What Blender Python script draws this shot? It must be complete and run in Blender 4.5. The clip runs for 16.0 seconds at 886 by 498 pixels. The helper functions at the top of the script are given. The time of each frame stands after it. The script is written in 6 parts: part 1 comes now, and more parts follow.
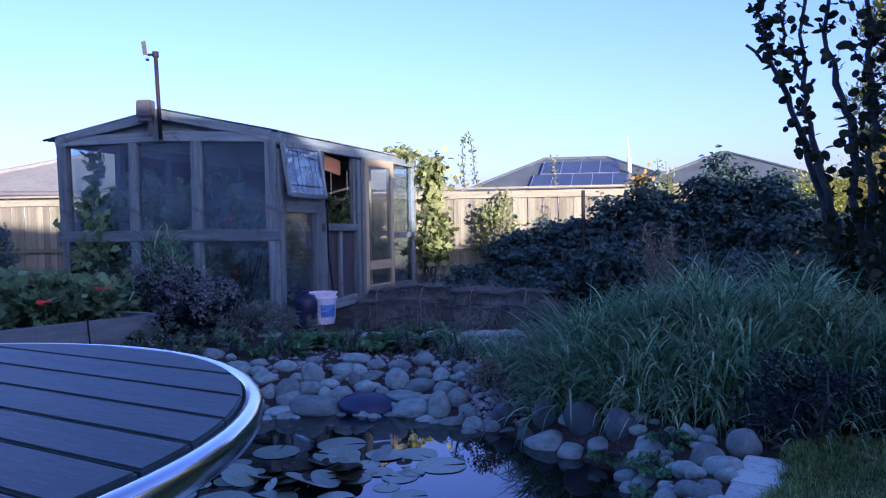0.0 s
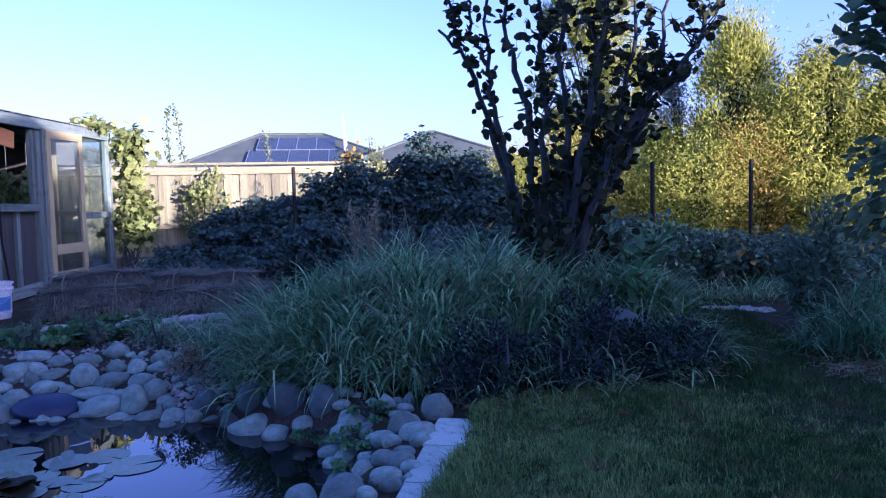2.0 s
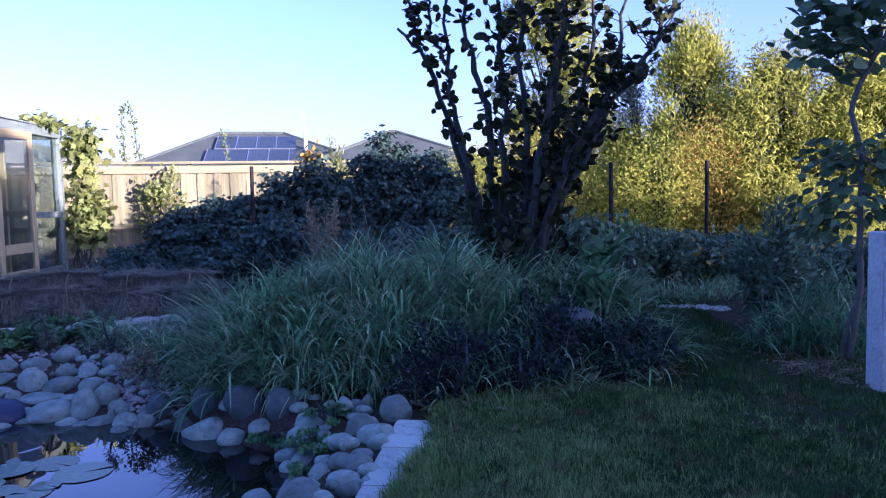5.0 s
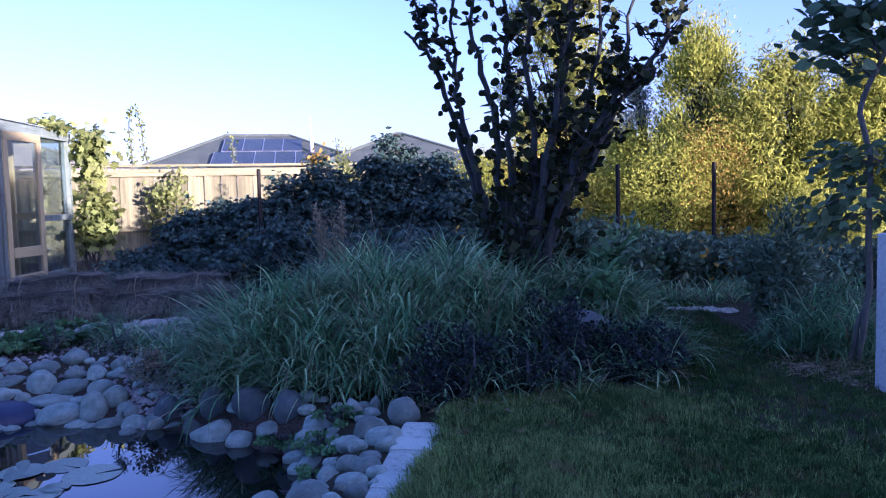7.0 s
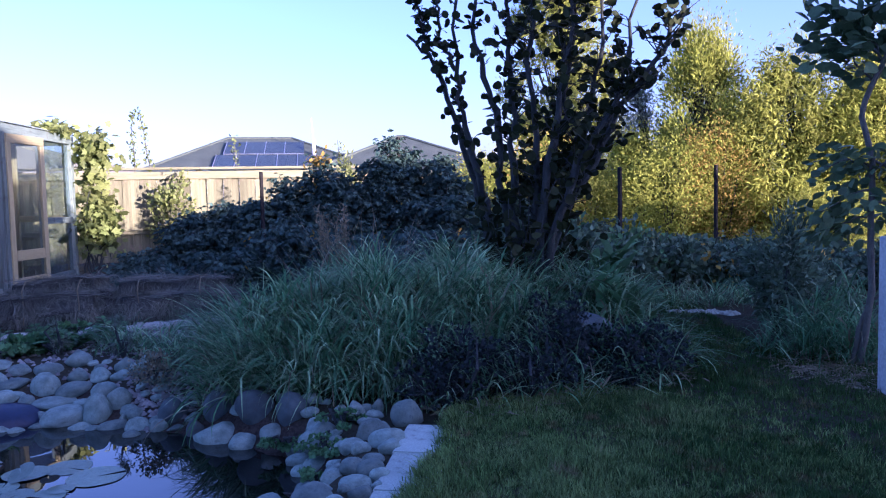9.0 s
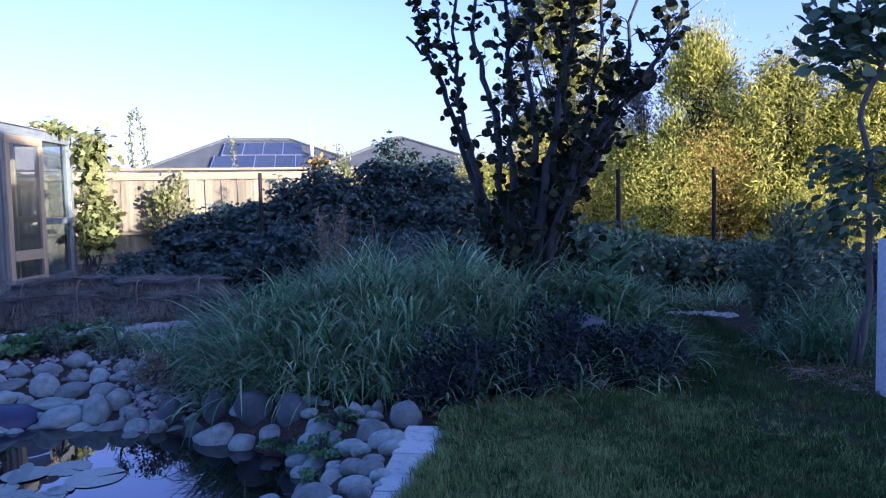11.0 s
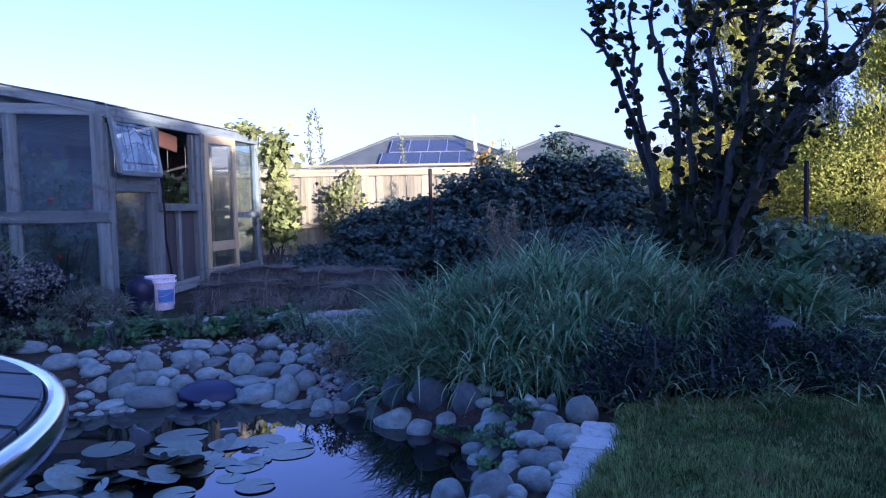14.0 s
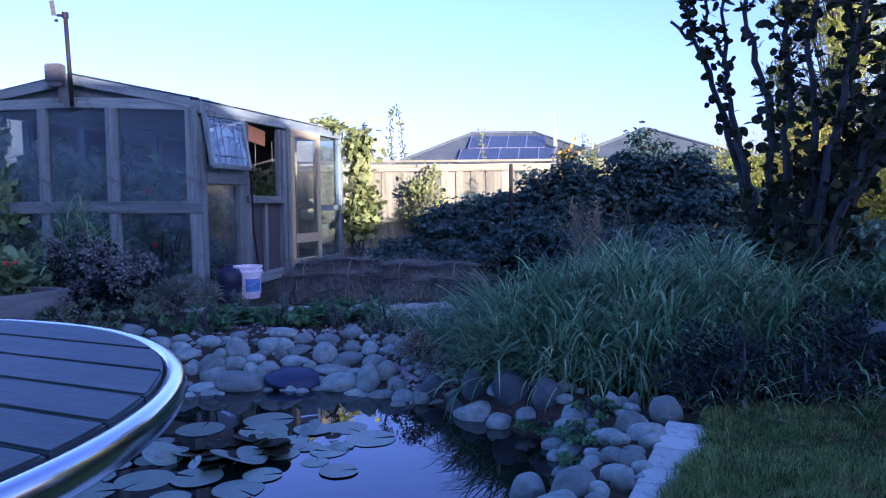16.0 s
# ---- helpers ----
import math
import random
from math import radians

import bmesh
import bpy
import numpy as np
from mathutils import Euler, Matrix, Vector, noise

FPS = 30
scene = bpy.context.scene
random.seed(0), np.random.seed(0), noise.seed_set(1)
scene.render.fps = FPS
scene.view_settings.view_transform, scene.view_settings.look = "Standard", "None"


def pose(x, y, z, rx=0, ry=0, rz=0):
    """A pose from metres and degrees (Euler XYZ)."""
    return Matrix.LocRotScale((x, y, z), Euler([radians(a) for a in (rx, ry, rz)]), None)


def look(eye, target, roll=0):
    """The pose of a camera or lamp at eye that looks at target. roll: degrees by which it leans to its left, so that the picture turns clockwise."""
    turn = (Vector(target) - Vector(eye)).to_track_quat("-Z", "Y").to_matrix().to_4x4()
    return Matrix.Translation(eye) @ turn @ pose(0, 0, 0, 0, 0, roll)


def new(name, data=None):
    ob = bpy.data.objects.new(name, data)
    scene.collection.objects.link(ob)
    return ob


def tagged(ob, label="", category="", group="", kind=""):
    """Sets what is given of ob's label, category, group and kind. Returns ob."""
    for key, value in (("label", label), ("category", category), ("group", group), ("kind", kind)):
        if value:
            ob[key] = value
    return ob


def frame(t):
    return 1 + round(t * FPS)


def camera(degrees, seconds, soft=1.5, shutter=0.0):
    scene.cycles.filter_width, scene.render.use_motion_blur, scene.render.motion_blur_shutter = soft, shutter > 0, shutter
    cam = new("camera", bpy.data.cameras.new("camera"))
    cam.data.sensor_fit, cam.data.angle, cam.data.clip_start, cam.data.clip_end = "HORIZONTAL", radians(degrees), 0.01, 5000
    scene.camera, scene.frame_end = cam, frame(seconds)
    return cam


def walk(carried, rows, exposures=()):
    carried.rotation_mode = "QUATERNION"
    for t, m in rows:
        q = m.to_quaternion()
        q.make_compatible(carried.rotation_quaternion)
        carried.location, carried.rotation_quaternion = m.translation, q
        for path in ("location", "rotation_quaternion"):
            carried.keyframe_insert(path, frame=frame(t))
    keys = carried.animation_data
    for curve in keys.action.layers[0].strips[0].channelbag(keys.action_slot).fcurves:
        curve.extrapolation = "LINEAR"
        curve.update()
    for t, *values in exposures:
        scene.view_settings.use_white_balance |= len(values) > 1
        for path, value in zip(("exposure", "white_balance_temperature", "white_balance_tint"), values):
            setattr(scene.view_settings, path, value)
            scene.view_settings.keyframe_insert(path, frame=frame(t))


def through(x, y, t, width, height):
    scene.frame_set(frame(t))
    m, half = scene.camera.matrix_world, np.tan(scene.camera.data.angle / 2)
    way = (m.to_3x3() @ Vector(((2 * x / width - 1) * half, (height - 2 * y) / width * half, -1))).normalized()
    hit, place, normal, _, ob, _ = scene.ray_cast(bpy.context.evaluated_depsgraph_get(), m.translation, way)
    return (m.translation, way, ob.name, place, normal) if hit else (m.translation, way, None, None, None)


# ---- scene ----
cam = camera(60.8, 16.0, soft=1.15)
PATH = [
    (0, (0.119, 0.073, 1.109), (0.29, 2.064, 1.04), -0.8),
    (0.5, (0.145, 0.09, 1.103), (0.458, 2.063, 1.01), -0.3),
    (1, (0.184, 0.117, 1.098), (0.738, 2.035, 0.978), -0.5),
    (1.5, (0.229, 0.124, 1.106), (0.967, 1.979, 0.979), -0.7),
    (2, (0.248, 0.098, 1.113), (1.116, 1.894, 0.969), -1.3),
    (2.5, (0.261, 0.094, 1.11), (1.183, 1.863, 0.96), -1.1),
    (3, (0.267, 0.113, 1.109), (1.202, 1.875, 0.96), -1.1),
    (3.5, (0.27, 0.115, 1.11), (1.212, 1.872, 0.96), -1.1),
    (4, (0.274, 0.111, 1.113), (1.234, 1.859, 0.966), -1.1),
    (6.5, (0.27, 0.112, 1.114), (1.217, 1.868, 0.971), -1.3),
    (7, (0.266, 0.112, 1.116), (1.209, 1.869, 0.975), -1.3),
    (7.5, (0.272, 0.123, 1.115), (1.214, 1.882, 0.973), -1.4),
    (8, (0.267, 0.125, 1.114), (1.209, 1.884, 0.975), -1.3),
    (8.5, (0.261, 0.11, 1.118), (1.202, 1.869, 0.981), -1.4),
    (9, (0.255, 0.105, 1.118), (1.195, 1.865, 0.984), -1.3),
    (11.5, (0.237, 0.104, 1.119), (1.185, 1.86, 0.99), -1.1),
    (12, (0.229, 0.104, 1.119), (1.175, 1.861, 0.993), -0.9),
    (12.5, (0.218, 0.1, 1.121), (1.143, 1.868, 0.992), -1.3),
    (13, (0.204, 0.104, 1.122), (1.039, 1.917, 0.998), -1.7),
    (13.5, (0.176, 0.106, 1.118), (0.879, 1.975, 0.996), -1.8),
    (14, (0.151, 0.12, 1.109), (0.708, 2.036, 0.976), -1.2),
    (14.5, (0.13, 0.122, 1.1), (0.601, 2.061, 0.96), -0.5),
    (15, (0.113, 0.12, 1.1), (0.509, 2.075, 0.957), -0.4),
    (15.5, (0.11, 0.116, 1.102), (0.481, 2.076, 0.96), -0.5),
    (16, (0.113, 0.113, 1.097), (0.473, 2.076, 0.957), -0.5),
]
walk(cam, [(t, look(eye, target, roll)) for t, eye, target, roll in PATH], [(0.0, 0.98, 4420, 61), (1.0, 1.1, 4420, 61), (2.0, 1.22, 4420, 61), (3.0, 1.25, 4450, 61), (4.0, 1.27, 4490, 61), (6.5, 1.3, 4560, 61), (12.5, 1.3, 4560, 61), (14.0, 1.27, 4450, 61), (16.0, 1.27, 4400, 61)])

# ---- light ----
SUN_FROM = Vector((math.sin(radians(158)), math.cos(radians(158)), math.tan(radians(9.5)))).normalized()
world = bpy.data.worlds.new("sky")
scene.world = world
world.use_nodes = True
wn = world.node_tree
sky = wn.nodes.new("ShaderNodeTexSky")
sky.sky_type, sky.sun_disc = "NISHITA", False
sky.sun_elevation, sky.sun_rotation = radians(9.5), radians(158)
sky.air_density, sky.dust_density, sky.ozone_density = 1.0, 2.0, 1.4
wn.links.new(sky.outputs[0], wn.nodes["Background"].inputs[0])
wn.nodes["Background"].inputs[1].default_value = 0.15
sun = new("sun", bpy.data.lights.new("sun", "SUN"))
sun.data.energy, sun.data.angle, sun.data.color = 8.0, radians(0.6), (1.0, 0.75, 0.33)
sun.matrix_basis = look(SUN_FROM * 60, (0, 0, 0))


# ---- materials ----
def nodes_of(name):
    m = bpy.data.materials.new(name)
    m.use_nodes = True
    t = m.node_tree
    return m, t, t.nodes["Principled BSDF"]


def add(t, kind, **inputs):
    n = t.nodes.new(kind)
    for k, v in inputs.items():
        n.inputs[k.replace("_", " ")].default_value = v
    return n


def mixed(t, a, b, fac, kind="MIX"):
    n = t.nodes.new("ShaderNodeMix")
    n.data_type, n.blend_type = "RGBA", kind
    for s, v in ((0, fac), (6, a), (7, b)):
        if hasattr(v, "is_linked"):
            t.links.new(v, n.inputs[s])
        else:
            n.inputs[s].default_value = v if s == 0 else (*v, 1)
    return n.outputs[2]


def ranged(t, v, a, b, c, d):
    n = add(t, "ShaderNodeMapRange", From_Min=a, From_Max=b, To_Min=c, To_Max=d)
    t.links.new(v, n.inputs[0])
    return n.outputs[0]


def surface(name, c1, c2, rough=0.8, scale=6.0, fine=60.0, stretch=(1, 1, 1), bump=0.3, depth=0.004, metal=0.0, vary=0.25, island=True, through=0.0, spec=0.4, stain=None):
    """A surface with broad blotches, fine grain, relief, and a lightness that varies from piece to piece."""
    m, t, p = nodes_of(name)
    co = add(t, "ShaderNodeTexCoord")
    mp = add(t, "ShaderNodeMapping", Scale=stretch)
    t.links.new(co.outputs["Object"], mp.inputs[0])
    rnd = add(t, "ShaderNodeNewGeometry").outputs["Random Per Island"] if island else add(t, "ShaderNodeObjectInfo").outputs["Random"]
    own = add(t, "ShaderNodeObjectInfo").outputs["Random"]
    big = add(t, "ShaderNodeTexNoise", Scale=scale, Detail=4.0, Roughness=0.6)
    big.noise_dimensions = "4D"
    t.links.new(mp.outputs[0], big.inputs["Vector"])
    t.links.new(ranged(t, own, 0, 1, 0, 40), big.inputs["W"])
    small = add(t, "ShaderNodeTexNoise", Scale=fine, Detail=3.0, Roughness=0.65)
    t.links.new(mp.outputs[0], small.inputs["Vector"])
    col = mixed(t, c1, c2, ranged(t, big.outputs[0], 0.3, 0.7, 0, 1))
    if stain:
        spots = add(t, "ShaderNodeTexNoise", Scale=scale * 2.3, Detail=5.0, Roughness=0.7)
        t.links.new(co.outputs["Object"], spots.inputs["Vector"])
        col = mixed(t, col, stain, ranged(t, spots.outputs[0], 0.56, 0.68, 0, 0.8))
    g = t.nodes.new("ShaderNodeCombineColor")
    v = ranged(t, small.outputs[0], 0.25, 0.75, 0.72, 1.25)
    for i in range(3):
        t.links.new(v, g.inputs[i])
    col = mixed(t, col, g.outputs[0], 1.0, "MULTIPLY")
    h = t.nodes.new("ShaderNodeCombineColor")
    v = ranged(t, rnd, 0, 1, 1 - vary, 1 + vary)
    for i in range(3):
        t.links.new(v, h.inputs[i])
    col = mixed(t, col, h.outputs[0], 1.0, "MULTIPLY")
    t.links.new(col, p.inputs["Base Color"])
    t.links.new(ranged(t, small.outputs[0], 0.3, 0.7, max(0.03, rough - 0.12), min(1, rough + 0.12)), p.inputs["Roughness"])
    p.inputs["Metallic"].default_value = metal
    p.inputs["Specular IOR Level"].default_value = spec
    if bump:
        b = add(t, "ShaderNodeBump", Strength=bump, Distance=depth)
        t.links.new(small.outputs[0], b.inputs["Height"])
        t.links.new(b.outputs[0], p.inputs["Normal"])
    if through:
        tr = t.nodes.new("ShaderNodeBsdfTranslucent")
        t.links.new(col, tr.inputs[0])
        ms = add(t, "ShaderNodeMixShader", Fac=through)
        t.links.new(p.outputs[0], ms.inputs[1])
        t.links.new(tr.outputs[0], ms.inputs[2])
        t.links.new(ms.outputs[0], t.nodes["Material Output"].inputs[0])
    return m


def polished(name, colour, rough):
    """Bare bright metal with a faint smear in its gloss."""
    m, t, p = nodes_of(name)
    co = add(t, "ShaderNodeTexCoord")
    nz = add(t, "ShaderNodeTexNoise", Scale=7.0, Detail=2.0)
    t.links.new(co.outputs["Object"], nz.inputs["Vector"])
    p.inputs["Base Color"].default_value = (*colour, 1)
    p.inputs["Metallic"].default_value = 1.0
    t.links.new(ranged(t, nz.outputs[0], 0.3, 0.7, rough - 0.03, rough + 0.04), p.inputs["Roughness"])
    return m


def pane_glass(name, tint, haze):
    """Window glass: clear with a Fresnel gloss, and a thin uneven haze film."""
    m, t, p = nodes_of(name)
    t.nodes.remove(p)
    clear = t.nodes.new("ShaderNodeBsdfTransparent")
    clear.inputs[0].default_value = (*tint, 1)
    gloss = add(t, "ShaderNodeBsdfGlossy", Roughness=0.02)
    edge = add(t, "ShaderNodeLayerWeight", Blend=0.5)
    curve = t.nodes.new("ShaderNodeMath")
    curve.operation = "POWER"
    curve.inputs[1].default_value = 4.0
    t.links.new(edge.outputs["Facing"], curve.inputs[0])
    shine = ranged(t, curve.outputs[0], 0, 1, 0.05, 0.9)
    # Blue-green haze painted in for sky reflection and blurred leaves behind the panes.
    film = add(t, "ShaderNodeBsdfDiffuse", Color=(0.34, 0.5, 0.5, 1))
    co = add(t, "ShaderNodeTexCoord")
    nz = add(t, "ShaderNodeTexNoise", Scale=3.0, Detail=5.0, Roughness=0.6)
    t.links.new(co.outputs["Object"], nz.inputs["Vector"])
    wave = add(t, "ShaderNodeTexNoise", Scale=1.6, Detail=1.0)
    t.links.new(co.outputs["Object"], wave.inputs["Vector"])
    bp = add(t, "ShaderNodeBump", Strength=0.12, Distance=0.01)
    t.links.new(wave.outputs[0], bp.inputs["Height"])
    t.links.new(bp.outputs[0], gloss.inputs["Normal"])
    a = t.nodes.new("ShaderNodeMixShader")
    t.links.new(ranged(t, nz.outputs[0], 0.4, 0.66, 0.15 * haze, 1.25 * haze), a.inputs[0])
    t.links.new(clear.outputs[0], a.inputs[1])
    t.links.new(film.outputs[0], a.inputs[2])
    b = t.nodes.new("ShaderNodeMixShader")
    t.links.new(shine, b.inputs[0])
    t.links.new(a.outputs[0], b.inputs[1])
    t.links.new(gloss.outputs[0], b.inputs[2])
    t.links.new(b.outputs[0], t.nodes["Material Output"].inputs[0])
    return m


def water_surface():
    m, t, p = nodes_of("pond_water")
    p.inputs["Base Color"].default_value = (0.006, 0.008, 0.007, 1)
    p.inputs["Roughness"].default_value = 0.015
    p.inputs["IOR"].default_value = 1.6
    co = add(t, "ShaderNodeTexCoord")
    a = add(t, "ShaderNodeTexNoise", Scale=3.0, Detail=2.0)
    t.links.new(co.outputs["Object"], a.inputs["Vector"])
    b = add(t, "ShaderNodeBump", Strength=0.1, Distance=0.01)
    t.links.new(a.outputs[0], b.inputs["Height"])
    t.links.new(b.outputs[0], p.inputs["Normal"])
    return m


# Neutral base colours are tinted green to offset the purple cast of the shade.
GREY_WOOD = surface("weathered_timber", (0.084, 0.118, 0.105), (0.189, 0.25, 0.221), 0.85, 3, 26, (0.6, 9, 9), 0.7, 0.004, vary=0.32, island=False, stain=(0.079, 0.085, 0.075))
PALE_WOOD = surface("pale_pine", (0.276, 0.245, 0.114), (0.386, 0.35, 0.18), 0.7, 3, 24, (0.6, 8, 8), 0.35, 0.002, vary=0.12, island=False)
# Dark outer panels; on the back walls the colour paints in interior shade.
DARK_WOOD = surface("dark_board", (0.028, 0.031, 0.03), (0.055, 0.058, 0.055), 0.8, 3, 26, (0.6, 8, 8), 0.4, 0.003, vary=0.2, island=False)
# Orange base colour carries the warm sunlight on the plank inside.
SUN_WARM_WOOD = surface("sun_warm_pine", (0.5, 0.2, 0.05), (0.6, 0.28, 0.08), 0.6, 3, 26, (0.6, 8, 8), 0.3, 0.002, vary=0.1, island=False)
FENCE_WOOD = surface("fence_timber", (0.13, 0.132, 0.07), (0.235, 0.242, 0.135), 0.85, 2.5, 22, (0.5, 8, 8), 0.7, 0.004, vary=0.3, island=False, stain=(0.223, 0.19, 0.133))
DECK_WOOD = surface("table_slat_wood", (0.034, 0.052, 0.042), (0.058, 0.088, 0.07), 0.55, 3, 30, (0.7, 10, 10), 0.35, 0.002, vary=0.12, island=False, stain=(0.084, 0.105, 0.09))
STEEL = polished("polished_steel", (0.68, 0.69, 0.69), 0.17)
BLACK_STEEL = surface("dark_metal", (0.01, 0.01, 0.011), (0.018, 0.017, 0.016), 0.75, 8, 60, metal=0.0, vary=0.1, spec=0.2)
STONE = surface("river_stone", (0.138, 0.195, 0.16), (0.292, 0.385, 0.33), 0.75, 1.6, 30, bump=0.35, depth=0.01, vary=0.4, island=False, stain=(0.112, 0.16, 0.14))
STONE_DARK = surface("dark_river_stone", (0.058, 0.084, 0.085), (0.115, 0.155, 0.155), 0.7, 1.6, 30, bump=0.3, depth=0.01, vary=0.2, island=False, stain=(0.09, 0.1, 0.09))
ROOF_SHEET = surface("old_roof_sheet", (0.221, 0.28, 0.276), (0.34, 0.42, 0.405), 0.5, 3, 30, vary=0.1, stain=(0.136, 0.15, 0.12))
PEBBLE_PATH = surface("pale_gravel", (0.28, 0.3, 0.25), (0.56, 0.57, 0.48), 0.9, 9, 70, bump=0.9, depth=0.02, vary=0.0, stain=(0.12, 0.13, 0.1))
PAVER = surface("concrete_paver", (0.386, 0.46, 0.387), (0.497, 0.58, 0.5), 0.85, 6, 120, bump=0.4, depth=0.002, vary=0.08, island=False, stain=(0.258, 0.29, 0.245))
CONCRETE = surface("sleeper_wall", (0.111, 0.14, 0.126), (0.187, 0.23, 0.204), 0.85, 3, 40, (0.8, 5, 5), 0.5, 0.004, vary=0.1, island=False, stain=(0.136, 0.15, 0.136))
SOIL = surface("soil", (0.027, 0.032, 0.025), (0.055, 0.066, 0.048), 0.95, 3, 60, bump=0.9, depth=0.02, vary=0.0)
LINER = surface("blue_pond_liner", (0.025, 0.035, 0.07), (0.04, 0.052, 0.1), 0.5, 4, 30, bump=0.2, vary=0.05)
STRAW = surface("dark_core_straw", (0.027, 0.03, 0.025), (0.058, 0.065, 0.053), 0.9, 6, 60, (0.8, 4, 4), 0.9, 0.01, vary=0.35)
ROOF = surface("roof_tile", (0.05, 0.068, 0.06), (0.085, 0.11, 0.095), 0.7, 1.2, 10, bump=0.5, depth=0.03, vary=0.05)
ROOF_PALE = surface("pale_roof_tile", (0.18, 0.19, 0.133), (0.243, 0.255, 0.18), 0.8, 1.2, 10, bump=0.5, depth=0.03, vary=0.05)
# Near white so the unseen house wall bounces fill light into the garden.
BRICK = surface("house_wall", (0.66, 0.68, 0.7), (0.75, 0.77, 0.79), 0.85, 2, 30, vary=0.1)
WHITE = surface("white_paint", (0.74, 0.75, 0.76), (0.82, 0.82, 0.82), 0.5, 4, 50, bump=0.08, vary=0.04, stain=(0.55, 0.55, 0.54))
POST_PAINT = surface("old_white_paint", (0.423, 0.46, 0.456), (0.534, 0.58, 0.563), 0.55, 4, 50, bump=0.1, vary=0.04, stain=(0.331, 0.36, 0.339))
GREY_PLASTIC = surface("grey_plastic", (0.06, 0.065, 0.06), (0.09, 0.095, 0.085), 0.5, 5, 50, bump=0.05, vary=0.0)
BLUE_PLASTIC = surface("dark_blue_plastic", (0.008, 0.011, 0.03), (0.013, 0.018, 0.04), 0.45, 5, 50, bump=0.1, vary=0.0)
LABEL_BLUE = surface("blue_label", (0.10, 0.25, 0.55), (0.16, 0.32, 0.60), 0.5, 9, 50, bump=0.0, vary=0.0)
SOLAR = surface("solar_glass", (0.028, 0.04, 0.048), (0.038, 0.055, 0.062), 0.3, 3, 30, bump=0.0, vary=0.1, island=False, spec=0.6)
SILVER = surface("aluminium_edge", (0.6, 0.6, 0.62), (0.7, 0.7, 0.7), 0.35, 4, 40, metal=0.9, vary=0.0)
BARK = surface("bark", (0.026, 0.033, 0.03), (0.062, 0.074, 0.066), 0.9, 12, 60, (3, 3, 1), 0.9, 0.008, vary=0.1)
PALE_BARK = surface("pale_bark", (0.075, 0.082, 0.068), (0.145, 0.15, 0.122), 0.9, 12, 60, (3, 3, 1), 0.7, 0.006, vary=0.1)


def leaf_stuff(name, c1, c2, through=0.3, vary=0.4, rough=0.55, spec=0.2):
    return surface(name, c1, c2, rough, 1.6, 40, bump=0.15, depth=0.002, vary=vary, through=through, spec=spec)


def lawn_stuff(name, c1, c2, through, vary):
    return surface(name, c1, c2, 0.7, 2.4, 40, bump=0.1, vary=vary, through=through, spec=0.12, stain=(0.17, 0.13, 0.06))


LAWN = lawn_stuff("lawn_grass", (0.029, 0.086, 0.02), (0.075, 0.135, 0.036), 0.25, 0.55)
REED = leaf_stuff("long_grass", (0.07, 0.185, 0.08), (0.15, 0.32, 0.14), 0.42, 0.55, 0.6, 0.15)
DRY = leaf_stuff("dry_stalk", (0.17, 0.16, 0.095), (0.28, 0.255, 0.155), 0.2, 0.4)
HEDGE = leaf_stuff("bramble_leaf", (0.053, 0.1, 0.085), (0.081, 0.14, 0.115), 0.15, 0.3, 0.85, 0.1)
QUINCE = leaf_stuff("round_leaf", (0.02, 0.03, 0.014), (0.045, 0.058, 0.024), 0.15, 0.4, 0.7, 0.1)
BROAD = leaf_stuff("broad_leaf", (0.075, 0.18, 0.07), (0.13, 0.27, 0.11), 0.3, 0.4)
VINE = leaf_stuff("vine_leaf", (0.13, 0.185, 0.045), (0.27, 0.31, 0.09), 0.35, 0.45)
GOLD = leaf_stuff("gold_green_leaf", (0.31, 0.365, 0.04), (0.44, 0.465, 0.07), 0.5, 0.28, 0.9, 0.03)
OLIVE = leaf_stuff("olive_leaf", (0.22, 0.265, 0.04), (0.34, 0.37, 0.07), 0.5, 0.28, 0.9, 0.03)
AUTUMN = leaf_stuff("autumn_leaf", (0.38, 0.27, 0.05), (0.48, 0.37, 0.08), 0.45, 0.28, 0.9, 0.03)
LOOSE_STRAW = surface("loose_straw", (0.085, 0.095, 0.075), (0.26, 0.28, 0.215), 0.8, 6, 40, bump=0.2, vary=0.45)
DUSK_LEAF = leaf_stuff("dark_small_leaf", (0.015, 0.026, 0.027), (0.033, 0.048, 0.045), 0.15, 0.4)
YOUNG_LEAF = leaf_stuff("young_tree_leaf", (0.085, 0.15, 0.075), (0.145, 0.225, 0.11), 0.2, 0.4)
REED_PALE = leaf_stuff("pale_long_grass", (0.25, 0.43, 0.21), (0.42, 0.57, 0.3), 0.35, 0.5, 0.6, 0.15)
SAGE_DARK = leaf_stuff("dark_sage_leaf", (0.08, 0.145, 0.085), (0.14, 0.22, 0.13), 0.25, 0.45)
LAWN_PALE = surface("pale_lawn_grass", (0.115, 0.22, 0.055), (0.25, 0.34, 0.11), 0.6, 2.4, 40, bump=0.1, vary=0.5, through=0.25, spec=0.12, stain=(0.26, 0.2, 0.11))
PALE_PEBBLE = surface("cream_gravel", (0.33, 0.35, 0.25), (0.5, 0.51, 0.4), 0.85, 3, 60, bump=0.3, vary=0.3)
PEBBLE = surface("gravel", (0.14, 0.14, 0.125), (0.3, 0.29, 0.26), 0.85, 3, 60, bump=0.3, vary=0.45)
TOMATO_LEAF = leaf_stuff("tomato_leaf", (0.13, 0.23, 0.09), (0.22, 0.33, 0.13), 0.45, 0.4)
SAGE = leaf_stuff("sage_leaf", (0.13, 0.18, 0.12), (0.2, 0.25, 0.18), 0.2, 0.35)
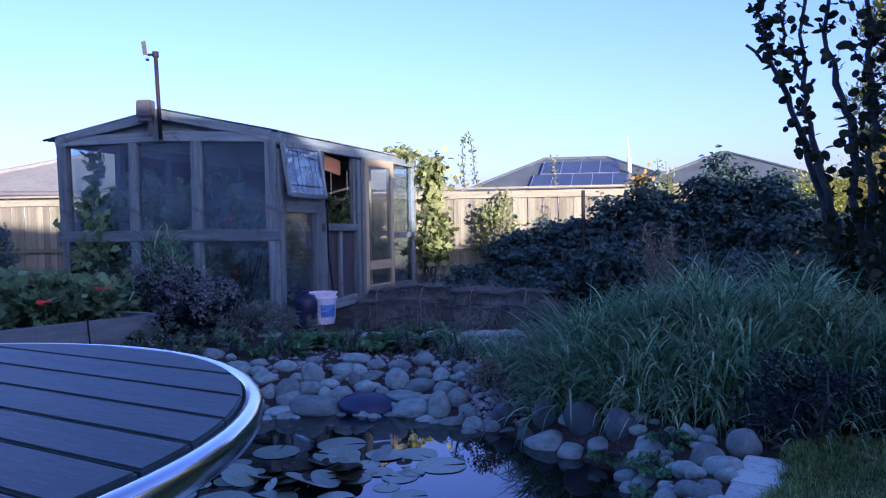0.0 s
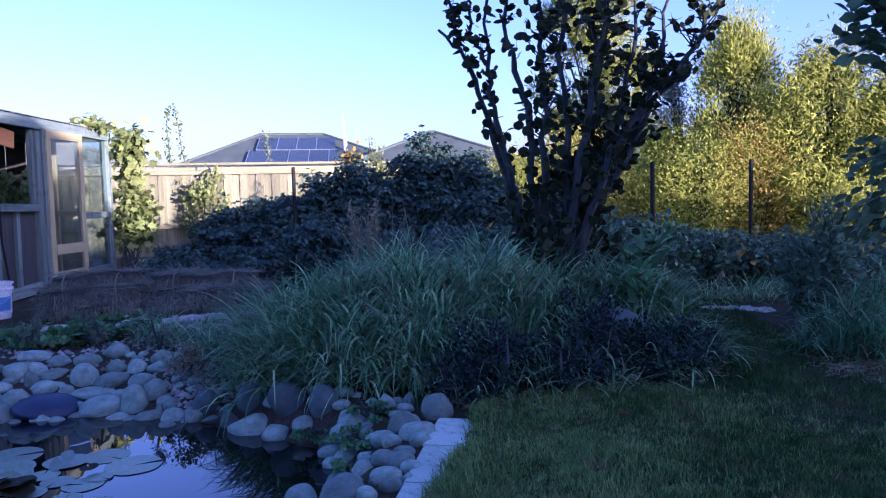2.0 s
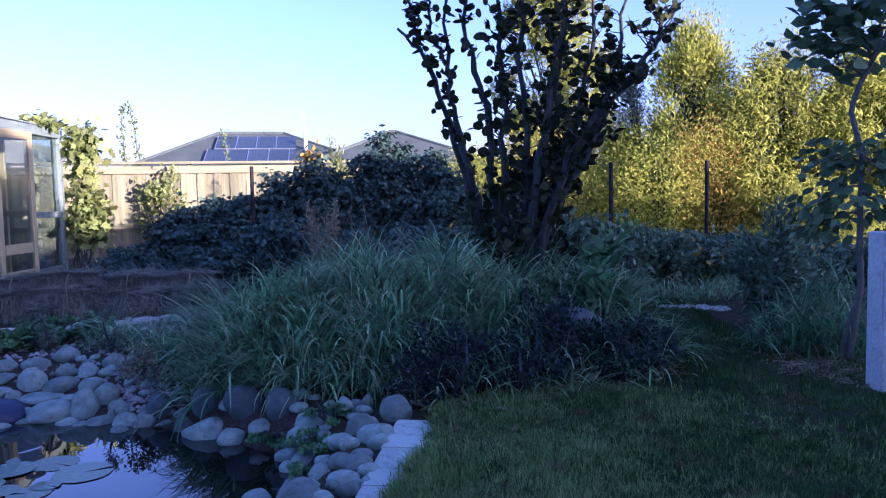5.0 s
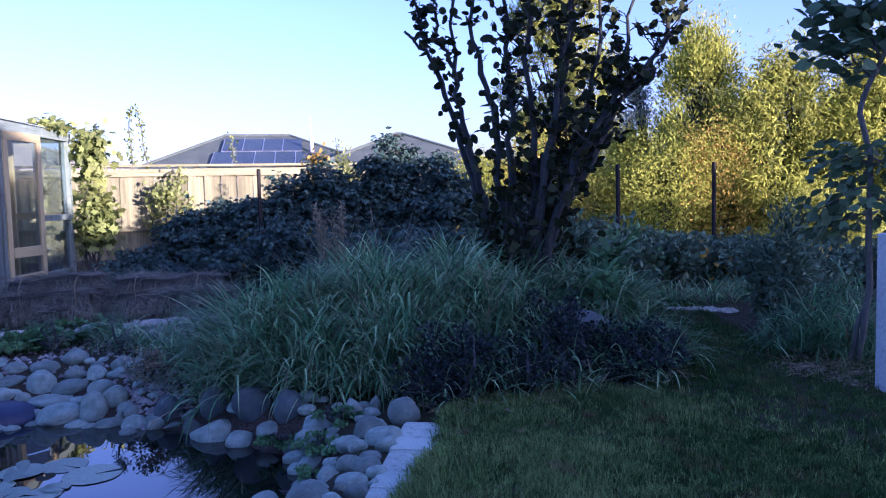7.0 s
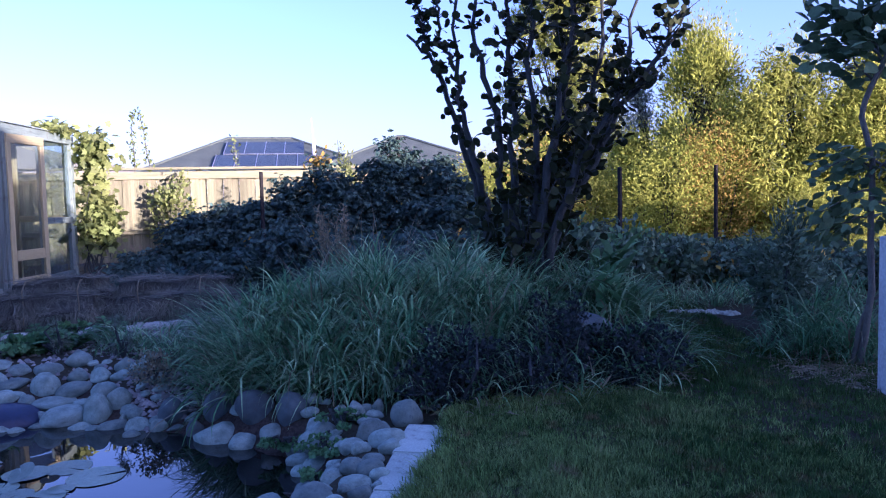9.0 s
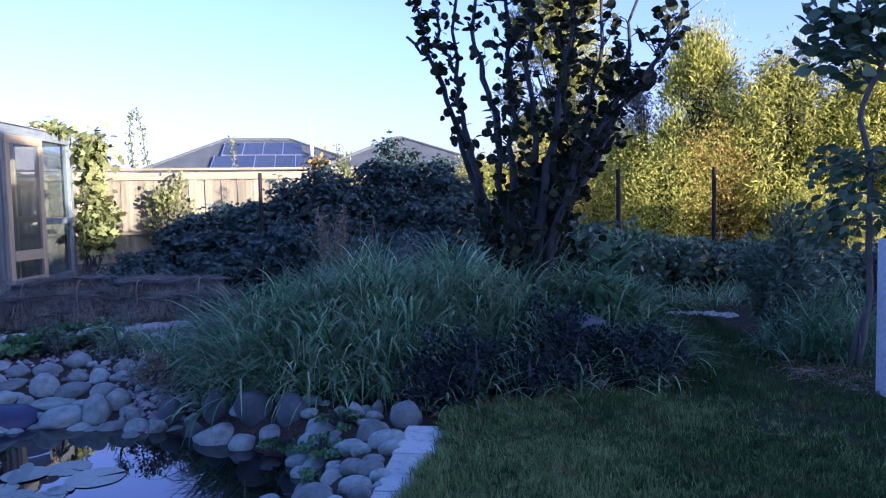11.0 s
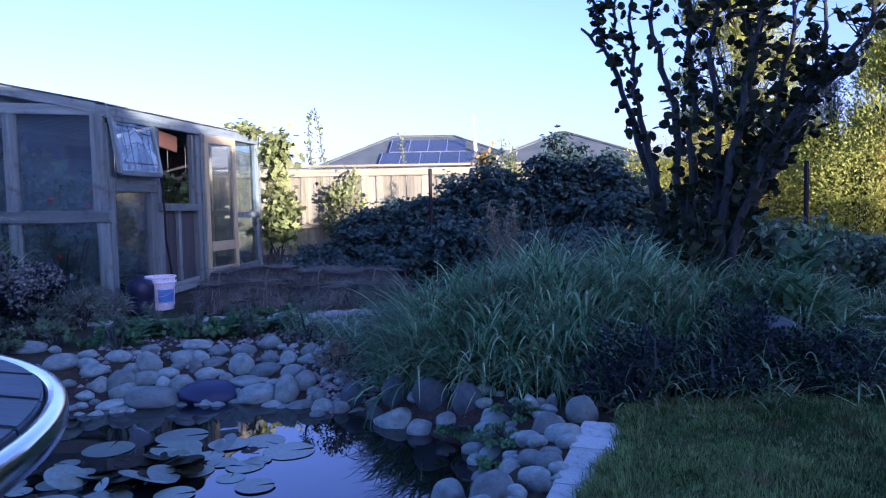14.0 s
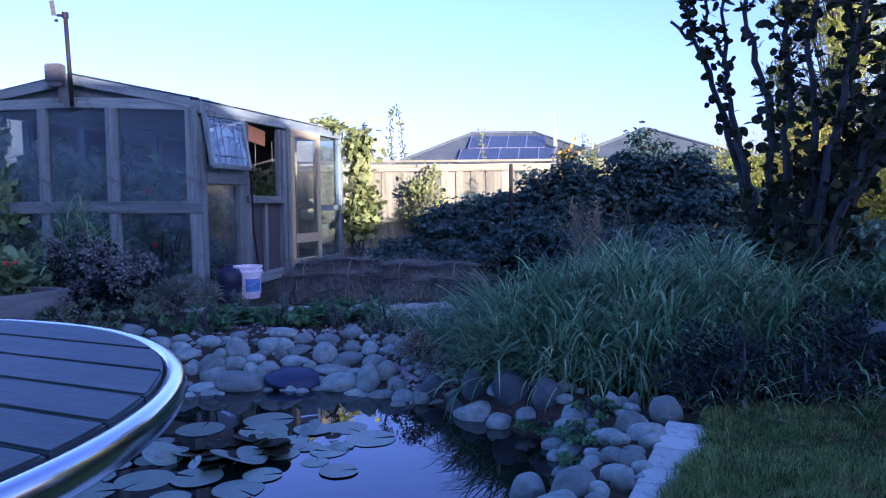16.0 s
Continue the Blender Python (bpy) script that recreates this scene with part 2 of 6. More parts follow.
BED_LEAF = leaf_stuff("bed_leaf", (0.11, 0.2, 0.08), (0.18, 0.29, 0.12), 0.25, 0.4)
LILY = surface("lily_leaf", (0.13, 0.2, 0.13), (0.22, 0.3, 0.21), 0.35, 5, 40, bump=0.15, depth=0.003, vary=0.25, island=False, spec=0.6, stain=(0.10, 0.09, 0.05))
LILY_DARK = surface("old_lily_leaf", (0.018, 0.022, 0.01), (0.04, 0.036, 0.018), 0.6, 5, 40, bump=0.2, depth=0.003, vary=0.3, island=False, spec=0.12)
RED = surface("red_petal", (0.65, 0.05, 0.02), (0.75, 0.09, 0.03), 0.6, 9, 60, bump=0.1, vary=0.15, through=0.3)
MAUVE = surface("dry_flower_head", (0.085, 0.1, 0.085), (0.165, 0.19, 0.16), 0.85, 9, 60, bump=0.5, vary=0.3)
GLASS = pane_glass("greenhouse_glass", (0.8, 0.86, 0.9), 0.11)
DOOR_GLASS = pane_glass("door_glass", (0.93, 0.96, 0.95), 0.015)
VENT_GLASS = pane_glass("obscured_glass", (0.8, 0.86, 0.88), 0.55)
WATER = water_surface()

# ---- tools ----
rng = np.random.default_rng(7)


def basis(ob):
    m = ob.matrix_basis.copy()
    while ob.parent:
        ob = ob.parent
        m = ob.matrix_basis @ m
    return m


def part(name, bm, material, parent=None, label="", m=None, smooth=False):
    """Links a bmesh or mesh as one mesh object, at the pose m in the world, under a parent."""
    if isinstance(bm, bpy.types.Mesh):
        me = bm
    else:
        me = bpy.data.meshes.new(name)
        bm.to_mesh(me)
        bm.free()
    if not me.materials:
        me.materials.append(material)
    if smooth:
        me.shade_smooth()
    ob = new(name, me)
    m = m or Matrix()
    if parent:
        ob.parent = parent
        ob.matrix_basis = basis(parent).inverted() @ m
    else:
        ob.matrix_basis = m
    if label:
        ob["label"] = label
    return ob


def thing(name, at, label, category, group="", turn=0, kind=""):
    ob = new(name)
    ob.empty_display_size = 0.1
    ob.matrix_basis = pose(*at, 0, 0, turn)
    return tagged(ob, label, category, group, kind)


def raw(name, verts, faces, material=None, smooth=False):
    me = bpy.data.meshes.new(name)
    me.from_pydata([tuple(v) for v in verts], [], faces)
    if material:
        me.materials.append(material)
    if smooth:
        me.shade_smooth()
    return me


def block(sx, sy, sz, bevel=0.004, seg=1, at=(0, 0, 0)):
    bm = bmesh.new()
    bmesh.ops.create_cube(bm, size=1.0, matrix=Matrix.Translation(at) @ Matrix.Diagonal((sx, sy, sz, 1)))
    if bevel:
        bmesh.ops.bevel(bm, geom=bm.edges[:], offset=bevel, segments=seg, affect="EDGES")
    return bm


def along(p0, p1, up=(0, 0, 1)):
    """A pose at p0 whose x axis runs to p1 and whose z axis is near up, with the length."""
    p0, p1 = Vector(p0), Vector(p1)
    x = (p1 - p0).normalized()
    y = Vector(up).cross(x).normalized()
    z = x.cross(y)
    m = Matrix((x, y, z)).transposed().to_4x4()
    m.translation = p0
    return m, (p1 - p0).length


def beam(name, p0, p1, w, d, material, parent, up=(0, 0, 1), label="", bevel=0.005):
    """A timber from p0 to p1: w across along y, d along up."""
    m, n = along(p0, p1, up)
    return part(name, block(n, w, d, bevel, 1, (n / 2, 0, 0)), material, parent, label, m)


def tube(points, radii, sides=8, bm=None):
    bm = bm or bmesh.new()
    rings = []
    pts = [Vector(p) for p in points]
    for i, p in enumerate(pts):
        d = (pts[min(i + 1, len(pts) - 1)] - pts[max(i - 1, 0)]).normalized()
        a = d.orthogonal().normalized() if i == 0 else (a - d * a.dot(d)).normalized()
        b = d.cross(a)
        r = float(radii[i]) if hasattr(radii, "__len__") else radii
        rings.append([bm.verts.new(p + r * (math.cos(6.2832 * k / sides) * a + math.sin(6.2832 * k / sides) * b)) for k in range(sides)])
    for u, v in zip(rings, rings[1:]):
        for k in range(sides):
            bm.faces.new((u[k], u[(k + 1) % sides], v[(k + 1) % sides], v[k]))
    bm.faces.new(rings[0][::-1])
    bm.faces.new(rings[-1])
    return bm


def lathe(profile, sides=24):
    bm = bmesh.new()
    rings = [[bm.verts.new((r * math.cos(6.2832 * k / sides), r * math.sin(6.2832 * k / sides), z)) for k in range(sides)] for r, z in profile]
    for u, v in zip(rings, rings[1:]):
        for k in range(sides):
            bm.faces.new((u[k], u[(k + 1) % sides], v[(k + 1) % sides], v[k]))
    bm.faces.new(rings[0][::-1])
    bm.faces.new(rings[-1])
    return bm


def unit(v):
    return v / np.maximum(np.linalg.norm(v, axis=-1, keepdims=True), 1e-9)


OVAL = np.array([(0, 0, 0), (0.28, 0.30, 0.05), (0.30, 0.62, 0.05), (0, 1.0, -0.06), (-0.30, 0.62, 0.05), (-0.28, 0.30, 0.05)])
ROUND = np.array([(0, 0, 0), (0.36, 0.16, 0.05), (0.5, 0.5, 0.07), (0.3, 0.86, 0.0), (0, 1.0, -0.08), (-0.3, 0.86, 0.0), (-0.5, 0.5, 0.07), (-0.36, 0.16, 0.05)])
NARROW = np.array([(0, 0, 0), (0.10, 0.45, 0.02), (0, 1.0, -0.12), (-0.10, 0.45, 0.02)])
LOBED = np.array([(0, 0, 0), (0.42, 0.05, 0.03), (0.30, 0.35, 0.05), (0.48, 0.58, 0.0), (0.2, 0.66, 0.04), (0, 1.0, -0.1), (-0.2, 0.66, 0.04), (-0.48, 0.58, 0.0), (-0.30, 0.35, 0.05), (-0.42, 0.05, 0.03)])


def leaves(name, at, ahead, size, shape, material, tilt=0.6, gen=None, facing=None):
    """One mesh of many leaves: roots, directions and lengths, each turned at random about its own axis."""
    gen = gen or rng
    n = len(at)
    ahead = unit(np.asarray(ahead, float))
    face = unit((np.array([0, 0, 1.0]) if facing is None else facing) + tilt * gen.normal(size=(n, 3)))
    side = unit(np.cross(ahead, face))
    up = np.cross(side, ahead)
    s = np.asarray(size, float).reshape(-1, 1, 1) * np.ones((n, 1, 1))
    k = len(shape)
    v = np.asarray(at)[:, None] + s * (shape[None, :, :1] * side[:, None] + shape[None, :, 1:2] * ahead[:, None] + shape[None, :, 2:] * up[:, None])
    return raw(name, v.reshape(-1, 3), [tuple(range(i * k, i * k + k)) for i in range(n)], material, True)


def in_blob(n, centre, radii, gen, shell=0.55):
    """Points in an uneven ellipsoid, mostly towards its skin, gathered in clumps."""
    c = unit(gen.normal(size=(max(6, n // 60), 3))) * (shell + (1 - shell) * gen.random((max(6, n // 60), 1)))
    c *= 0.8 + 0.35 * gen.random((len(c), 1))
    p = c[gen.integers(0, len(c), n)] + 0.16 * np.clip(gen.normal(size=(n, 3)), -1.8, 1.8)
    return np.asarray(centre) + p * np.asarray(radii), unit(p)


def blades(name, roots, lean, length, width, material, droop=0.5, seg=5, gen=None):
    """One mesh of many tapering grass blades that rise, lean and droop."""
    gen = gen or rng
    n = len(roots)
    roots, lean = np.asarray(roots, float), np.asarray(lean, float)
    side = unit(np.cross(np.c_[lean, np.zeros(n)] + 1e-4 * gen.normal(size=(n, 3)), (0, 0, 1.0)))
    length, droop = np.asarray(length).reshape(-1, 1), np.asarray(droop).reshape(-1, 1) * np.ones((n, 1))
    verts = np.zeros((n, 2 * seg + 1, 3))
    p = roots.copy()
    d = unit(np.c_[0.5 * lean, np.ones(n)])
    for i in range(seg + 1):
        u = i / seg
        w = width * (1 - u ** 1.6) * (0.7 + 0.6 * u if u < 0.5 else 1.0)
        if i < seg:
            verts[:, 2 * i], verts[:, 2 * i + 1] = p - side * w / 2, p + side * w / 2
        else:
            verts[:, 2 * seg] = p
        p = p + d * length / seg
        d = unit(d + np.c_[lean * droop * 0.55, -droop[:, 0] * (0.12 + 0.5 * u) * np.linalg.norm(lean, axis=1)])
    k = 2 * seg + 1
    faces = []
    for i in range(n):
        o = i * k
        for j in range(seg - 1):
            faces.append((o + 2 * j, o + 2 * j + 1, o + 2 * j + 3, o + 2 * j + 2))
        faces.append((o + 2 * seg - 2, o + 2 * seg - 1, o + 2 * seg))
    return raw(name, verts.reshape(-1, 3), faces, material, True)



def arcs(name, roots, way, length, width, start, bend, material, seg=6):
    """One mesh of many grass blades: each leaves its root at a tilt and bends over along its way (angles in radians)."""
    n = len(roots)
    h = np.c_[np.cos(way), np.sin(way), np.zeros(n)]
    side = np.c_[-np.sin(way), np.cos(way), np.zeros(n)]
    p = np.asarray(roots, float).copy()
    verts = np.zeros((n, 2 * seg + 1, 3))
    for i in range(seg + 1):
        u = i / seg
        w = (width * (0.75 + 0.5 * min(u, 0.5)) * (1 - u ** 2.2)).reshape(-1, 1)
        if i < seg:
            verts[:, 2 * i], verts[:, 2 * i + 1] = p - side * w / 2, p + side * w / 2
        else:
            verts[:, 2 * seg] = p
        a = (start + bend * u ** 1.4).reshape(-1, 1)
        p = p + (np.sin(a) * h + np.cos(a) * np.array([0, 0, 1.0])) * (length / seg).reshape(-1, 1)
    k = 2 * seg + 1
    faces = []
    for i in range(n):
        o = i * k
        faces += [(o + 2 * j, o + 2 * j + 1, o + 2 * j + 3, o + 2 * j + 2) for j in range(seg - 1)]
        faces.append((o + 2 * seg - 2, o + 2 * seg - 1, o + 2 * seg))
    return raw(name, verts.reshape(-1, 3), faces, material, True)

def stem_line(points, r0, r1, gen, wobble=0.03, n=9):
    """A smooth wobbling line through a few points, with tapering radii."""
    pts = np.array(points, float)
    u = np.linspace(0, len(pts) - 1, n)
    p = np.array([np.interp(u, range(len(pts)), pts[:, k]) for k in range(3)]).T
    p[1:-1] += wobble * gen.normal(size=(n - 2, 3))
    return p, np.linspace(r0, r1, n)


# ---- ground and pond ----
POND = [(-1.5, 3.0), (-1.45, 4.2), (-1.15, 4.95), (-0.6, 5.2), (0.2, 5.1), (0.6, 4.72), (0.9, 4.45), (1.15, 4.05), (1.3, 3.75), (1.22, 3.35), (1.0, 3.05), (0.75, 2.75), (-0.2, 2.5), (-1.1, 2.55)]
WATER_Z = -0.19


def pond_distance(x, y):
    """Metres to the pond's edge, less than zero within it."""
    best, inside = 1e9, False
    for (ax, ay), (bx, by) in zip(POND, POND[1:] + POND[:1]):
        ex, ey = bx - ax, by - ay
        u = max(0.0, min(1.0, ((x - ax) * ex + (y - ay) * ey) / (ex * ex + ey * ey)))
        best = min(best, math.hypot(x - ax - u * ex, y - ay - u * ey))
        if (ay > y) != (by > y) and x < ax + (y - ay) / (by - ay) * ex:
            inside = not inside
    return -best if inside else best


def eased(u):
    u = max(0.0, min(1.0, u))
    return u * u * (3 - 2 * u)


def ground_height(x, y):
    d = pond_distance(x, y)
    if d < 0:
        return -0.21 - 0.5 * eased(-d / 0.5)
    far = eased((y - 4.2) / 0.8)
    return -0.21 + (0.21 + 0.06 * far * eased((8 - y) / 1.0)) * eased(d / (0.3 + 0.5 * far))


def axis_steps(lo, hi, step, reach):
    mid = list(np.arange(lo, hi + step / 2, step))
    out, s = [], step
    while not out or out[-1] < reach:
        s *= 1.45
        out.append((out[-1] if out else 0) + s)
    return [lo - o for o in out[::-1]] + mid + [hi + o for o in out]


def build_ground():
    xs, ys = axis_steps(-4, 6, 0.1, 900), axis_steps(1.5, 9, 0.1, 900)
    verts = []
    for y in ys:
        for x in xs:
            near = -5 < x < 8 and 1 < y < 10
            z = ground_height(x, y) if near else 0.0
            z += 0.012 * noise.noise((x * 1.3, y * 1.3, 0)) + 0.006 * noise.noise((x * 6, y * 6, 3)) if near else 0
            verts.append((x, y, z))
    w = len(xs)
    faces = [(j * w + i, j * w + i + 1, j * w + w + i + 1, j * w + w + i) for j in range(len(ys) - 1) for i in range(w - 1)]
    m, t, p = nodes_of("garden_ground")
    co = add(t, "ShaderNodeTexCoord")
    sep = add(t, "ShaderNodeSeparateXYZ")
    t.links.new(co.outputs["Object"], sep.inputs[0])
    big = add(t, "ShaderNodeTexNoise", Scale=1.7, Detail=5.0, Roughness=0.65)
    fine = add(t, "ShaderNodeTexNoise", Scale=45.0, Detail=4.0, Roughness=0.7)
    for n in (big, fine):
        t.links.new(co.outputs["Object"], n.inputs["Vector"])
    turf = mixed(t, (0.035, 0.038, 0.022), (0.065, 0.062, 0.04), ranged(t, big.outputs[0], 0.35, 0.65, 0, 1))
    earth = mixed(t, (0.04, 0.032, 0.026), (0.085, 0.07, 0.055), ranged(t, fine.outputs[0], 0.3, 0.7, 0, 1))
    bank = ranged(t, sep.outputs[2], -0.07, -0.03, 0, 1)
    col = mixed(t, earth, turf, bank)
    v = ranged(t, fine.outputs[0], 0.25, 0.75, 0.6, 1.3)
    g = t.nodes.new("ShaderNodeCombineColor")
    for i in range(3):
        t.links.new(v, g.inputs[i])
    col = mixed(t, col, g.outputs[0], 1.0, "MULTIPLY")
    t.links.new(col, p.inputs["Base Color"])
    p.inputs["Roughness"].default_value = 0.95
    p.inputs["Specular IOR Level"].default_value = 0.1
    b = add(t, "ShaderNodeBump", Strength=0.9, Distance=0.02)
    t.links.new(fine.outputs[0], b.inputs["Height"])
    t.links.new(b.outputs[0], p.inputs["Normal"])
    ob = part("ground", raw("ground", verts, faces, m, True), m)
    tagged(ob, "dark garden soil and turf round the pond", "ground", kind="structure")


build_ground()


def build_water():
    bm = bmesh.new()
    cx, cy = sum(p[0] for p in POND) / len(POND), sum(p[1] for p in POND) / len(POND)
    bm.faces.new([bm.verts.new((cx + (x - cx) * 1.12, cy + (y - cy) * 1.12, WATER_Z)) for x, y in POND[::-1]])
    bmesh.ops.recalc_face_normals(bm, faces=bm.faces)
    if bm.faces[:][0].normal.z < 0:
        bmesh.ops.reverse_faces(bm, faces=bm.faces[:])
    tagged(part("water", bm, WATER), "still dark pond water that mirrors the sky", "water", kind="structure")


build_water()

# gravel strip behind the planted edge, and the pale patch at the end of the lawn path
def gravel_strip(name, pts, width, label):
    bm = bmesh.new()
    gen = random.Random(4)
    prev = None
    for i in range(91):
        u = i / 90 * (len(pts) - 1)
        k = min(int(u), len(pts) - 2)
        p = Vector(pts[k]).lerp(Vector(pts[k + 1]), u - k)
        w = width * (0.45 + 0.75 * gen.random())
        row = []
        for v in (-0.5, -0.2, 0.12, 0.5):
            y = p.y + v * w + 0.04 * noise.noise((p.x * 3, v, 1))
            edge = -0.012 if abs(v) == 0.5 else 0.022 + 0.02 * gen.random()
            row.append(bm.verts.new((p.x, y, ground_height(p.x, y) + edge)))
        if prev:
            for a in range(3):
                bm.faces.new((prev[a], row[a], row[a + 1], prev[a + 1]))
        prev = row
    tagged(part(name, bm, PEBBLE_PATH, smooth=True), label, "path", kind="structure")


gravel_strip("path", [(-1.2, 7.6), (0.2, 7.15), (1.9, 6.95), (3.4, 7.3)], 0.32, "narrow pale gravel path in front of the straw bales")

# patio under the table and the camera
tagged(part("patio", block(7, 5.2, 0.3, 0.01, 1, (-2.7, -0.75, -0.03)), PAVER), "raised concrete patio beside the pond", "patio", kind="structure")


# ---- an unseen house added behind the garden to shade it ----
def shade_house():
    """An unseen house added south of the garden, with a parapet stepped to shape its shade."""
    h = thing("house", (0, -9, 0), "unseen house added behind the garden to shade it", "house")
    # Each step moves the shadow edge over one part of the garden.
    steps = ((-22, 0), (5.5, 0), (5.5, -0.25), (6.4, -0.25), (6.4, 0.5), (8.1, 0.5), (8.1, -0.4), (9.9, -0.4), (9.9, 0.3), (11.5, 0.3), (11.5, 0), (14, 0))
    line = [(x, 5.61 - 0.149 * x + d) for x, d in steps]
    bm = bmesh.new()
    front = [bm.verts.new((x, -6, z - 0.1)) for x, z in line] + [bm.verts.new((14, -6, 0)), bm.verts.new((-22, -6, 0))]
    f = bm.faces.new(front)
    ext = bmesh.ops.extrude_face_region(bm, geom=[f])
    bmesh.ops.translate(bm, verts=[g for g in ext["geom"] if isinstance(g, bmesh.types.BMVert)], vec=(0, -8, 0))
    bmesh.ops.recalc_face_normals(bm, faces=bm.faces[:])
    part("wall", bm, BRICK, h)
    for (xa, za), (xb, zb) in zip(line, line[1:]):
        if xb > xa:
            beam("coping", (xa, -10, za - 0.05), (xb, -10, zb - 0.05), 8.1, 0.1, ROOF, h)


shade_house()


# ---- far houses ----
def hip_house(at, turn, ridge, half_l, half_w, eave, top, roof_mat, label):
    """A hipped roof on walls: ridge and half sizes in metres, x along the ridge."""
    h = thing("house", (*at, 0), label, "house", turn=turn)
    m = basis(h)
    o = 0.5
    bm = bmesh.new()
    e = [bm.verts.new(v) for v in ((-half_l - o, -half_w - o, eave), (half_l + o, -half_w - o, eave), (half_l + o, half_w + o, eave), (-half_l - o, half_w + o, eave))]
    r = [bm.verts.new((-ridge / 2, 0, top)), bm.verts.new((ridge / 2, 0, top))]
    for f in ((e[0], e[1], r[1], r[0]), (e[1], e[2], r[1]), (e[2], e[3], r[0], r[1]), (e[3], e[0], r[0]), e[::-1]):
        bm.faces.new(f)
    part("roof", bm, roof_mat, h, m=m)
    part("wall", block(2 * half_l, 2 * half_w, eave - 0.02, 0.02, 1, (0, 0, eave / 2 - 0.01)), BRICK, h, m=m)
    for a, b in ((r0, e0) for r0, e0 in (((-ridge / 2, 0, top), (-half_l - o, -half_w - o, eave)), ((ridge / 2, 0, top), (half_l + o, -half_w - o, eave)), ((ridge / 2, 0, top), (half_l + o, half_w + o, eave)), ((-ridge / 2, 0, top), (ridge / 2, 0, top)))):
        part("ridge_cap", tube([m @ Vector(a), m @ Vector(b)], 0.08, 6), roof_mat, h)
    for y in (-half_w - o, half_w + o):
        part("gutter", block(2 * (half_l + o), 0.12, 0.12, 0.03, 1, (0, y, eave)), GREY_PLASTIC, h, m=m)
    return h, m


def roof_point(m, x, v, ridge, half_w, eave, top, lift=0.06):
    """A point on the front slope: x along the ridge, v from eave 0 to ridge 1."""
    y = -(half_w + 0.5) * (1 - v)
    return m @ Vector((x, y, eave + (top - eave) * v + lift))


solar_house, sm = hip_house((10.45, 38.77), -13, 3.2, 5.4, 4.6, 2.35, 4.38, ROOF, "house with a dark hipped roof carrying solar panels")
for i in range(5):
    for j in range(2):
        x = -2.3 + i * 0.94 + 0.5 * j
        v = 0.1 + 0.37 * j
        if i == 4 and j == 1:
            continue
        c = [roof_point(sm, x + dx, v + dv, 3.8, 4.6, 2.35, 4.38) for dx, dv in ((0, 0), (0.93, 0), (1.12, 0.355), (0.19, 0.355))]
        bm = bmesh.new()
        f = bm.faces.new([bm.verts.new(p) for p in c])
        ext = bmesh.ops.extrude_face_region(bm, geom=[f])
        bmesh.ops.translate(bm, verts=[g for g in ext["geom"] if isinstance(g, bmesh.types.BMVert)], vec=(0, 0, 0.05))
        p = part("solar_panel", bm, SOLAR, solar_house, "dark blue solar panel")
        part("panel_frame", tube([c[0] + Vector((0, 0, 0.06)), c[3] + Vector((0, 0, 0.06))], 0.02, 5), SILVER, p)
        part("panel_frame", tube([c[0] + Vector((0, 0, 0.06)), c[1] + Vector((0, 0, 0.06))], 0.02, 5), SILVER, p)
hip_house((14.6, 36.5), -13, 2.4, 3.8, 3.0, 2.2, 3.45, ROOF, "low dark hipped roof of a house wing")
hip_house((15.05, 31.65), -20, 0.3, 4.1, 4.0, 2.1, 3.97, ROOF, "house with a dark pyramid roof beyond the fence")
hip_house((-5.2, 24.8), 10, 3.2, 6.4, 4.6, 1.95, 3.75, ROOF_PALE, "house with a pale brown hipped tile roof")

flue = thing("flue_pole", (12.25, 35.7, 2.3), "white flue pipe with a thin mast on top", "flue")
part("pipe", tube([(12.29, 35.7, 2.3), (12.25, 35.7, 4.1)], 0.09, 10), WHITE, flue, smooth=True)
part("mast", tube([(12.25, 35.7, 4.05), (12.17, 35.7, 5.15)], 0.03, 8), WHITE, flue, smooth=True)


# ---- boundary fence ----
def fence_at(x):
    return 15.6 - 0.22 * x


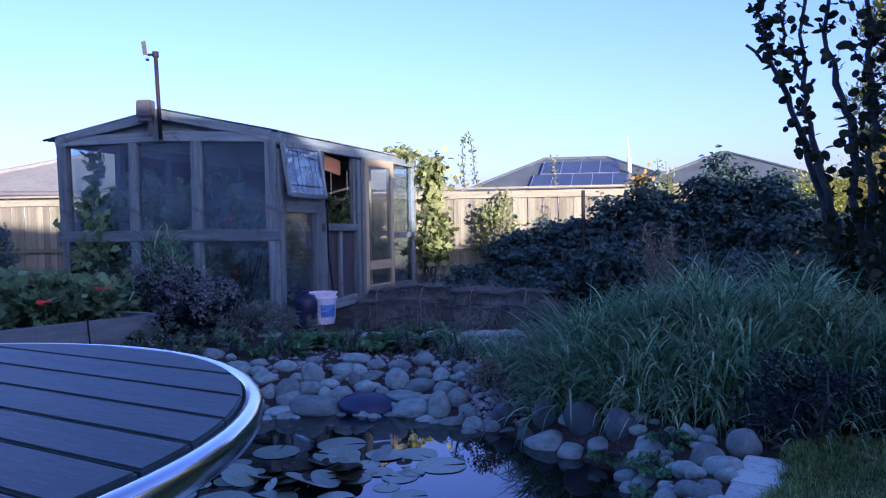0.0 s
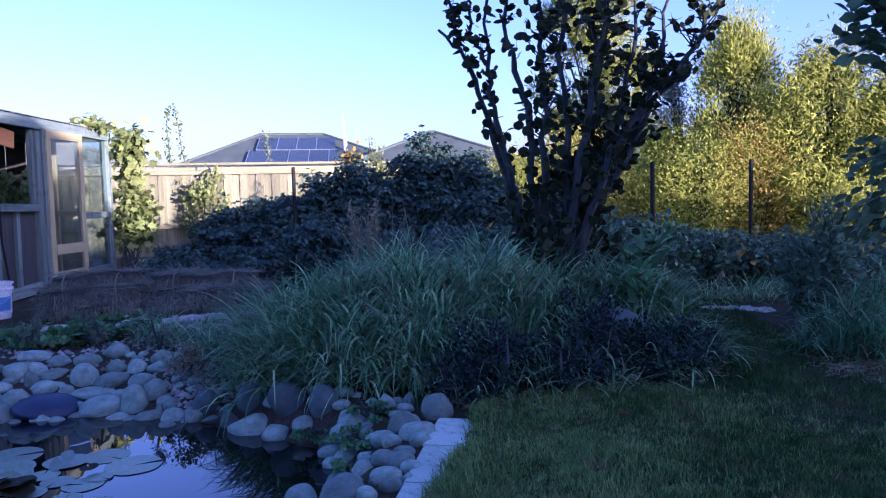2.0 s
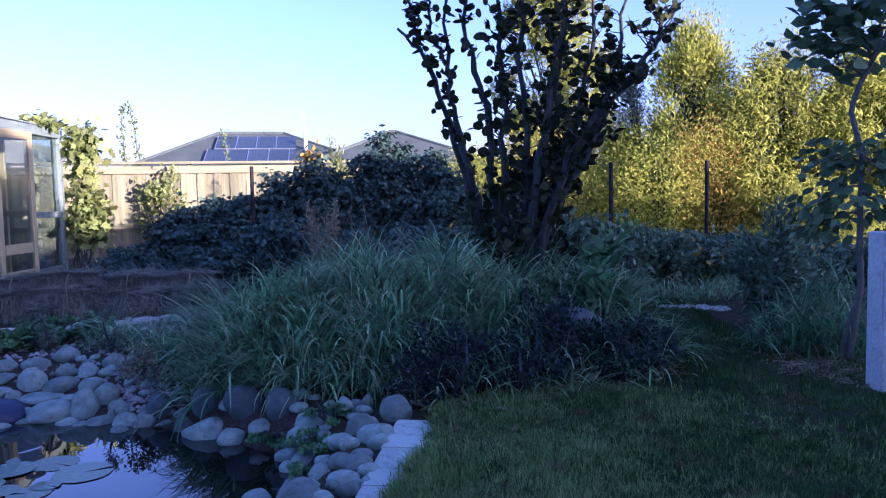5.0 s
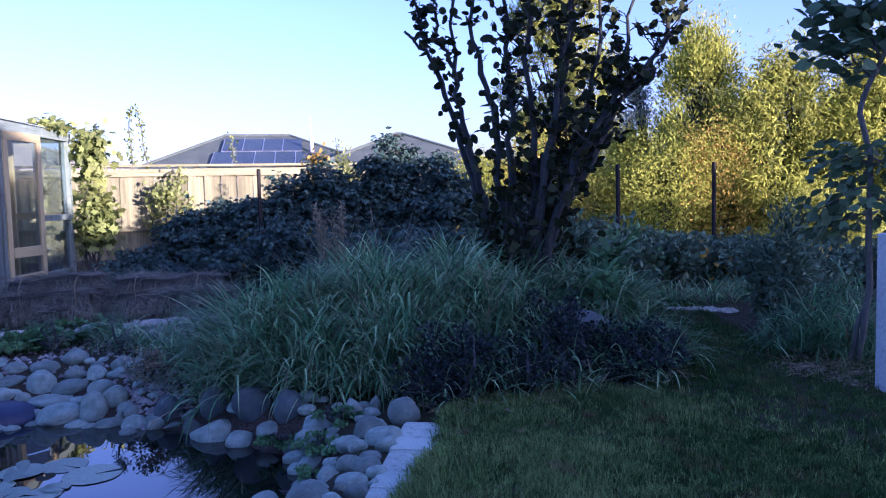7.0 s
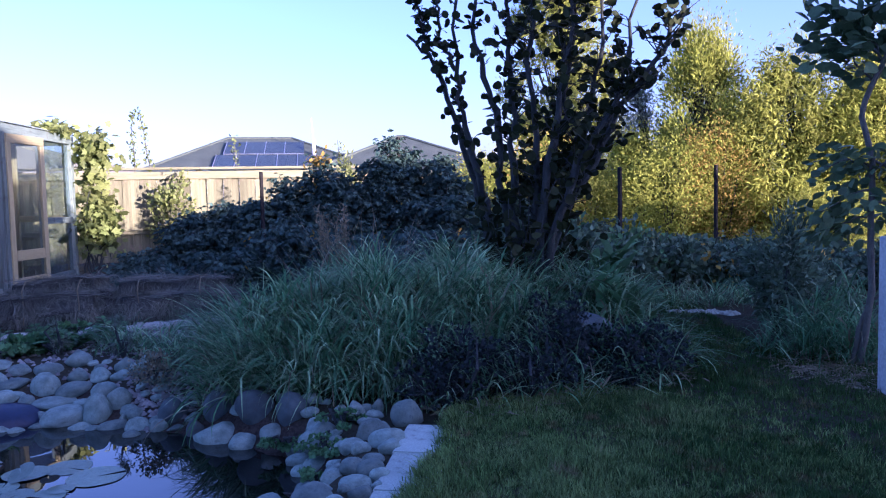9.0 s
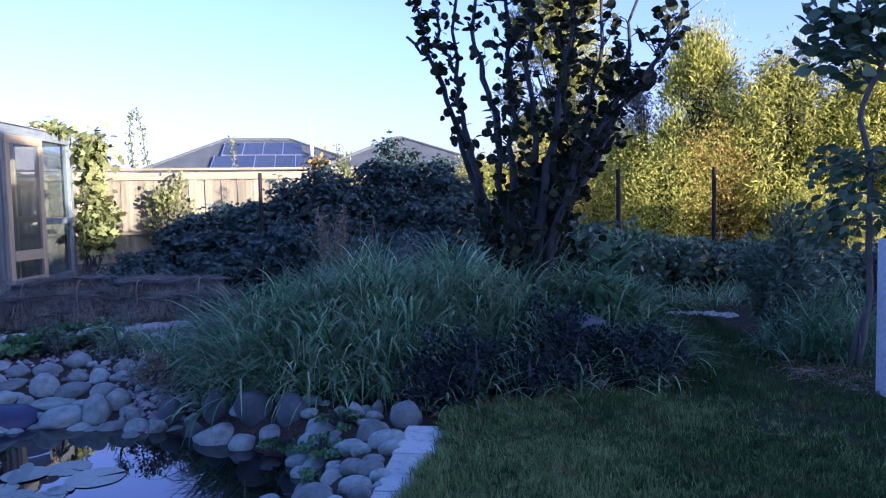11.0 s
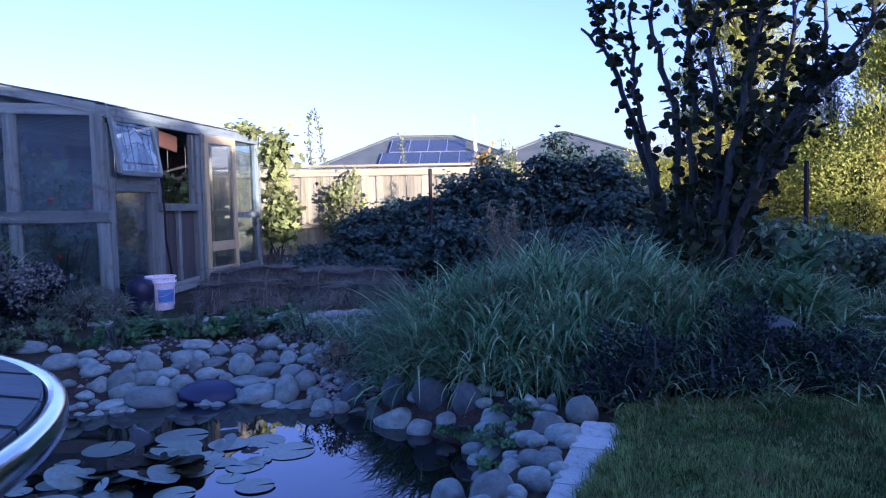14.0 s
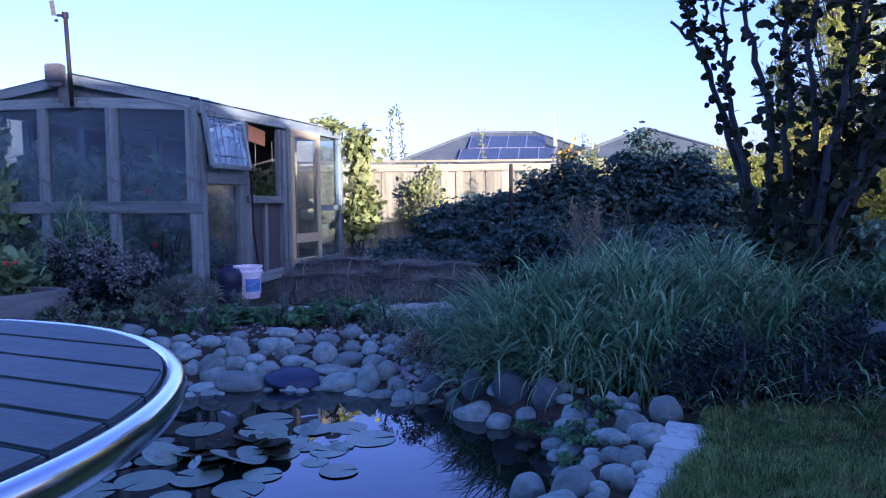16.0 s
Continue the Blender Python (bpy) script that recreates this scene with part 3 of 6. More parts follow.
def build_fence():
    f = thing("fence", (0, 15.6, 0), "tall timber paling fence with a flat cap, sunlit above and shaded below", "fence", kind="structure")
    gen = random.Random(2)
    turn = math.degrees(math.atan(-0.22))
    meshes = [None] * 4
    x, i = -12.0, 0
    while x < 12:
        k = i % 4
        if not meshes[k]:
            bm = block(1.66, 0.156 - 0.003 * k, 0.02, 0.003, 1, (0.83, 0, 0))
            meshes[k] = bpy.data.meshes.new("paling")
            bm.to_mesh(meshes[k])
            bm.free()
            meshes[k].materials.append(FENCE_WOOD)
        m = pose(x, fence_at(x) + 0.021 * (i % 2) + gen.uniform(-0.002, 0.002), 0.06 + gen.uniform(0, 0.02), 0, 0, turn) @ pose(0, 0, 0, 0, -90, 0) @ pose(0, 0, 0, 90 + gen.uniform(-1, 1), 0, gen.uniform(-0.5, 0.5))
        part("paling", meshes[k], FENCE_WOOD, f, m=m)
        x += 0.146
        i += 1
    for z in (0.35, 1.0, 1.62):
        beam("rail", (-12, fence_at(-12) + 0.05, z), (12, fence_at(12) + 0.05, z), 0.05, 0.09, FENCE_WOOD, f)
    beam("rail", (-12, fence_at(-12) - 0.035, 0.62), (12, fence_at(12) - 0.035, 0.62), 0.04, 0.09, FENCE_WOOD, f)
    beam("rail", (-12, fence_at(-12) - 0.03, 1.66), (12, fence_at(12) - 0.03, 1.66), 0.03, 0.14, FENCE_WOOD, f)
    for a in range(-12, 12, 3):
        beam("cap", (a, fence_at(a), 1.79), (a + 2.995, fence_at(a + 2.995), 1.79), 0.15, 0.045, FENCE_WOOD, f)
        beam("post", (a, fence_at(a) + 0.1, 0), (a, fence_at(a) + 0.1, 1.76), 0.1, 0.1, FENCE_WOOD, f, up=(0, 1, 0))


build_fence()


# ---- greenhouse ----
CORNER = Vector((-0.983, 8.525, 0))
SIDE = Vector((math.sin(radians(21)), math.cos(radians(21)), 0))
GABLE = Vector((-math.sin(radians(75)), math.cos(radians(75)), 0))
OUT_SIDE = Vector((SIDE.y, -SIDE.x, 0))
OUT_GABLE = Vector((GABLE.y, -GABLE.x, 0)) * -1


def on_side(s, z, out=0.0):
    return CORNER + SIDE * s + OUT_SIDE * out + Vector((0, 0, z))


def on_gable(s, z, out=0.0):
    return CORNER + GABLE * s + OUT_GABLE * out + Vector((0, 0, z))


LEN, WID = 4.75, 2.6


def glass_pane(name, corners, parent, material=GLASS, label=""):
    bm = bmesh.new()
    vs = [bm.verts.new(c) for c in corners]
    bm.faces.new(vs)
    n = (corners[1] - corners[0]).cross(corners[3] - corners[0]).normalized() * 0.005
    ext = bmesh.ops.extrude_face_region(bm, geom=bm.faces[:])
    bmesh.ops.translate(bm, verts=[g for g in ext["geom"] if isinstance(g, bmesh.types.BMVert)], vec=n)
    bmesh.ops.recalc_face_normals(bm, faces=bm.faces[:])
    ob = part(name, bm, material, parent, label)
    return ob


def build_greenhouse():
    g = thing("greenhouse", tuple(CORNER), "weathered timber greenhouse glazed with salvaged windows", "greenhouse")
    up_side, up_gable = OUT_SIDE, OUT_GABLE
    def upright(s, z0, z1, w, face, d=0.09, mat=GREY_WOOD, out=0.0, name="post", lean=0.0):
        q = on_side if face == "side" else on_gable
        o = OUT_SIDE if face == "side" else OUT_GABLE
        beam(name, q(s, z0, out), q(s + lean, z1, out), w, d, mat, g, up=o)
    # gable end
    upright(0.02, 0, 1.0, 0.11, "gable", lean=0.02)
    upright(0.05, 1.06, 2.05, 0.13, "gable", 0.10)
    upright(0.93, 0.05, 0.95, 0.11, "gable", lean=0.0)
    upright(0.93, 1.06, 2.06, 0.12, "gable", 0.10)
    upright(1.70, 0.05, 0.95, 0.09, "gable")
    upright(1.70, 1.06, 2.06, 0.10, "gable", 0.10)
    upright(WID - 0.03, 0, 0.95, 0.10, "gable")
    upright(WID - 0.03, 1.06, 2.08, 0.12, "gable", 0.10, lean=0.03)
    beam("rail", on_gable(-0.05, 1.0, 0.03), on_gable(WID + 0.06, 1.01, 0.03), 0.06, 0.125, GREY_WOOD, g)
    beam("rail", on_gable(-0.06, 2.07, 0.02), on_gable(1.30, 2.125, 0.02), 0.06, 0.11, GREY_WOOD, g)
    beam("rail", on_gable(1.30, 2.125, 0.02), on_gable(WID + 0.07, 2.10, 0.02), 0.06, 0.11, GREY_WOOD, g)
    beam("rail", on_gable(0, 0.1), on_gable(WID, 0.1), 0.06, 0.15, GREY_WOOD, g)
    ridge_s = 1.34
    beam("rafter", on_gable(0.05, 2.10, 0.03), on_gable(ridge_s, 2.365, 0.03), 0.05, 0.10, GREY_WOOD, g)
    beam("rafter", on_gable(ridge_s, 2.365, 0.03), on_gable(WID + 0.02, 2.13, 0.03), 0.05, 0.10, GREY_WOOD, g)
    beam("ridge_post", on_gable(ridge_s + 0.03, 2.06, 0.07), on_gable(ridge_s + 0.03, 2.42, 0.07), 0.09, 0.05, GREY_WOOD, g, up=OUT_GABLE)
    back = glass_pane("gable_panel", [on_gable(0.1, 2.13, -0.04), on_gable(WID - 0.1, 2.13, -0.04), on_gable(ridge_s + 0.05, 2.33, -0.04), on_gable(ridge_s - 0.05, 2.33, -0.04)], g, GREY_WOOD)
    for a, b in ((0.11, 0.87), (0.99, 1.65), (1.75, WID - 0.08)):
        glass_pane("pane", [on_gable(a, 1.07, 0.0), on_gable(b, 1.07, 0.0), on_gable(b, 2.06, 0.0), on_gable(a, 2.06, 0.0)], g)
        glass_pane("pane", [on_gable(a, 0.18, 0.0), on_gable(b, 0.18, 0.0), on_gable(b, 0.93, 0.0), on_gable(a, 0.93, 0.0)], g)
    # long side
    upright(0.06, 0, 1.95, 0.10, "side", 0.08)
    upright(0.945, 0, 1.25, 0.17, "side", 0.09, out=0.01)
    upright(1.1, 1.12, 2.0, 0.11, "side", 0.09)
    upright(1.16, 0, 1.04, 0.15, "side", 0.05)
    upright(2.13, 1.1, 2.0, 0.06, "side", 0.06)
    upright(2.26, 0, 2.0, 0.11, "side", 0.09)
    upright(2.40, 0, 2.05, 0.10, "side", 0.08, out=0.02)
    upright(3.62, 0, 2.04, 0.10, "side", 0.08)
    upright(LEN - 0.04, 0, 2.08, 0.11, "side", 0.10)
    beam("rail", on_side(-0.03, 2.06, 0.02), on_side(LEN + 0.05, 2.12, 0.02), 0.06, 0.13, GREY_WOOD, g)
    beam("rail", on_side(0.1, 1.36, 0.05), on_side(1.0, 1.36, 0.05), 0.04, 0.22, GREY_WOOD, g)
    beam("rail", on_side(1.1, 1.08, 0.03), on_side(2.2, 1.06, 0.03), 0.06, 0.09, GREY_WOOD, g)
    beam("rail", on_side(3.66, 0.93, 0.02), on_side(LEN, 0.92, 0.02), 0.05, 0.09, GREY_WOOD, g)
    beam("rail", on_side(0.1, 0.07), on_side(2.4, 0.09), 0.06, 0.13, GREY_WOOD, g)
    beam("rail", on_side(3.66, 0.1), on_side(LEN, 0.1), 0.06, 0.13, GREY_WOOD, g)
    for s in (1.335, 1.53, 1.725, 1.92, 2.1):
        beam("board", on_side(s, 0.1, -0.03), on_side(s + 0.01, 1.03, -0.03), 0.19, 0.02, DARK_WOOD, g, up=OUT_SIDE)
    beam("batten", on_side(1.68, 0.1, 0.0), on_side(1.69, 1.03, 0.0), 0.09, 0.04, GREY_WOOD, g, up=OUT_SIDE)
    glass_pane("pane", [on_side(0.11, 0.14), on_side(0.86, 0.14), on_side(0.86, 1.24), on_side(0.11, 1.24)], g)
    glass_pane("pane", [on_side(3.68, 0.98), on_side(LEN - 0.1, 0.98), on_side(LEN - 0.1, 2.05), on_side(3.68, 2.05)], g)
    glass_pane("pane", [on_side(3.68, 0.17), on_side(LEN - 0.1, 0.17), on_side(LEN - 0.1, 0.88), on_side(3.68, 0.88)], g)
    # back walls, with near-black boards that paint in the interior's shade
    far_l = on_gable(WID, 0) + SIDE * LEN
    def on_left(s, z):
        return on_gable(WID, z) + SIDE * s
    for s in (0.95, 1.9, 2.85, 3.8, LEN):
        beam("post", on_left(s, 0), on_left(s, 2.1), 0.09, 0.09, GREY_WOOD, g, up=OUT_SIDE)
    beam("rail", on_left(0, 2.1), on_left(LEN, 2.1), 0.06, 0.12, GREY_WOOD, g)
    beam("rail", on_left(0, 1.0), on_left(LEN, 1.0), 0.06, 0.10, GREY_WOOD, g)
    for a in range(5):
        s0, s1 = a * 0.95 + 0.05, a * 0.95 + 0.9
        if a < 1:
            glass_pane("pane", [on_left(s0, 1.05), on_left(s1, 1.05), on_left(s1, 2.05), on_left(s0, 2.05)], g)
        else:
            for q in range(5):
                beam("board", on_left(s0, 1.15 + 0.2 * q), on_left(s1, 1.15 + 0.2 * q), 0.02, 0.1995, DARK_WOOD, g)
        beam("board", on_left(s0, 0.52), on_left(s1, 0.52), 0.03, 0.9, GREY_WOOD, g)
    e0, e1, z1 = on_side(LEN, 0), far_l, Vector((0, 0, 1))
    beam("rail", e0 + Vector((0, 0, 2.1)), e1 + Vector((0, 0, 2.1)), 0.06, 0.12, GREY_WOOD, g)
    for k in range(9):
        u = (k + 0.5) / 9
        p = e0.lerp(e1, u)
        if k >= 3:
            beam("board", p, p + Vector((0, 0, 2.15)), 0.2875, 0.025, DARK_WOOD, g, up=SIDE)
    for u in (0.0, 0.28):
        p = e0.lerp(e1, u + 0.02)
        beam("post", p, p + Vector((0, 0, 2.1)), 0.09, 0.07, PALE_WOOD, g, up=SIDE)
    beam("rail", e0 + z1 * 0.95, e0.lerp(e1, 0.30) + z1 * 0.95, 0.06, 0.09, PALE_WOOD, g)
    for u in (0.05,):
        p, q = e0.lerp(e1, u), e0.lerp(e1, u + 0.24)
        glass_pane("pane", [p + z1 * 1.0, q + z1 * 1.0, q + z1 * 2.05, p + z1 * 2.05], g, DOOR_GLASS)
        glass_pane("pane", [p + z1 * 0.1, q + z1 * 0.1, q + z1 * 0.9, p + z1 * 0.9], g, DOOR_GLASS)
    top_c = e0.lerp(e1, 0.5)
    glass_pane("gable_panel", [e0 + z1 * 2.12, e1 + z1 * 2.12, top_c + z1 * 2.42 + (e1 - e0) * 0.02, top_c + z1 * 2.42 - (e1 - e0) * 0.02], g, GREY_WOOD)
    # roof sheets: two slopes of corrugated sheet, each sheet its own piece
    def roof_at(s, w, lift=0.0):
        z = 2.43 - 0.207 * abs(w - ridge_s) + 0.06 * s / LEN + lift
        return CORNER + GABLE * w + SIDE * s + Vector((0, 0, z))
    for w0, w1 in ((-0.06, ridge_s), (ridge_s, WID + 0.22)):
        n = 6
        for k in range(n):
            s0, s1 = -0.06 + (LEN + 0.18) * k / n, -0.06 + (LEN + 0.18) * (k + 1) / n + 0.04
            verts, faces, steps = [], [], 26
            for i in range(steps + 1):
                s = s0 + (s1 - s0) * i / steps
                rip = 0.009 * math.sin(s / 0.076 * 6.2832) + 0.004 * (k % 2)
                for w in (w0, w1):
                    verts += [roof_at(s, w, rip), roof_at(s, w, rip - 0.004)]
            for i in range(steps):
                o = 4 * i
                faces += [(o, o + 4, o + 6, o + 2), (o + 1, o + 3, o + 7, o + 5), (o, o + 1, o + 5, o + 4), (o + 2, o + 6, o + 7, o + 3)]
            part("roof_sheet", raw("roof_sheet", verts, faces, ROOF_SHEET), ROOF_SHEET, g)
    # a plank across the inside of the opening, near the roof, coloured orange for sunlight
    beam("shelf_board", on_side(1.12, 1.93, -0.08), on_side(1.98, 1.87, -0.12), 0.03, 0.2, SUN_WARM_WOOD, g, label="board inside, coloured orange for warm sunlight")
    # hinged vent window, propped open at the bottom
    vent = part("vent_window", block(0.80, 0.045, 0.06, 0.004, 1, (0.48, 0, 0)), GREY_WOOD, g, "open leaded vent window hinged at the top", along(on_side(0.0, 2.0, 0.07), on_side(0.9, 2.02, 0.07))[0])
    hinge0, hinge1 = on_side(0.02, 2.01, 0.07), on_side(0.93, 2.01, 0.07)
    drop = OUT_SIDE * 0.085 + Vector((0, 0, -0.57))
    l0, l1 = hinge0 + drop, hinge1 + drop
    nrm = (hinge1 - hinge0).cross(drop).normalized()
    for a, b in ((hinge0, l0), (hinge1, l1), (l0, l1)):
        beam("frame", a, b, 0.055, 0.04, GREY_WOOD, vent, up=nrm)
    glass_pane("pane", [hinge0, hinge1, l1, l0], vent, VENT_GLASS)
    def v_at(u, v):
        return hinge0.lerp(hinge1, u) + drop * v - nrm * 0.012
    for u in (0.2, 0.34, 0.5, 0.66, 0.8):
        part("lead_strip", tube([v_at(u, 0.05 if u != 0.5 else 0.4), v_at(u, 0.93)], 0.0035, 5), BLACK_STEEL, vent)
    for pts in (((0.08, 0.22), (0.34, 0.22), (0.5, 0.08), (0.66, 0.22), (0.92, 0.22)), ((0.34, 0.3), (0.5, 0.18), (0.66, 0.3)), ((0.34, 0.45), (0.5, 0.4), (0.66, 0.45)), ((0.08, 0.8), (0.92, 0.8)), ((0.08, 0.12), (0.92, 0.12))):
        part("lead_strip", tube([v_at(*p) for p in pts], 0.0035, 5), BLACK_STEEL, vent)
    # door, standing ajar
    d0 = on_side(2.42, 0.1, 0.06)
    dd = Vector((math.sin(radians(30)), math.cos(radians(30)), 0))
    dn = Vector((dd.y, -dd.x, 0))
    dw, dh = 0.82, 1.93
    z = Vector((0, 0, 1))
    door = part("door", block(dw, 0.04, 0.11, 0.004, 1, (dw / 2, 0, 0)), PALE_WOOD, g, "pale pine glazed door standing ajar", along(d0 + z * (dh - 0.055), d0 + dd * dw + z * (dh - 0.055))[0])
    for u in (0.045, dw - 0.045):
        beam("stile", d0 + dd * u, d0 + dd * u + z * (dh - 0.11), 0.09, 0.04, PALE_WOOD, door, up=dn)
    beam("door_rail", d0 + dd * 0.1 + z * 0.42, d0 + dd * (dw - 0.1) + z * 0.42, 0.04, 0.13, PALE_WOOD, door)
    beam("door_rail", d0 + dd * 0.1 + z * 0.07, d0 + dd * (dw - 0.1) + z * 0.07, 0.04, 0.14, PALE_WOOD, door)
    glass_pane("pane", [d0 + dd * 0.1 + z * 0.485, d0 + dd * (dw - 0.1) + z * 0.485, d0 + dd * (dw - 0.1) + z * (dh - 0.11), d0 + dd * 0.1 + z * (dh - 0.11)], door, DOOR_GLASS)
    glass_pane("pane", [d0 + dd * 0.1 + z * 0.14, d0 + dd * (dw - 0.1) + z * 0.14, d0 + dd * (dw - 0.1) + z * 0.355, d0 + dd * 0.1 + z * 0.355], door, DOOR_GLASS)
    # downpipe hose into the bucket
    hose = part("hose", tube([on_side(0.86, 1.5, 0.12), on_side(0.95, 1.42, 0.14), on_side(1.0, 1.25, 0.14), on_side(1.0, 0.7, 0.15), on_side(1.0, 0.3, 0.2)], 0.012, 6), BLACK_STEEL, g, "thin black hose")
    return g


build_greenhouse()


def weather_station():
    w = thing("weather_station", tuple(on_gable(1.30, 2.1, 0.12)), "weather station with grey box and wind vane on a pole", "weather station")
    a, b = on_gable(1.30, 2.08, 0.12), on_gable(1.335, 3.02, 0.12)
    part("pole", tube([a, b], 0.022, 10), BLACK_STEEL, w, smooth=True)
    part("pole_cap", tube([b - Vector((0, 0, 0.03)), b + Vector((0, 0, 0.03))], 0.034, 10), BLACK_STEEL, w)
    m = along(on_gable(1.46, 2.42, 0.14), on_gable(2.0, 2.42, 0.14))[0]
    part("sensor_box", block(0.17, 0.13, 0.19, 0.012, 2), GREY_PLASTIC, w, "pale grey plastic sensor box", m)
    part("box_foot", block(0.15, 0.10, 0.05, 0.01, 1, (0, 0, -0.12)), GREY_PLASTIC, w, m=m)
    part("bracket", block(0.05, 0.02, 0.17, 0.004, 1, (-0.05, 0.0, -0.22)), GREY_PLASTIC, w, m=m)
    part("arm", tube([b, b + GABLE * 0.09 + Vector((0, 0, 0.0))], 0.014, 8), BLACK_STEEL, w)
    m2 = along(b + GABLE * 0.10, b + GABLE * 0.5)[0]
    vane = raw("wind_vane", [(0, 0.003, 0.0), (0.05, 0.003, 0.0), (0.07, 0.003, 0.15), (0.02, 0.003, 0.16), (0, -0.003, 0.0), (0.05, -0.003, 0.0), (0.07, -0.003, 0.15), (0.02, -0.003, 0.16)], [(0, 1, 2, 3), (7, 6, 5, 4), (0, 4, 5, 1), (1, 5, 6, 2), (2, 6, 7, 3), (3, 7, 4, 0)], GREY_PLASTIC)
    part("wind_vane", vane, GREY_PLASTIC, w, m=m2)
    part("wind_cup", lathe([(0.002, -0.07), (0.02, -0.06), (0.02, -0.045), (0.004, -0.035)], 10), BLACK_STEEL, w, m=m2)


weather_station()


# ---- round table ----
def boxy(u):
    return math.copysign(abs(u) ** 0.72, u)


def build_table():
    c, R, top = Vector((-0.754, 1.115, 0)), 0.69, 0.86
    t = thing("garden_table", (c.x, c.y, 0.12), "round garden table of dark weathered slats with a bright steel rim", "table")
    d = Vector((0.825, -0.565, 0)).normalized()
    n = Vector((-d.y, d.x, 0))
    edges = [0.67, 0.555, 0.443, 0.337, 0.239, 0.145] + [0.145 - 0.1 * k for k in range(1, 9)]
    Rin = R - 0.0155
    for a, b in zip(edges, edges[1:]):
        hi, lo = min(a - 0.003, Rin - 0.004), max(b + 0.003, -Rin + 0.004)
        if hi <= lo:
            continue
        pts = []
        vs = [lo + (hi - lo) * i / 6 for i in range(7)]
        for v in vs:
            pts.append((math.sqrt(max(0, Rin * Rin - v * v)), v))
        for v in vs[::-1]:
            pts.append((-math.sqrt(max(0, Rin * Rin - v * v)), v))
        bm = bmesh.new()
        f = bm.faces.new([bm.verts.new((x, y, 0)) for x, y in pts])
        ext = bmesh.ops.extrude_face_region(bm, geom=[f])
        up = [g for g in ext["geom"] if isinstance(g, bmesh.types.BMVert)]
        bmesh.ops.translate(bm, verts=up, vec=(0, 0, -0.022))
        bmesh.ops.remove_doubles(bm, verts=bm.verts[:], dist=0.0005)
        bmesh.ops.recalc_face_normals(bm, faces=bm.faces[:])
        rim_edges = [e for e in bm.edges if len(e.link_faces) == 2 and max(v.co.z for v in e.verts) > -0.001 and min(v.co.z for v in e.verts) > -0.001]
        bmesh.ops.bevel(bm, geom=rim_edges, offset=0.003, segments=2, affect="EDGES", clamp_overlap=True)
        m = along(c + Vector((0, 0, top)), c + d + Vector((0, 0, top)))[0]
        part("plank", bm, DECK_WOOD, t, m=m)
    bm = bmesh.new()
    rows, sides = 128, 16
    rings = []
    for i in range(rows):
        a = 6.28319 * i / rows
        rings.append([bm.verts.new(((R + 0.015 * boxy(math.cos(q))) * math.cos(a), (R + 0.015 * boxy(math.cos(q))) * math.sin(a), 0.021 * boxy(math.sin(q)))) for q in (6.28319 * k / sides for k in range(sides))])
    for i in range(rows):
        u, v = rings[i], rings[(i + 1) % rows]
        for k in range(sides):
            bm.faces.new((u[k], v[k], v[(k + 1) % sides], u[(k + 1) % sides]))
    part("rim", bm, STEEL, t, "polished steel tube rim", pose(c.x, c.y, top - 0.023), smooth=True)
    for k in range(4):
        a = radians(45 + 90 * k)
        part("leg", tube([c + Vector((0.52 * math.cos(a), 0.52 * math.sin(a), 0.12)), c + Vector((0.42 * math.cos(a), 0.42 * math.sin(a), top - 0.04))], 0.018, 8), STEEL, t, smooth=True)
    for k in range(2):
        a = radians(45 + 90 * k)
        e = Vector((math.cos(a), math.sin(a), 0)) * 0.64
        beam("cross_bar", c - e + Vector((0, 0, top - 0.045)), c + e + Vector((0, 0, top - 0.045)), 0.03, 0.03, STEEL, t)


build_table()


# ---- stones round the pond ----
def make_stone(seed, worn=3):
    """A river stone: a rough ball with a few worn flats."""
    gen = random.Random(seed + 40)
    bm = bmesh.new()
    bmesh.ops.create_icosphere(bm, subdivisions=3, radius=1.0)
    o = Vector((seed * 7.3, seed * 3.1, seed))
    flats = [(Vector((gen.gauss(0, 1), gen.gauss(0, 1), gen.gauss(0, 0.8))).normalized(), gen.uniform(0.7, 0.88)) for _ in range(worn)]
    for v in bm.verts:
        n = v.co.normalized()
        p = n * (1 + 0.26 * noise.noise(n * 0.9 + o) + 0.07 * noise.noise(n * 2.2 + o))
        for k, d in flats:
            over = p.dot(k) - d
            if over > 0:
                p -= k * over * 0.9
        v.co = p
    lo = Vector(min(v.co[k] for v in bm.verts) for k in range(3))
    hi = Vector(max(v.co[k] for v in bm.verts) for k in range(3))
    for v in bm.verts:
        v.co = Vector(2 * (v.co[k] - lo[k]) / (hi[k] - lo[k]) - 1 for k in range(3))
    me = bpy.data.meshes.new("stone")
    bm.to_mesh(me)
    bm.free()
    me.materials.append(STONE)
    me.shade_smooth()
    return me


STONES = [make_stone(k) for k in range(14)]
DARK = []
for k in range(5):
    DARK.append(make_stone(30 + k, 0))
    DARK[k].materials.clear()
    DARK[k].materials.append(STONE_DARK)
stone_gen = random.Random(11)


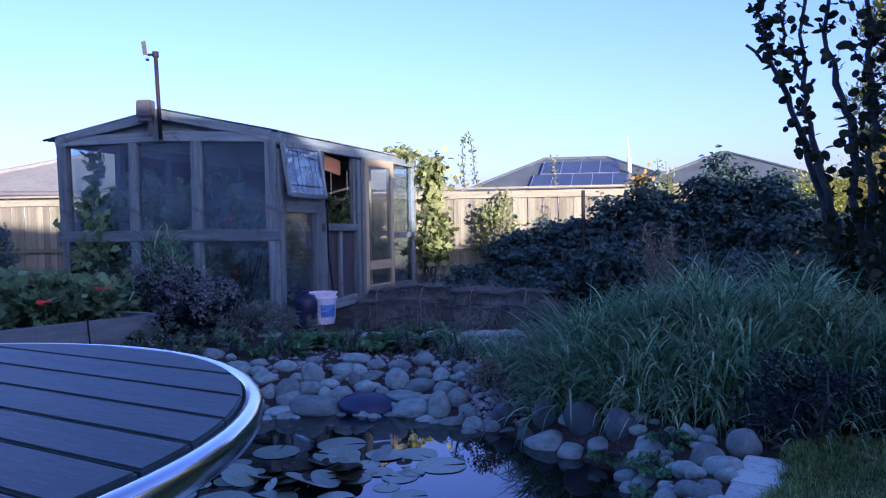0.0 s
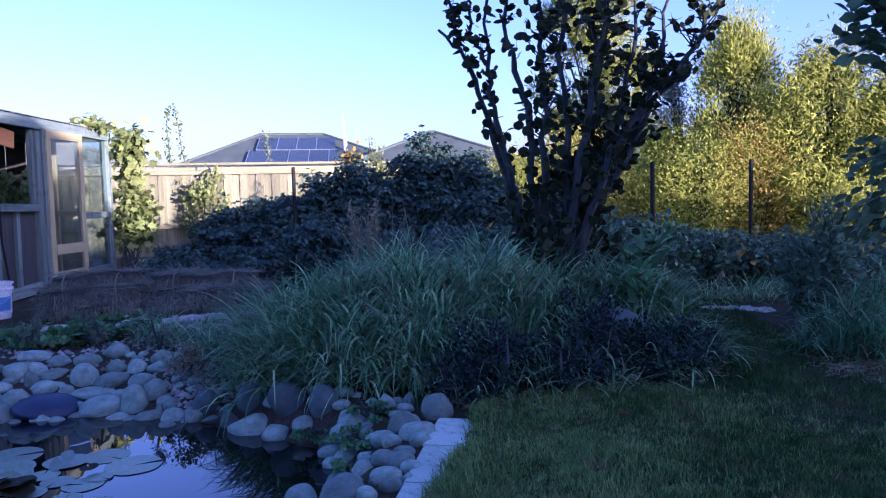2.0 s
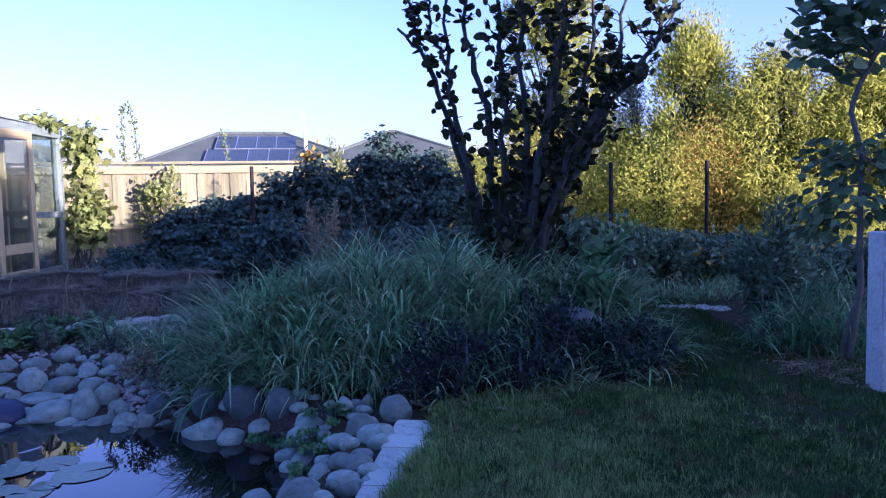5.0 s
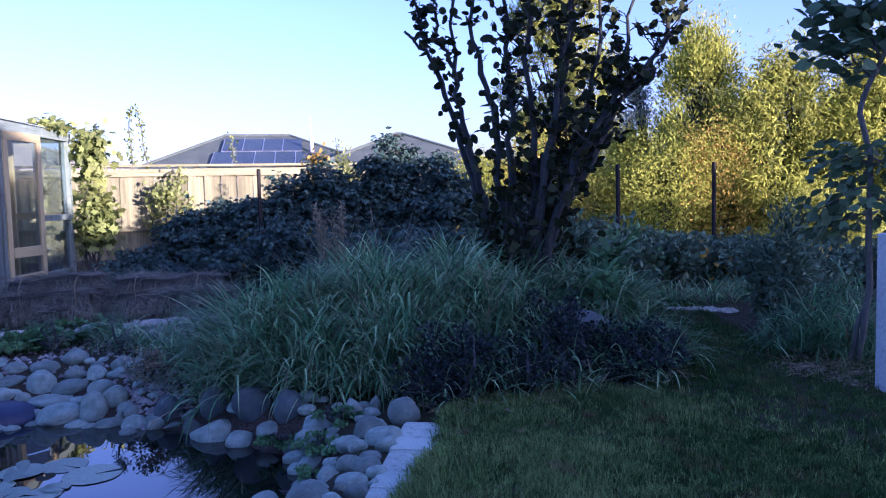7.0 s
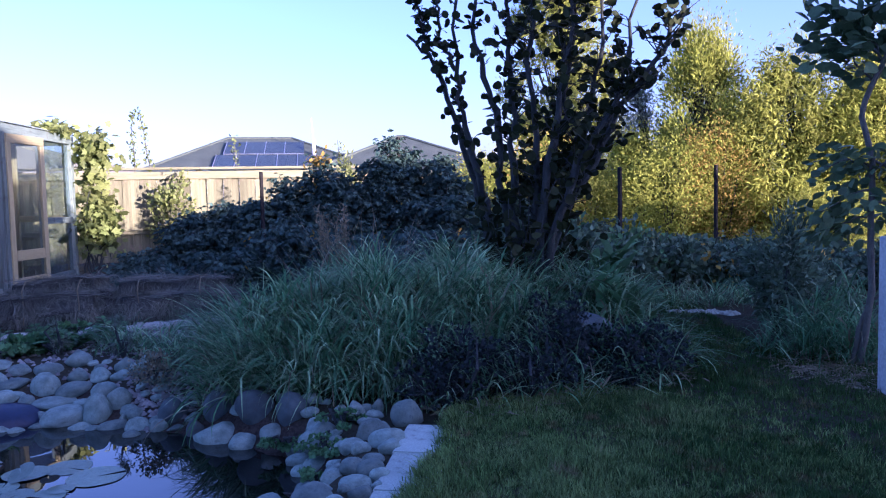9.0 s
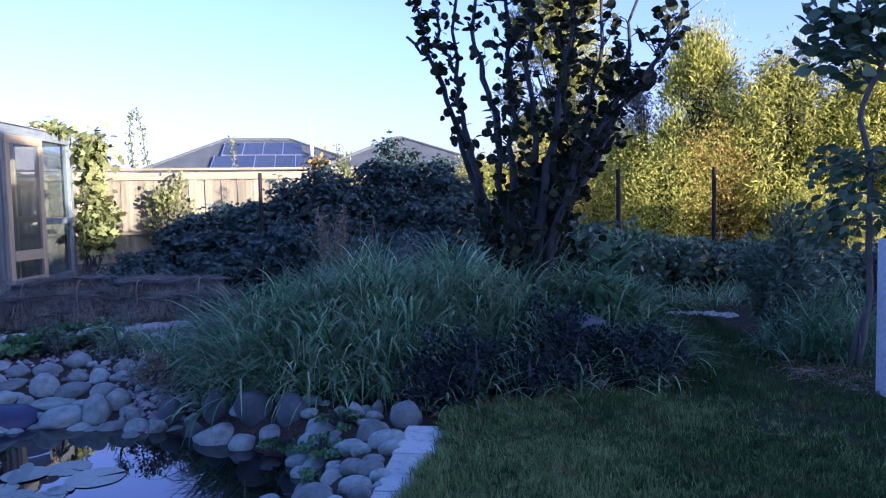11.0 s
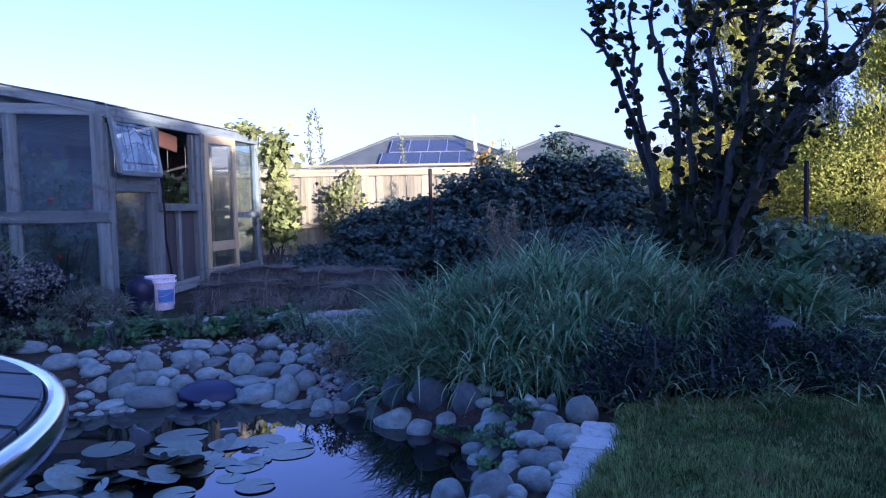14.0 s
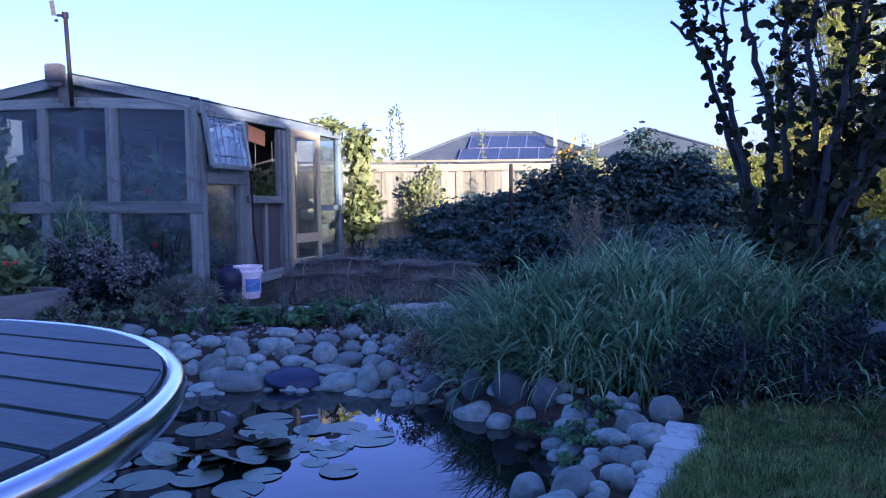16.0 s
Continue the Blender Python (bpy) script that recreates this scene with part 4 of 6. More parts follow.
def lay_stone(x, y, z, w, h, label="", dark=False):
    """A stone w wide and h high with its middle at x, y, z."""
    g = stone_gen
    ob = new("stone", DARK[g.randrange(5)] if dark else STONES[g.randrange(14)])
    ob.matrix_basis = pose(x, y, z, g.uniform(-6, 6), g.uniform(-9, 9), g.uniform(-22, 22)) @ Matrix.Diagonal((w * 0.58, w * g.uniform(0.4, 0.5), h * 0.6, 1))
    tagged(ob, label or ("dark blue-grey boulder half under the long grass" if dark else "smooth grey river stone at the edge of the pond"), "stone", "stones round the pond")
    return ob


FAR_BANK = [(-0.31, 5.35, -0.166, 0.35, 0.14), (0.32, 5.18, -0.171, 0.24, 0.13), (0.51, 5.09, -0.127, 0.14, 0.19), (0.3, 5.42, -0.121, 0.26, 0.07),
            (-0.15, 5.44, -0.116, 0.16, 0.13), (-0.27, 5.48, -0.106, 0.1, 0.1), (-0.54, 5.54, -0.086, 0.17, 0.15), (-0.39, 5.56, -0.081, 0.16, 0.11),
            (-0.52, 5.44, -0.134, 0.17, 0.12), (-0.58, 5.35, -0.184, 0.19, 0.07), (-0.68, 5.54, -0.088, 0.12, 0.11), (-0.38, 5.68, -0.005, 0.17, 0.16),
            (-0.49, 5.65, -0.035, 0.1, 0.1), (-0.25, 5.6, -0.055, 0.13, 0.07), (-0.15, 5.72, 0.017, 0.19, 0.11), (-0.06, 5.9, 0.071, 0.19, 0.08),
            (0.01, 5.51, -0.076, 0.14, 0.1), (-0.07, 5.6, -0.033, 0.08, 0.1), (-0.04, 5.69, 0.014, 0.12, 0.11), (0.05, 5.65, -0.017, 0.19, 0.07)]
UPPER_BANK = [(0.24, 5.54, -0.036, 0.16, 0.16), (0.4, 5.47, -0.063, 0.2, 0.09), (0.43, 5.57, -0.002, 0.12, 0.11), (0.45, 5.75, 0.071, 0.15, 0.12),
              (0.57, 5.3, -0.063, 0.15, 0.11), (0.64, 5.13, -0.086, 0.13, 0.14), (-0.73, 5.68, -0.019, 0.17, 0.1), (-0.79, 5.76, 0.02, 0.14, 0.08),
              (-0.19, 5.64, -0.031, 0.1, 0.06), (0.13, 5.45, -0.098, 0.09, 0.08), (0.08, 5.54, -0.068, 0.09, 0.05), (-0.59, 5.83, 0.038, 0.16, 0.09),
              (-1.24, 6.19, 0.083, 0.22, 0.1), (-1.05, 6.09, 0.076, 0.08, 0.06), (-0.95, 5.75, 0.044, 0.2, 0.11), (-0.38, 5.89, 0.061, 0.13, 0.07),
              (0.27, 5.73, 0.036, 0.17, 0.08), (0.56, 5.49, 0.004, 0.11, 0.1)]
PATH_STONES = [(0.71, 5.5, 0.05, 0.11, 0.1), (0.86, 5.41, 0.047, 0.23, 0.08), (0.68, 5.41, 0.006, 0.12, 0.07), (0.93, 5.53, 0.071, 0.19, 0.06)]
RIGHT_BANK = [(0.58, 4.91, -0.188, 0.15, 0.07), (0.47, 4.94, -0.195, 0.08, 0.04), (0.71, 4.8, -0.175, 0.13, 0.09), (0.71, 4.94, -0.144, 0.09, 0.08),
              (0.64, 4.94, -0.163, 0.04, 0.06), (0.66, 4.68, -0.189, 0.09, 0.05), (0.81, 4.7, -0.173, 0.09, 0.09), (0.9, 4.65, -0.178, 0.11, 0.03),
              (1.07, 4.34, -0.173, 0.23, 0.13), (1.17, 4.14, -0.177, 0.15, 0.1), (1.3, 4.05, -0.13, 0.14, 0.11), (1.45, 3.71, -0.076, 0.19, 0.15),
              (1.49, 3.84, -0.051, 0.14, 0.08), (1.63, 3.69, 0.03, 0.1, 0.11), (1.6, 3.38, 0.022, 0.14, 0.1), (1.83, 3.48, 0.034, 0.15, 0.14),
              (1.47, 3.2, 0.011, 0.08, 0.06), (1.61, 3.23, 0.02, 0.15, 0.09), (1.79, 3.75, 0.022, 0.06, 0.08)]
KERB_BANK = [(1.35, 3.72, -0.183, 0.13, 0.08), (1.3, 3.57, -0.186, 0.08, 0.07), (1.36, 3.0, 0.013, 0.11, 0.07), (1.41, 2.94, 0.012, 0.11, 0.07),
             (1.47, 3.06, 0.005, 0.09, 0.04), (1.41, 2.85, 0.012, 0.08, 0.06), (1.3, 2.83, 0.008, 0.12, 0.06), (1.27, 3.36, -0.186, 0.11, 0.06),
             (1.24, 2.8, 0.007, 0.05, 0.04), (1.27, 2.71, 0.009, 0.09, 0.06), (1.36, 2.76, 0.007, 0.05, 0.04), (1.65, 3.58, 0.008, 0.08, 0.04),
             (1.58, 3.13, 0.016, 0.1, 0.07)]
NEAR_BANK = [(1.03, 3.16, -0.177, 0.14, 0.13), (1.08, 2.73, 0.013, 0.16, 0.1), (0.98, 2.63, 0.001, 0.15, 0.06), (1.28, 3.38, -0.19, 0.11, 0.04),
             (1.15, 2.67, 0.011, 0.08, 0.07)]
DARK_STONES = [(0.9, 4.76, -0.118, 0.15, 0.16), (0.98, 4.5, -0.169, 0.09, 0.11), (1.13, 4.54, -0.066, 0.17, 0.18), (1.27, 4.27, -0.036, 0.2, 0.19),
               (1.42, 4.04, -0.012, 0.16, 0.18)]
for bank in (FAR_BANK, UPPER_BANK, PATH_STONES, RIGHT_BANK, KERB_BANK, NEAR_BANK, DARK_STONES):
    for x, y, z, w, h in bank:
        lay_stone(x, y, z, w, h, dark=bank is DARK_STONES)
placed = [(x, y, w) for bank in (FAR_BANK, UPPER_BANK, PATH_STONES, RIGHT_BANK, KERB_BANK, NEAR_BANK, DARK_STONES) for x, y, z, w, h in bank]
for _ in range(3000):
    x, y = stone_gen.uniform(-1.6, 2.0), stone_gen.uniform(2.5, 6.0)
    d = pond_distance(x, y)
    far = y > 5.0 and x < 0.9
    w = stone_gen.uniform(0.06, 0.13)
    if not (0.0 < d < (0.72 if far else 0.45)) or (not far and (y > 4.9 or d < 0.07)) or (x < 0.9 and y < 4) or (x - 1.29) * 0.823 - (y - 2.67) * 0.569 > -0.06:
        continue
    if any(math.hypot(x - a, y - b) < 0.42 * (w + c) for a, b, c in placed):
        continue
    placed.append((x, y, w))
    lay_stone(x, y, max(ground_height(x, y), WATER_Z - 0.01) + 0.04 * w, w, w * 0.62, "small grey stone wedged between larger pond stones")

# a fold of blue liner showing between the stones
bm = bmesh.new()
bmesh.ops.create_icosphere(bm, subdivisions=4, radius=1.0)
for v in bm.verts:
    v.co = v.co * (1 + 0.1 * noise.noise(v.co * 1.6) + 0.05 * abs(noise.noise(v.co * 5)))
    v.co = Vector((v.co.x * 0.2, v.co.y * 0.15, v.co.z * 0.065))
tagged(part("pond_liner", bm, LINER, m=pose(0.03, 5.33, -0.15, 14, 3, 6), smooth=True), "fold of dark blue pond liner between stones", "pond liner")


# ---- lily pads ----
def pad_mesh(seed, curl):
    gen = random.Random(seed)
    n, rings = 30, 4
    gap = radians(gen.uniform(2, 8))
    verts, faces = [(0, 0, 0)], []
    for r in range(1, rings + 1):
        for k in range(n + 1):
            a = gap + (6.28319 - 2 * gap) * k / n
            q = r / rings * (1 + 0.05 * noise.noise((math.cos(a) * 1.5, math.sin(a) * 1.5, seed)))
            z = 0.012 * r / rings + (0.05 * curl * (r / rings) ** 3 * max(0, math.sin(a * 1.0 + seed)) + 0.010 * curl * math.sin(3 * a + seed))
            verts.append((q * math.cos(a), q * math.sin(a), z))
    w = n + 1
    faces += [(0, 1 + k, 2 + k) for k in range(n)]
    for r in range(rings - 1):
        o = 1 + r * w
        faces += [(o + k, o + w + k, o + w + k + 1, o + k + 1) for k in range(n)]
    return raw("lily_pad", verts, faces, LILY, True)


PADS = [pad_mesh(k, 0.25 if k < 5 else 1.6) for k in range(8)]


def lily_pad(x, y, r, k, z=0.006, tilt=0.0, dark=False):
    me = PADS[k % 8]
    if dark:
        me = me.copy()
        me.materials.clear()
        me.materials.append(LILY_DARK)
    ob = new("lily_pad", me)
    ob.matrix_basis = pose(x, y, WATER_Z + z, tilt, tilt * 0.4, (k * 77) % 360) @ Matrix.Diagonal((r, r, r * (0.9 if k > 4 else 0.3), 1))
    tagged(ob, "curled brown-green lily leaf standing out of the water" if dark or tilt else "round grey-green lily pad floating on the pond", "lily pad", "lily pads on the pond")


pad_gen = random.Random(5)
pads = [(-0.11, 4.52, 0.145), (-0.48, 4.42, 0.132), (-0.13, 4.31, 0.133), (0.14, 4.28, 0.11), (0.32, 4.28, 0.116), (0.44, 4.06, 0.136), (0.04, 4.12, 0.075), (-0.4, 3.66, 0.121), (-0.63, 3.68, 0.131), (-0.2, 3.48, 0.113), (-0.1, 3.63, 0.092), (-0.32, 4.16, 0.098), (-0.65, 4.25, 0.061), (-0.48, 3.43, 0.089), (-0.79, 3.9, 0.058), (0.25, 3.61, 0.093), (0.14, 3.76, 0.068), (0.21, 3.9, 0.092), (-0.38, 3.96, 0.088), (0.28, 3.96, 0.063), (-0.65, 3.96, 0.084), (-0.02, 3.91, 0.086)]
tries = 0
while len(pads) < 44 and tries < 6000:
    tries += 1
    x, y = pad_gen.uniform(-1.3, 0.2), pad_gen.uniform(2.9, 4.3)
    r = pad_gen.uniform(0.06, 0.12)
    if x > -0.15 + 0.35 * (y - 3.2) or pond_distance(x, y) > -0.2 or math.hypot(x + 0.25, y - 3.98) < 0.3:
        continue
    if any(math.hypot(x - a, y - b) < 0.8 * (r + c) for a, b, c in pads):
        continue
    pads.append((x, y, r))
for i, (x, y, r) in enumerate(pads):
    lily_pad(x, y, r, i % 5, 0.002 + 0.0015 * (i % 4))
lily_pad(-0.23, 3.81, 0.13, 6, 0.035, 16)
lily_pad(-0.08, 4.1, 0.085, 7, 0.05, -20)
lily_pad(-0.6, 3.95, 0.1, 5, 0.03, 18)
for i in range(38):
    x, y = -0.28 + pad_gen.gauss(0, 0.2), 3.98 + pad_gen.gauss(0, 0.12)
    lily_pad(x, y, pad_gen.uniform(0.035, 0.08), 5 + i % 3, pad_gen.uniform(0.015, 0.045), pad_gen.uniform(-45, 45), i % 4 > 0)


# ---- kerb pavers ----
def kerb():
    k = thing("kerb", (1.6, 3.0, 0), "row of pale concrete pavers edging the lawn", "kerb", kind="structure")
    d = Vector((-0.569, -0.823, 0)).normalized()
    n = Vector((-d.y, d.x, 0))
    start = Vector((1.79, 3.385, -0.012)) + n * 0.115
    for i in range(5):
        a = start + d * (0.415 * i)
        m, _ = along(a, a + d)
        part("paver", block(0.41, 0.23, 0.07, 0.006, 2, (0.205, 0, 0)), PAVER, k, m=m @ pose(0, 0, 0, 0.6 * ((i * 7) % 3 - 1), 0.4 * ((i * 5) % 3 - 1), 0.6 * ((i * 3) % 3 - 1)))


kerb()


# ---- straw bales ----
def bale(at, turn, w, d, h, seed):
    gen = np.random.default_rng(seed)
    b = thing("straw_bale", at, "weathered brown straw bale lying in front of the greenhouse", "straw bale", "straw bales by the path", turn)
    m = basis(b)
    bm = block(w, d, h, 0.13, 5, (0, 0, h / 2))
    bmesh.ops.subdivide_edges(bm, edges=bm.edges[:], cuts=4, use_grid_fill=True)
    for v in bm.verts:
        v.co += 0.07 * Vector((noise.noise(v.co * 5), noise.noise(v.co * 5 + Vector((5, 0, seed))), noise.noise(v.co * 4 + Vector((0, 9, seed)))))
        v.co.z = max(v.co.z, 0.0)
    bm.normal_update()
    bmesh.ops.triangulate(bm, faces=bm.faces[:])
    tri = np.array([[v.co for v in f.verts] for f in bm.faces])
    no = np.array([f.normal for f in bm.faces])
    area = np.array([f.calc_area() for f in bm.faces]) * (no[:, 2] > -0.3) * (no[:, 1] < 0.5)
    # Core coloured near black, painting in the shaded hollows between loose straws.
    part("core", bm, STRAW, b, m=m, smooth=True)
    k = gen.choice(len(tri), 9000, p=area / area.sum())
    e = gen.dirichlet((1, 1, 1), 9000)
    p = (tri[k] * e[:, :, None]).sum(1) + 0.006 * no[k]
    flat = no[k][:, 2:] > 0.6
    q = np.where(flat, gen.normal(size=(9000, 3)) * (1.0, 0.6, 0.08), gen.normal(size=(9000, 3)) * (0.45, 0.12, 0.4) + (0, 0, -0.9)) + 0.12 * no[k]
    for x in (-w * 0.24, w * 0.24):
        o = 0.012
        part("twine", tube([(x, -d / 2 - o, 0.05), (x + 0.01, -d / 2 - o, h * 0.5), (x, -d / 2 - o, h - 0.07), (x, -d / 2 + 0.07, h + o), (x, d / 2 - 0.07, h + o)], 0.006, 5), DRY, b, "baling twine", m)
    part("straw", leaves("straw", p, q, gen.uniform(0.05, 0.2, 9000), NARROW * (0.13, 1, 1), LOOSE_STRAW, 0.5, gen, no[k]), LOOSE_STRAW, b, "loose brown straw stems", m)


bale((0.40, 8.02, 0.0), -22, 1.0, 0.46, 0.43, 3)
bale((1.36, 7.66, 0.0), -19, 1.15, 0.46, 0.41, 4)


# ---- bucket and drum ----
def bucket():
    b = thing("bucket", (-0.51, 8.6, 0), "white plastic bucket with a blue label standing by the greenhouse", "bucket")
    m = basis(b)
    part("body", lathe([(0.125, 0.0), (0.13, 0.01), (0.148, 0.28), (0.162, 0.285), (0.162, 0.30), (0.152, 0.305), (0.152, 0.335), (0.166, 0.34), (0.166, 0.355), (0.145, 0.355), (0.14, 0.05)], 32), WHITE, b, m=m, smooth=False)
    verts, faces = [], []
    for i in range(9):
        a = radians(-95 + 9 * i)
        for z in (0.07, 0.22):
            r = 0.1315 + (z - 0.01) / 0.27 * 0.018 + 0.004
            verts.append((r * math.cos(a), r * math.sin(a), z))
    faces = [(2 * i, 2 * i + 2, 2 * i + 3, 2 * i + 1) for i in range(8)]
    part("label", raw("label", verts, faces, LABEL_BLUE), LABEL_BLUE, b, "blue printed label", m)
    part("handle", tube([Vector((0.165 * math.cos(a), -0.165 * abs(math.sin(a)) - 0.0, 0.31 - 0.16 * math.sin(a))) for a in np.linspace(0, math.pi, 13)], 0.003, 6), SILVER, b, m=m)


bucket()
drum = thing("drum", (-0.68, 8.3, 0), "dark blue plastic drum against the greenhouse wall", "drum")
part("body", lathe([(0.12, 0), (0.13, 0.02), (0.135, 0.12), (0.128, 0.14), (0.135, 0.16), (0.135, 0.29), (0.11, 0.345), (0.05, 0.36), (0.045, 0.4), (0.025, 0.4)], 28), BLUE_PLASTIC, drum, m=basis(drum), smooth=True)


# ---- plants ----
def clump(name, centre, radii, n, length, width, material, label, category, seed, droop=0.9, group="", spread=0.8):
    """A tussock of long blades that rise from the middle and fall outwards."""
    gen = np.random.default_rng(seed)
    a = gen.uniform(0, 2 * np.pi, n)
    r = np.sqrt(gen.random(n))
    off = np.c_[np.cos(a) * radii[0] * r, np.sin(a) * radii[1] * r]
    roots = np.c_[off + np.asarray(centre[:2]), [ground_height(*(q + np.asarray(centre[:2]))) - 0.02 for q in off]]
    way = np.arctan2(off[:, 1], off[:, 0]) + 1.1 * gen.normal(size=n)
    way = np.where(np.sin(way) < -0.85, way + gen.choice((-0.9, 0.9), n), way)
    out = r * spread
    start = 0.05 + 0.35 * out * gen.random(n) + 0.22 * np.abs(gen.normal(size=n))
    bend = droop * (0.5 + 1.3 * gen.random(n) ** 1.3)
    ln = length * gen.uniform(0.4, 1.15, n)
    wd = width * gen.uniform(0.5, 1.25, n)
    t = thing(name, (centre[0], centre[1], ground_height(*centre[:2])), label, category, group)
    for nm, s, mat, lb in (("blade_mass", slice(0, int(n * 0.5)), material, ""), ("drooping_blade_mass", slice(int(n * 0.5), int(n * 0.93)), material, ""), ("dry_blade_mass", slice(int(n * 0.93), n), DRY, "dry straw-coloured blades")):
        b = bend[s] * (1.35 if nm[0] == "d" else 0.9)
        tagged(part(nm, arcs(nm, roots[s], way[s], ln[s], wd[s], start[s], b, mat), mat, t, lb), kind="stuff")
    return t


def bush(name, at, radii, n, size, shape, material, label, category, seed, group="", stems=9, tilt=0.9, shell=0.5, bark=BARK, extra=None, light=(0, -0.15, 0.45)):
    """A shrub: stems from the ground that fork to clumps of leaves in an uneven crown."""
    gen = np.random.default_rng(seed)
    z0 = ground_height(*at) if abs(at[0]) < 5 and at[1] < 9 else 0.0
    b = thing(name, (at[0], at[1], z0), label, category, group)
    c = np.array([at[0], at[1], z0 + radii[2]])
    pos, out = in_blob(n, c, radii, gen, shell)
    pos[:, 2] = np.maximum(pos[:, 2], z0 + 0.03)
    bm = bmesh.new()
    for k in range(stems):
        e = pos[gen.integers(0, n)]
        s = np.array([at[0], at[1], z0 - 0.02]) + np.r_[gen.normal(size=2) * radii[0] * 0.12, 0]
        mid = (s + e) / 2 + np.r_[gen.normal(size=2) * 0.05, 0.06]
        tube([s, mid, e], [0.012 * radii[2] + 0.006, 0.009, 0.003], 5, bm)
    part("stem", bm, bark, b)
    d = out + np.array([0, 0, 0.3]) + 0.7 * gen.normal(size=(n, 3))
    part("foliage", leaves("foliage", pos, d, size * gen.uniform(0.6, 1.25, n), shape, material, 0.55 * tilt, gen, out + light), material, b)
    if extra:
        k = int(n * extra[1])
        pos, out = in_blob(k, c, np.asarray(radii) * 1.03, gen, 0.8)
        pos[:, 2] = np.maximum(pos[:, 2], z0 + 0.05)
        part("foliage", leaves("foliage", pos, out + gen.normal(size=(k, 3)) * 0.8, size * gen.uniform(0.6, 1.2, k), shape, extra[0], tilt, gen), extra[0], b, extra[2])
    return b


# long grass mound between the pond and the lawn
def grass_clump(centre, radii, n, label, seed, size=1.0, group="long grass mound", pale=0.44):
    """A dome of leafy grass: leaning culms with arching leaves at every height."""
    gen = np.random.default_rng(seed)
    c = np.asarray(centre)
    z0 = ground_height(*centre)
    t = thing("grass_clump", (*centre, z0), label, "ornamental grass", group)

    def dome(k, low):
        a, r = gen.uniform(0, 2 * np.pi, k), np.sqrt(gen.random(k)) * 1.05
        off = np.c_[np.cos(a) * r, np.sin(a) * r]
        p = off * radii[:2] + c
        rag = np.array([noise.noise((x * 4, y * 4, seed)) for x, y in p])
        top = radii[2] * np.sqrt(np.maximum(0.06, 1 - r ** 2)) * (1 + 0.3 * rag)
        v = 1 - (1 - low) * gen.random(k) ** 1.6
        g = np.array([ground_height(*q) for q in p])
        return np.c_[p, g + top * v], off, r, g

    p, off, r, g = dome(n, 0.12)
    out = np.arctan2(off[:, 1], off[:, 0])
    flow = np.array([noise.noise((x * 2.6, y * 2.6, 7 + seed)) for x, y in p[:, :2]])
    way = np.where(gen.random(n) < 0.2, gen.uniform(0, 6.283, n), out + 3.2 * flow + 0.4 * gen.normal(size=n))
    start = 0.35 + 0.6 * r * gen.random(n) + 0.5 * np.abs(gen.normal(size=n))
    bend = 0.6 + 1.9 * gen.random(n)
    ln = size * gen.uniform(0.16, 0.5, n)
    wd = size * (0.005 + 0.014 * gen.random(n) ** 1.6)
    cut = (0, int(n * (0.94 - pale)), int(n * 0.94), n)
    for nm, s, mat, lb in zip(("blade_mass", "pale_blade_mass", "dry_blade_mass"), map(slice, cut, cut[1:]), (REED, REED_PALE, DRY), ("", "paler blades", "dry straw-coloured blades")):
        tagged(part(nm, arcs(nm, p[s], way[s], ln[s], wd[s], start[s], bend[s], mat), mat, t, lb), kind="stuff")
    k = n // 5
    e, off, r, g = dome(k, 0.7)
    way = np.arctan2(off[:, 1], off[:, 0])
    roots = np.c_[c + 0.55 * off * radii[:2], g - 0.02]
    lean = np.linalg.norm(e[:, :2] - roots[:, :2], axis=1) / np.maximum(0.05, e[:, 2] - roots[:, 2])
    tagged(part("stem_mass", arcs("stem_mass", roots, way, 1.05 * np.linalg.norm(e - roots, axis=1), np.full(k, 0.006), 0.6 * np.arctan(lean), 0.8 * np.arctan(lean), REED), REED, t), kind="stuff")
    return t


MOUND = ((1.85, 4.9, 0.5, 0.45, 0.46, 3400), (2.3, 4.65, 0.5, 0.5, 0.54, 4400), (2.78, 4.5, 0.5, 0.5, 0.57, 4400), (3.2, 4.4, 0.45, 0.45, 0.54, 3200), (2.4, 5.3, 0.55, 0.45, 0.58, 3400),
         (1.5, 5.25, 0.34, 0.32, 0.34, 1300), (3.0, 5.0, 0.55, 0.45, 0.6, 3400), (3.6, 4.2, 0.4, 0.4, 0.55, 1600), (2.2, 4.2, 0.42, 0.34, 0.46, 1900), (1.7, 4.4, 0.36, 0.32, 0.31, 1400), (1.4, 4.71, 0.34, 0.3, 0.29, 1150), (2.75, 4.1, 0.4, 0.3, 0.46, 1500))
for i, (x, y, a, b, h, n) in enumerate(MOUND):
    grass_clump((x, y), (a, b, h), n, "tall arching blue-green grass clump beside the pond", 100 + i)
for i, (x, y, a, h, n) in enumerate(((2.65, 3.95, 0.3, 0.36, 420), (3.0, 3.9, 0.3, 0.36, 380), (3.4, 3.75, 0.3, 0.34, 420), (3.62, 3.72, 0.28, 0.26, 420), (2.35, 3.95, 0.28, 0.33, 360))):
    grass_clump((x, y), (a, a, h), n, "thin grass growing up through dark shrubs", 120 + i, 0.9, "thin grass in the shrubs", 0.12)
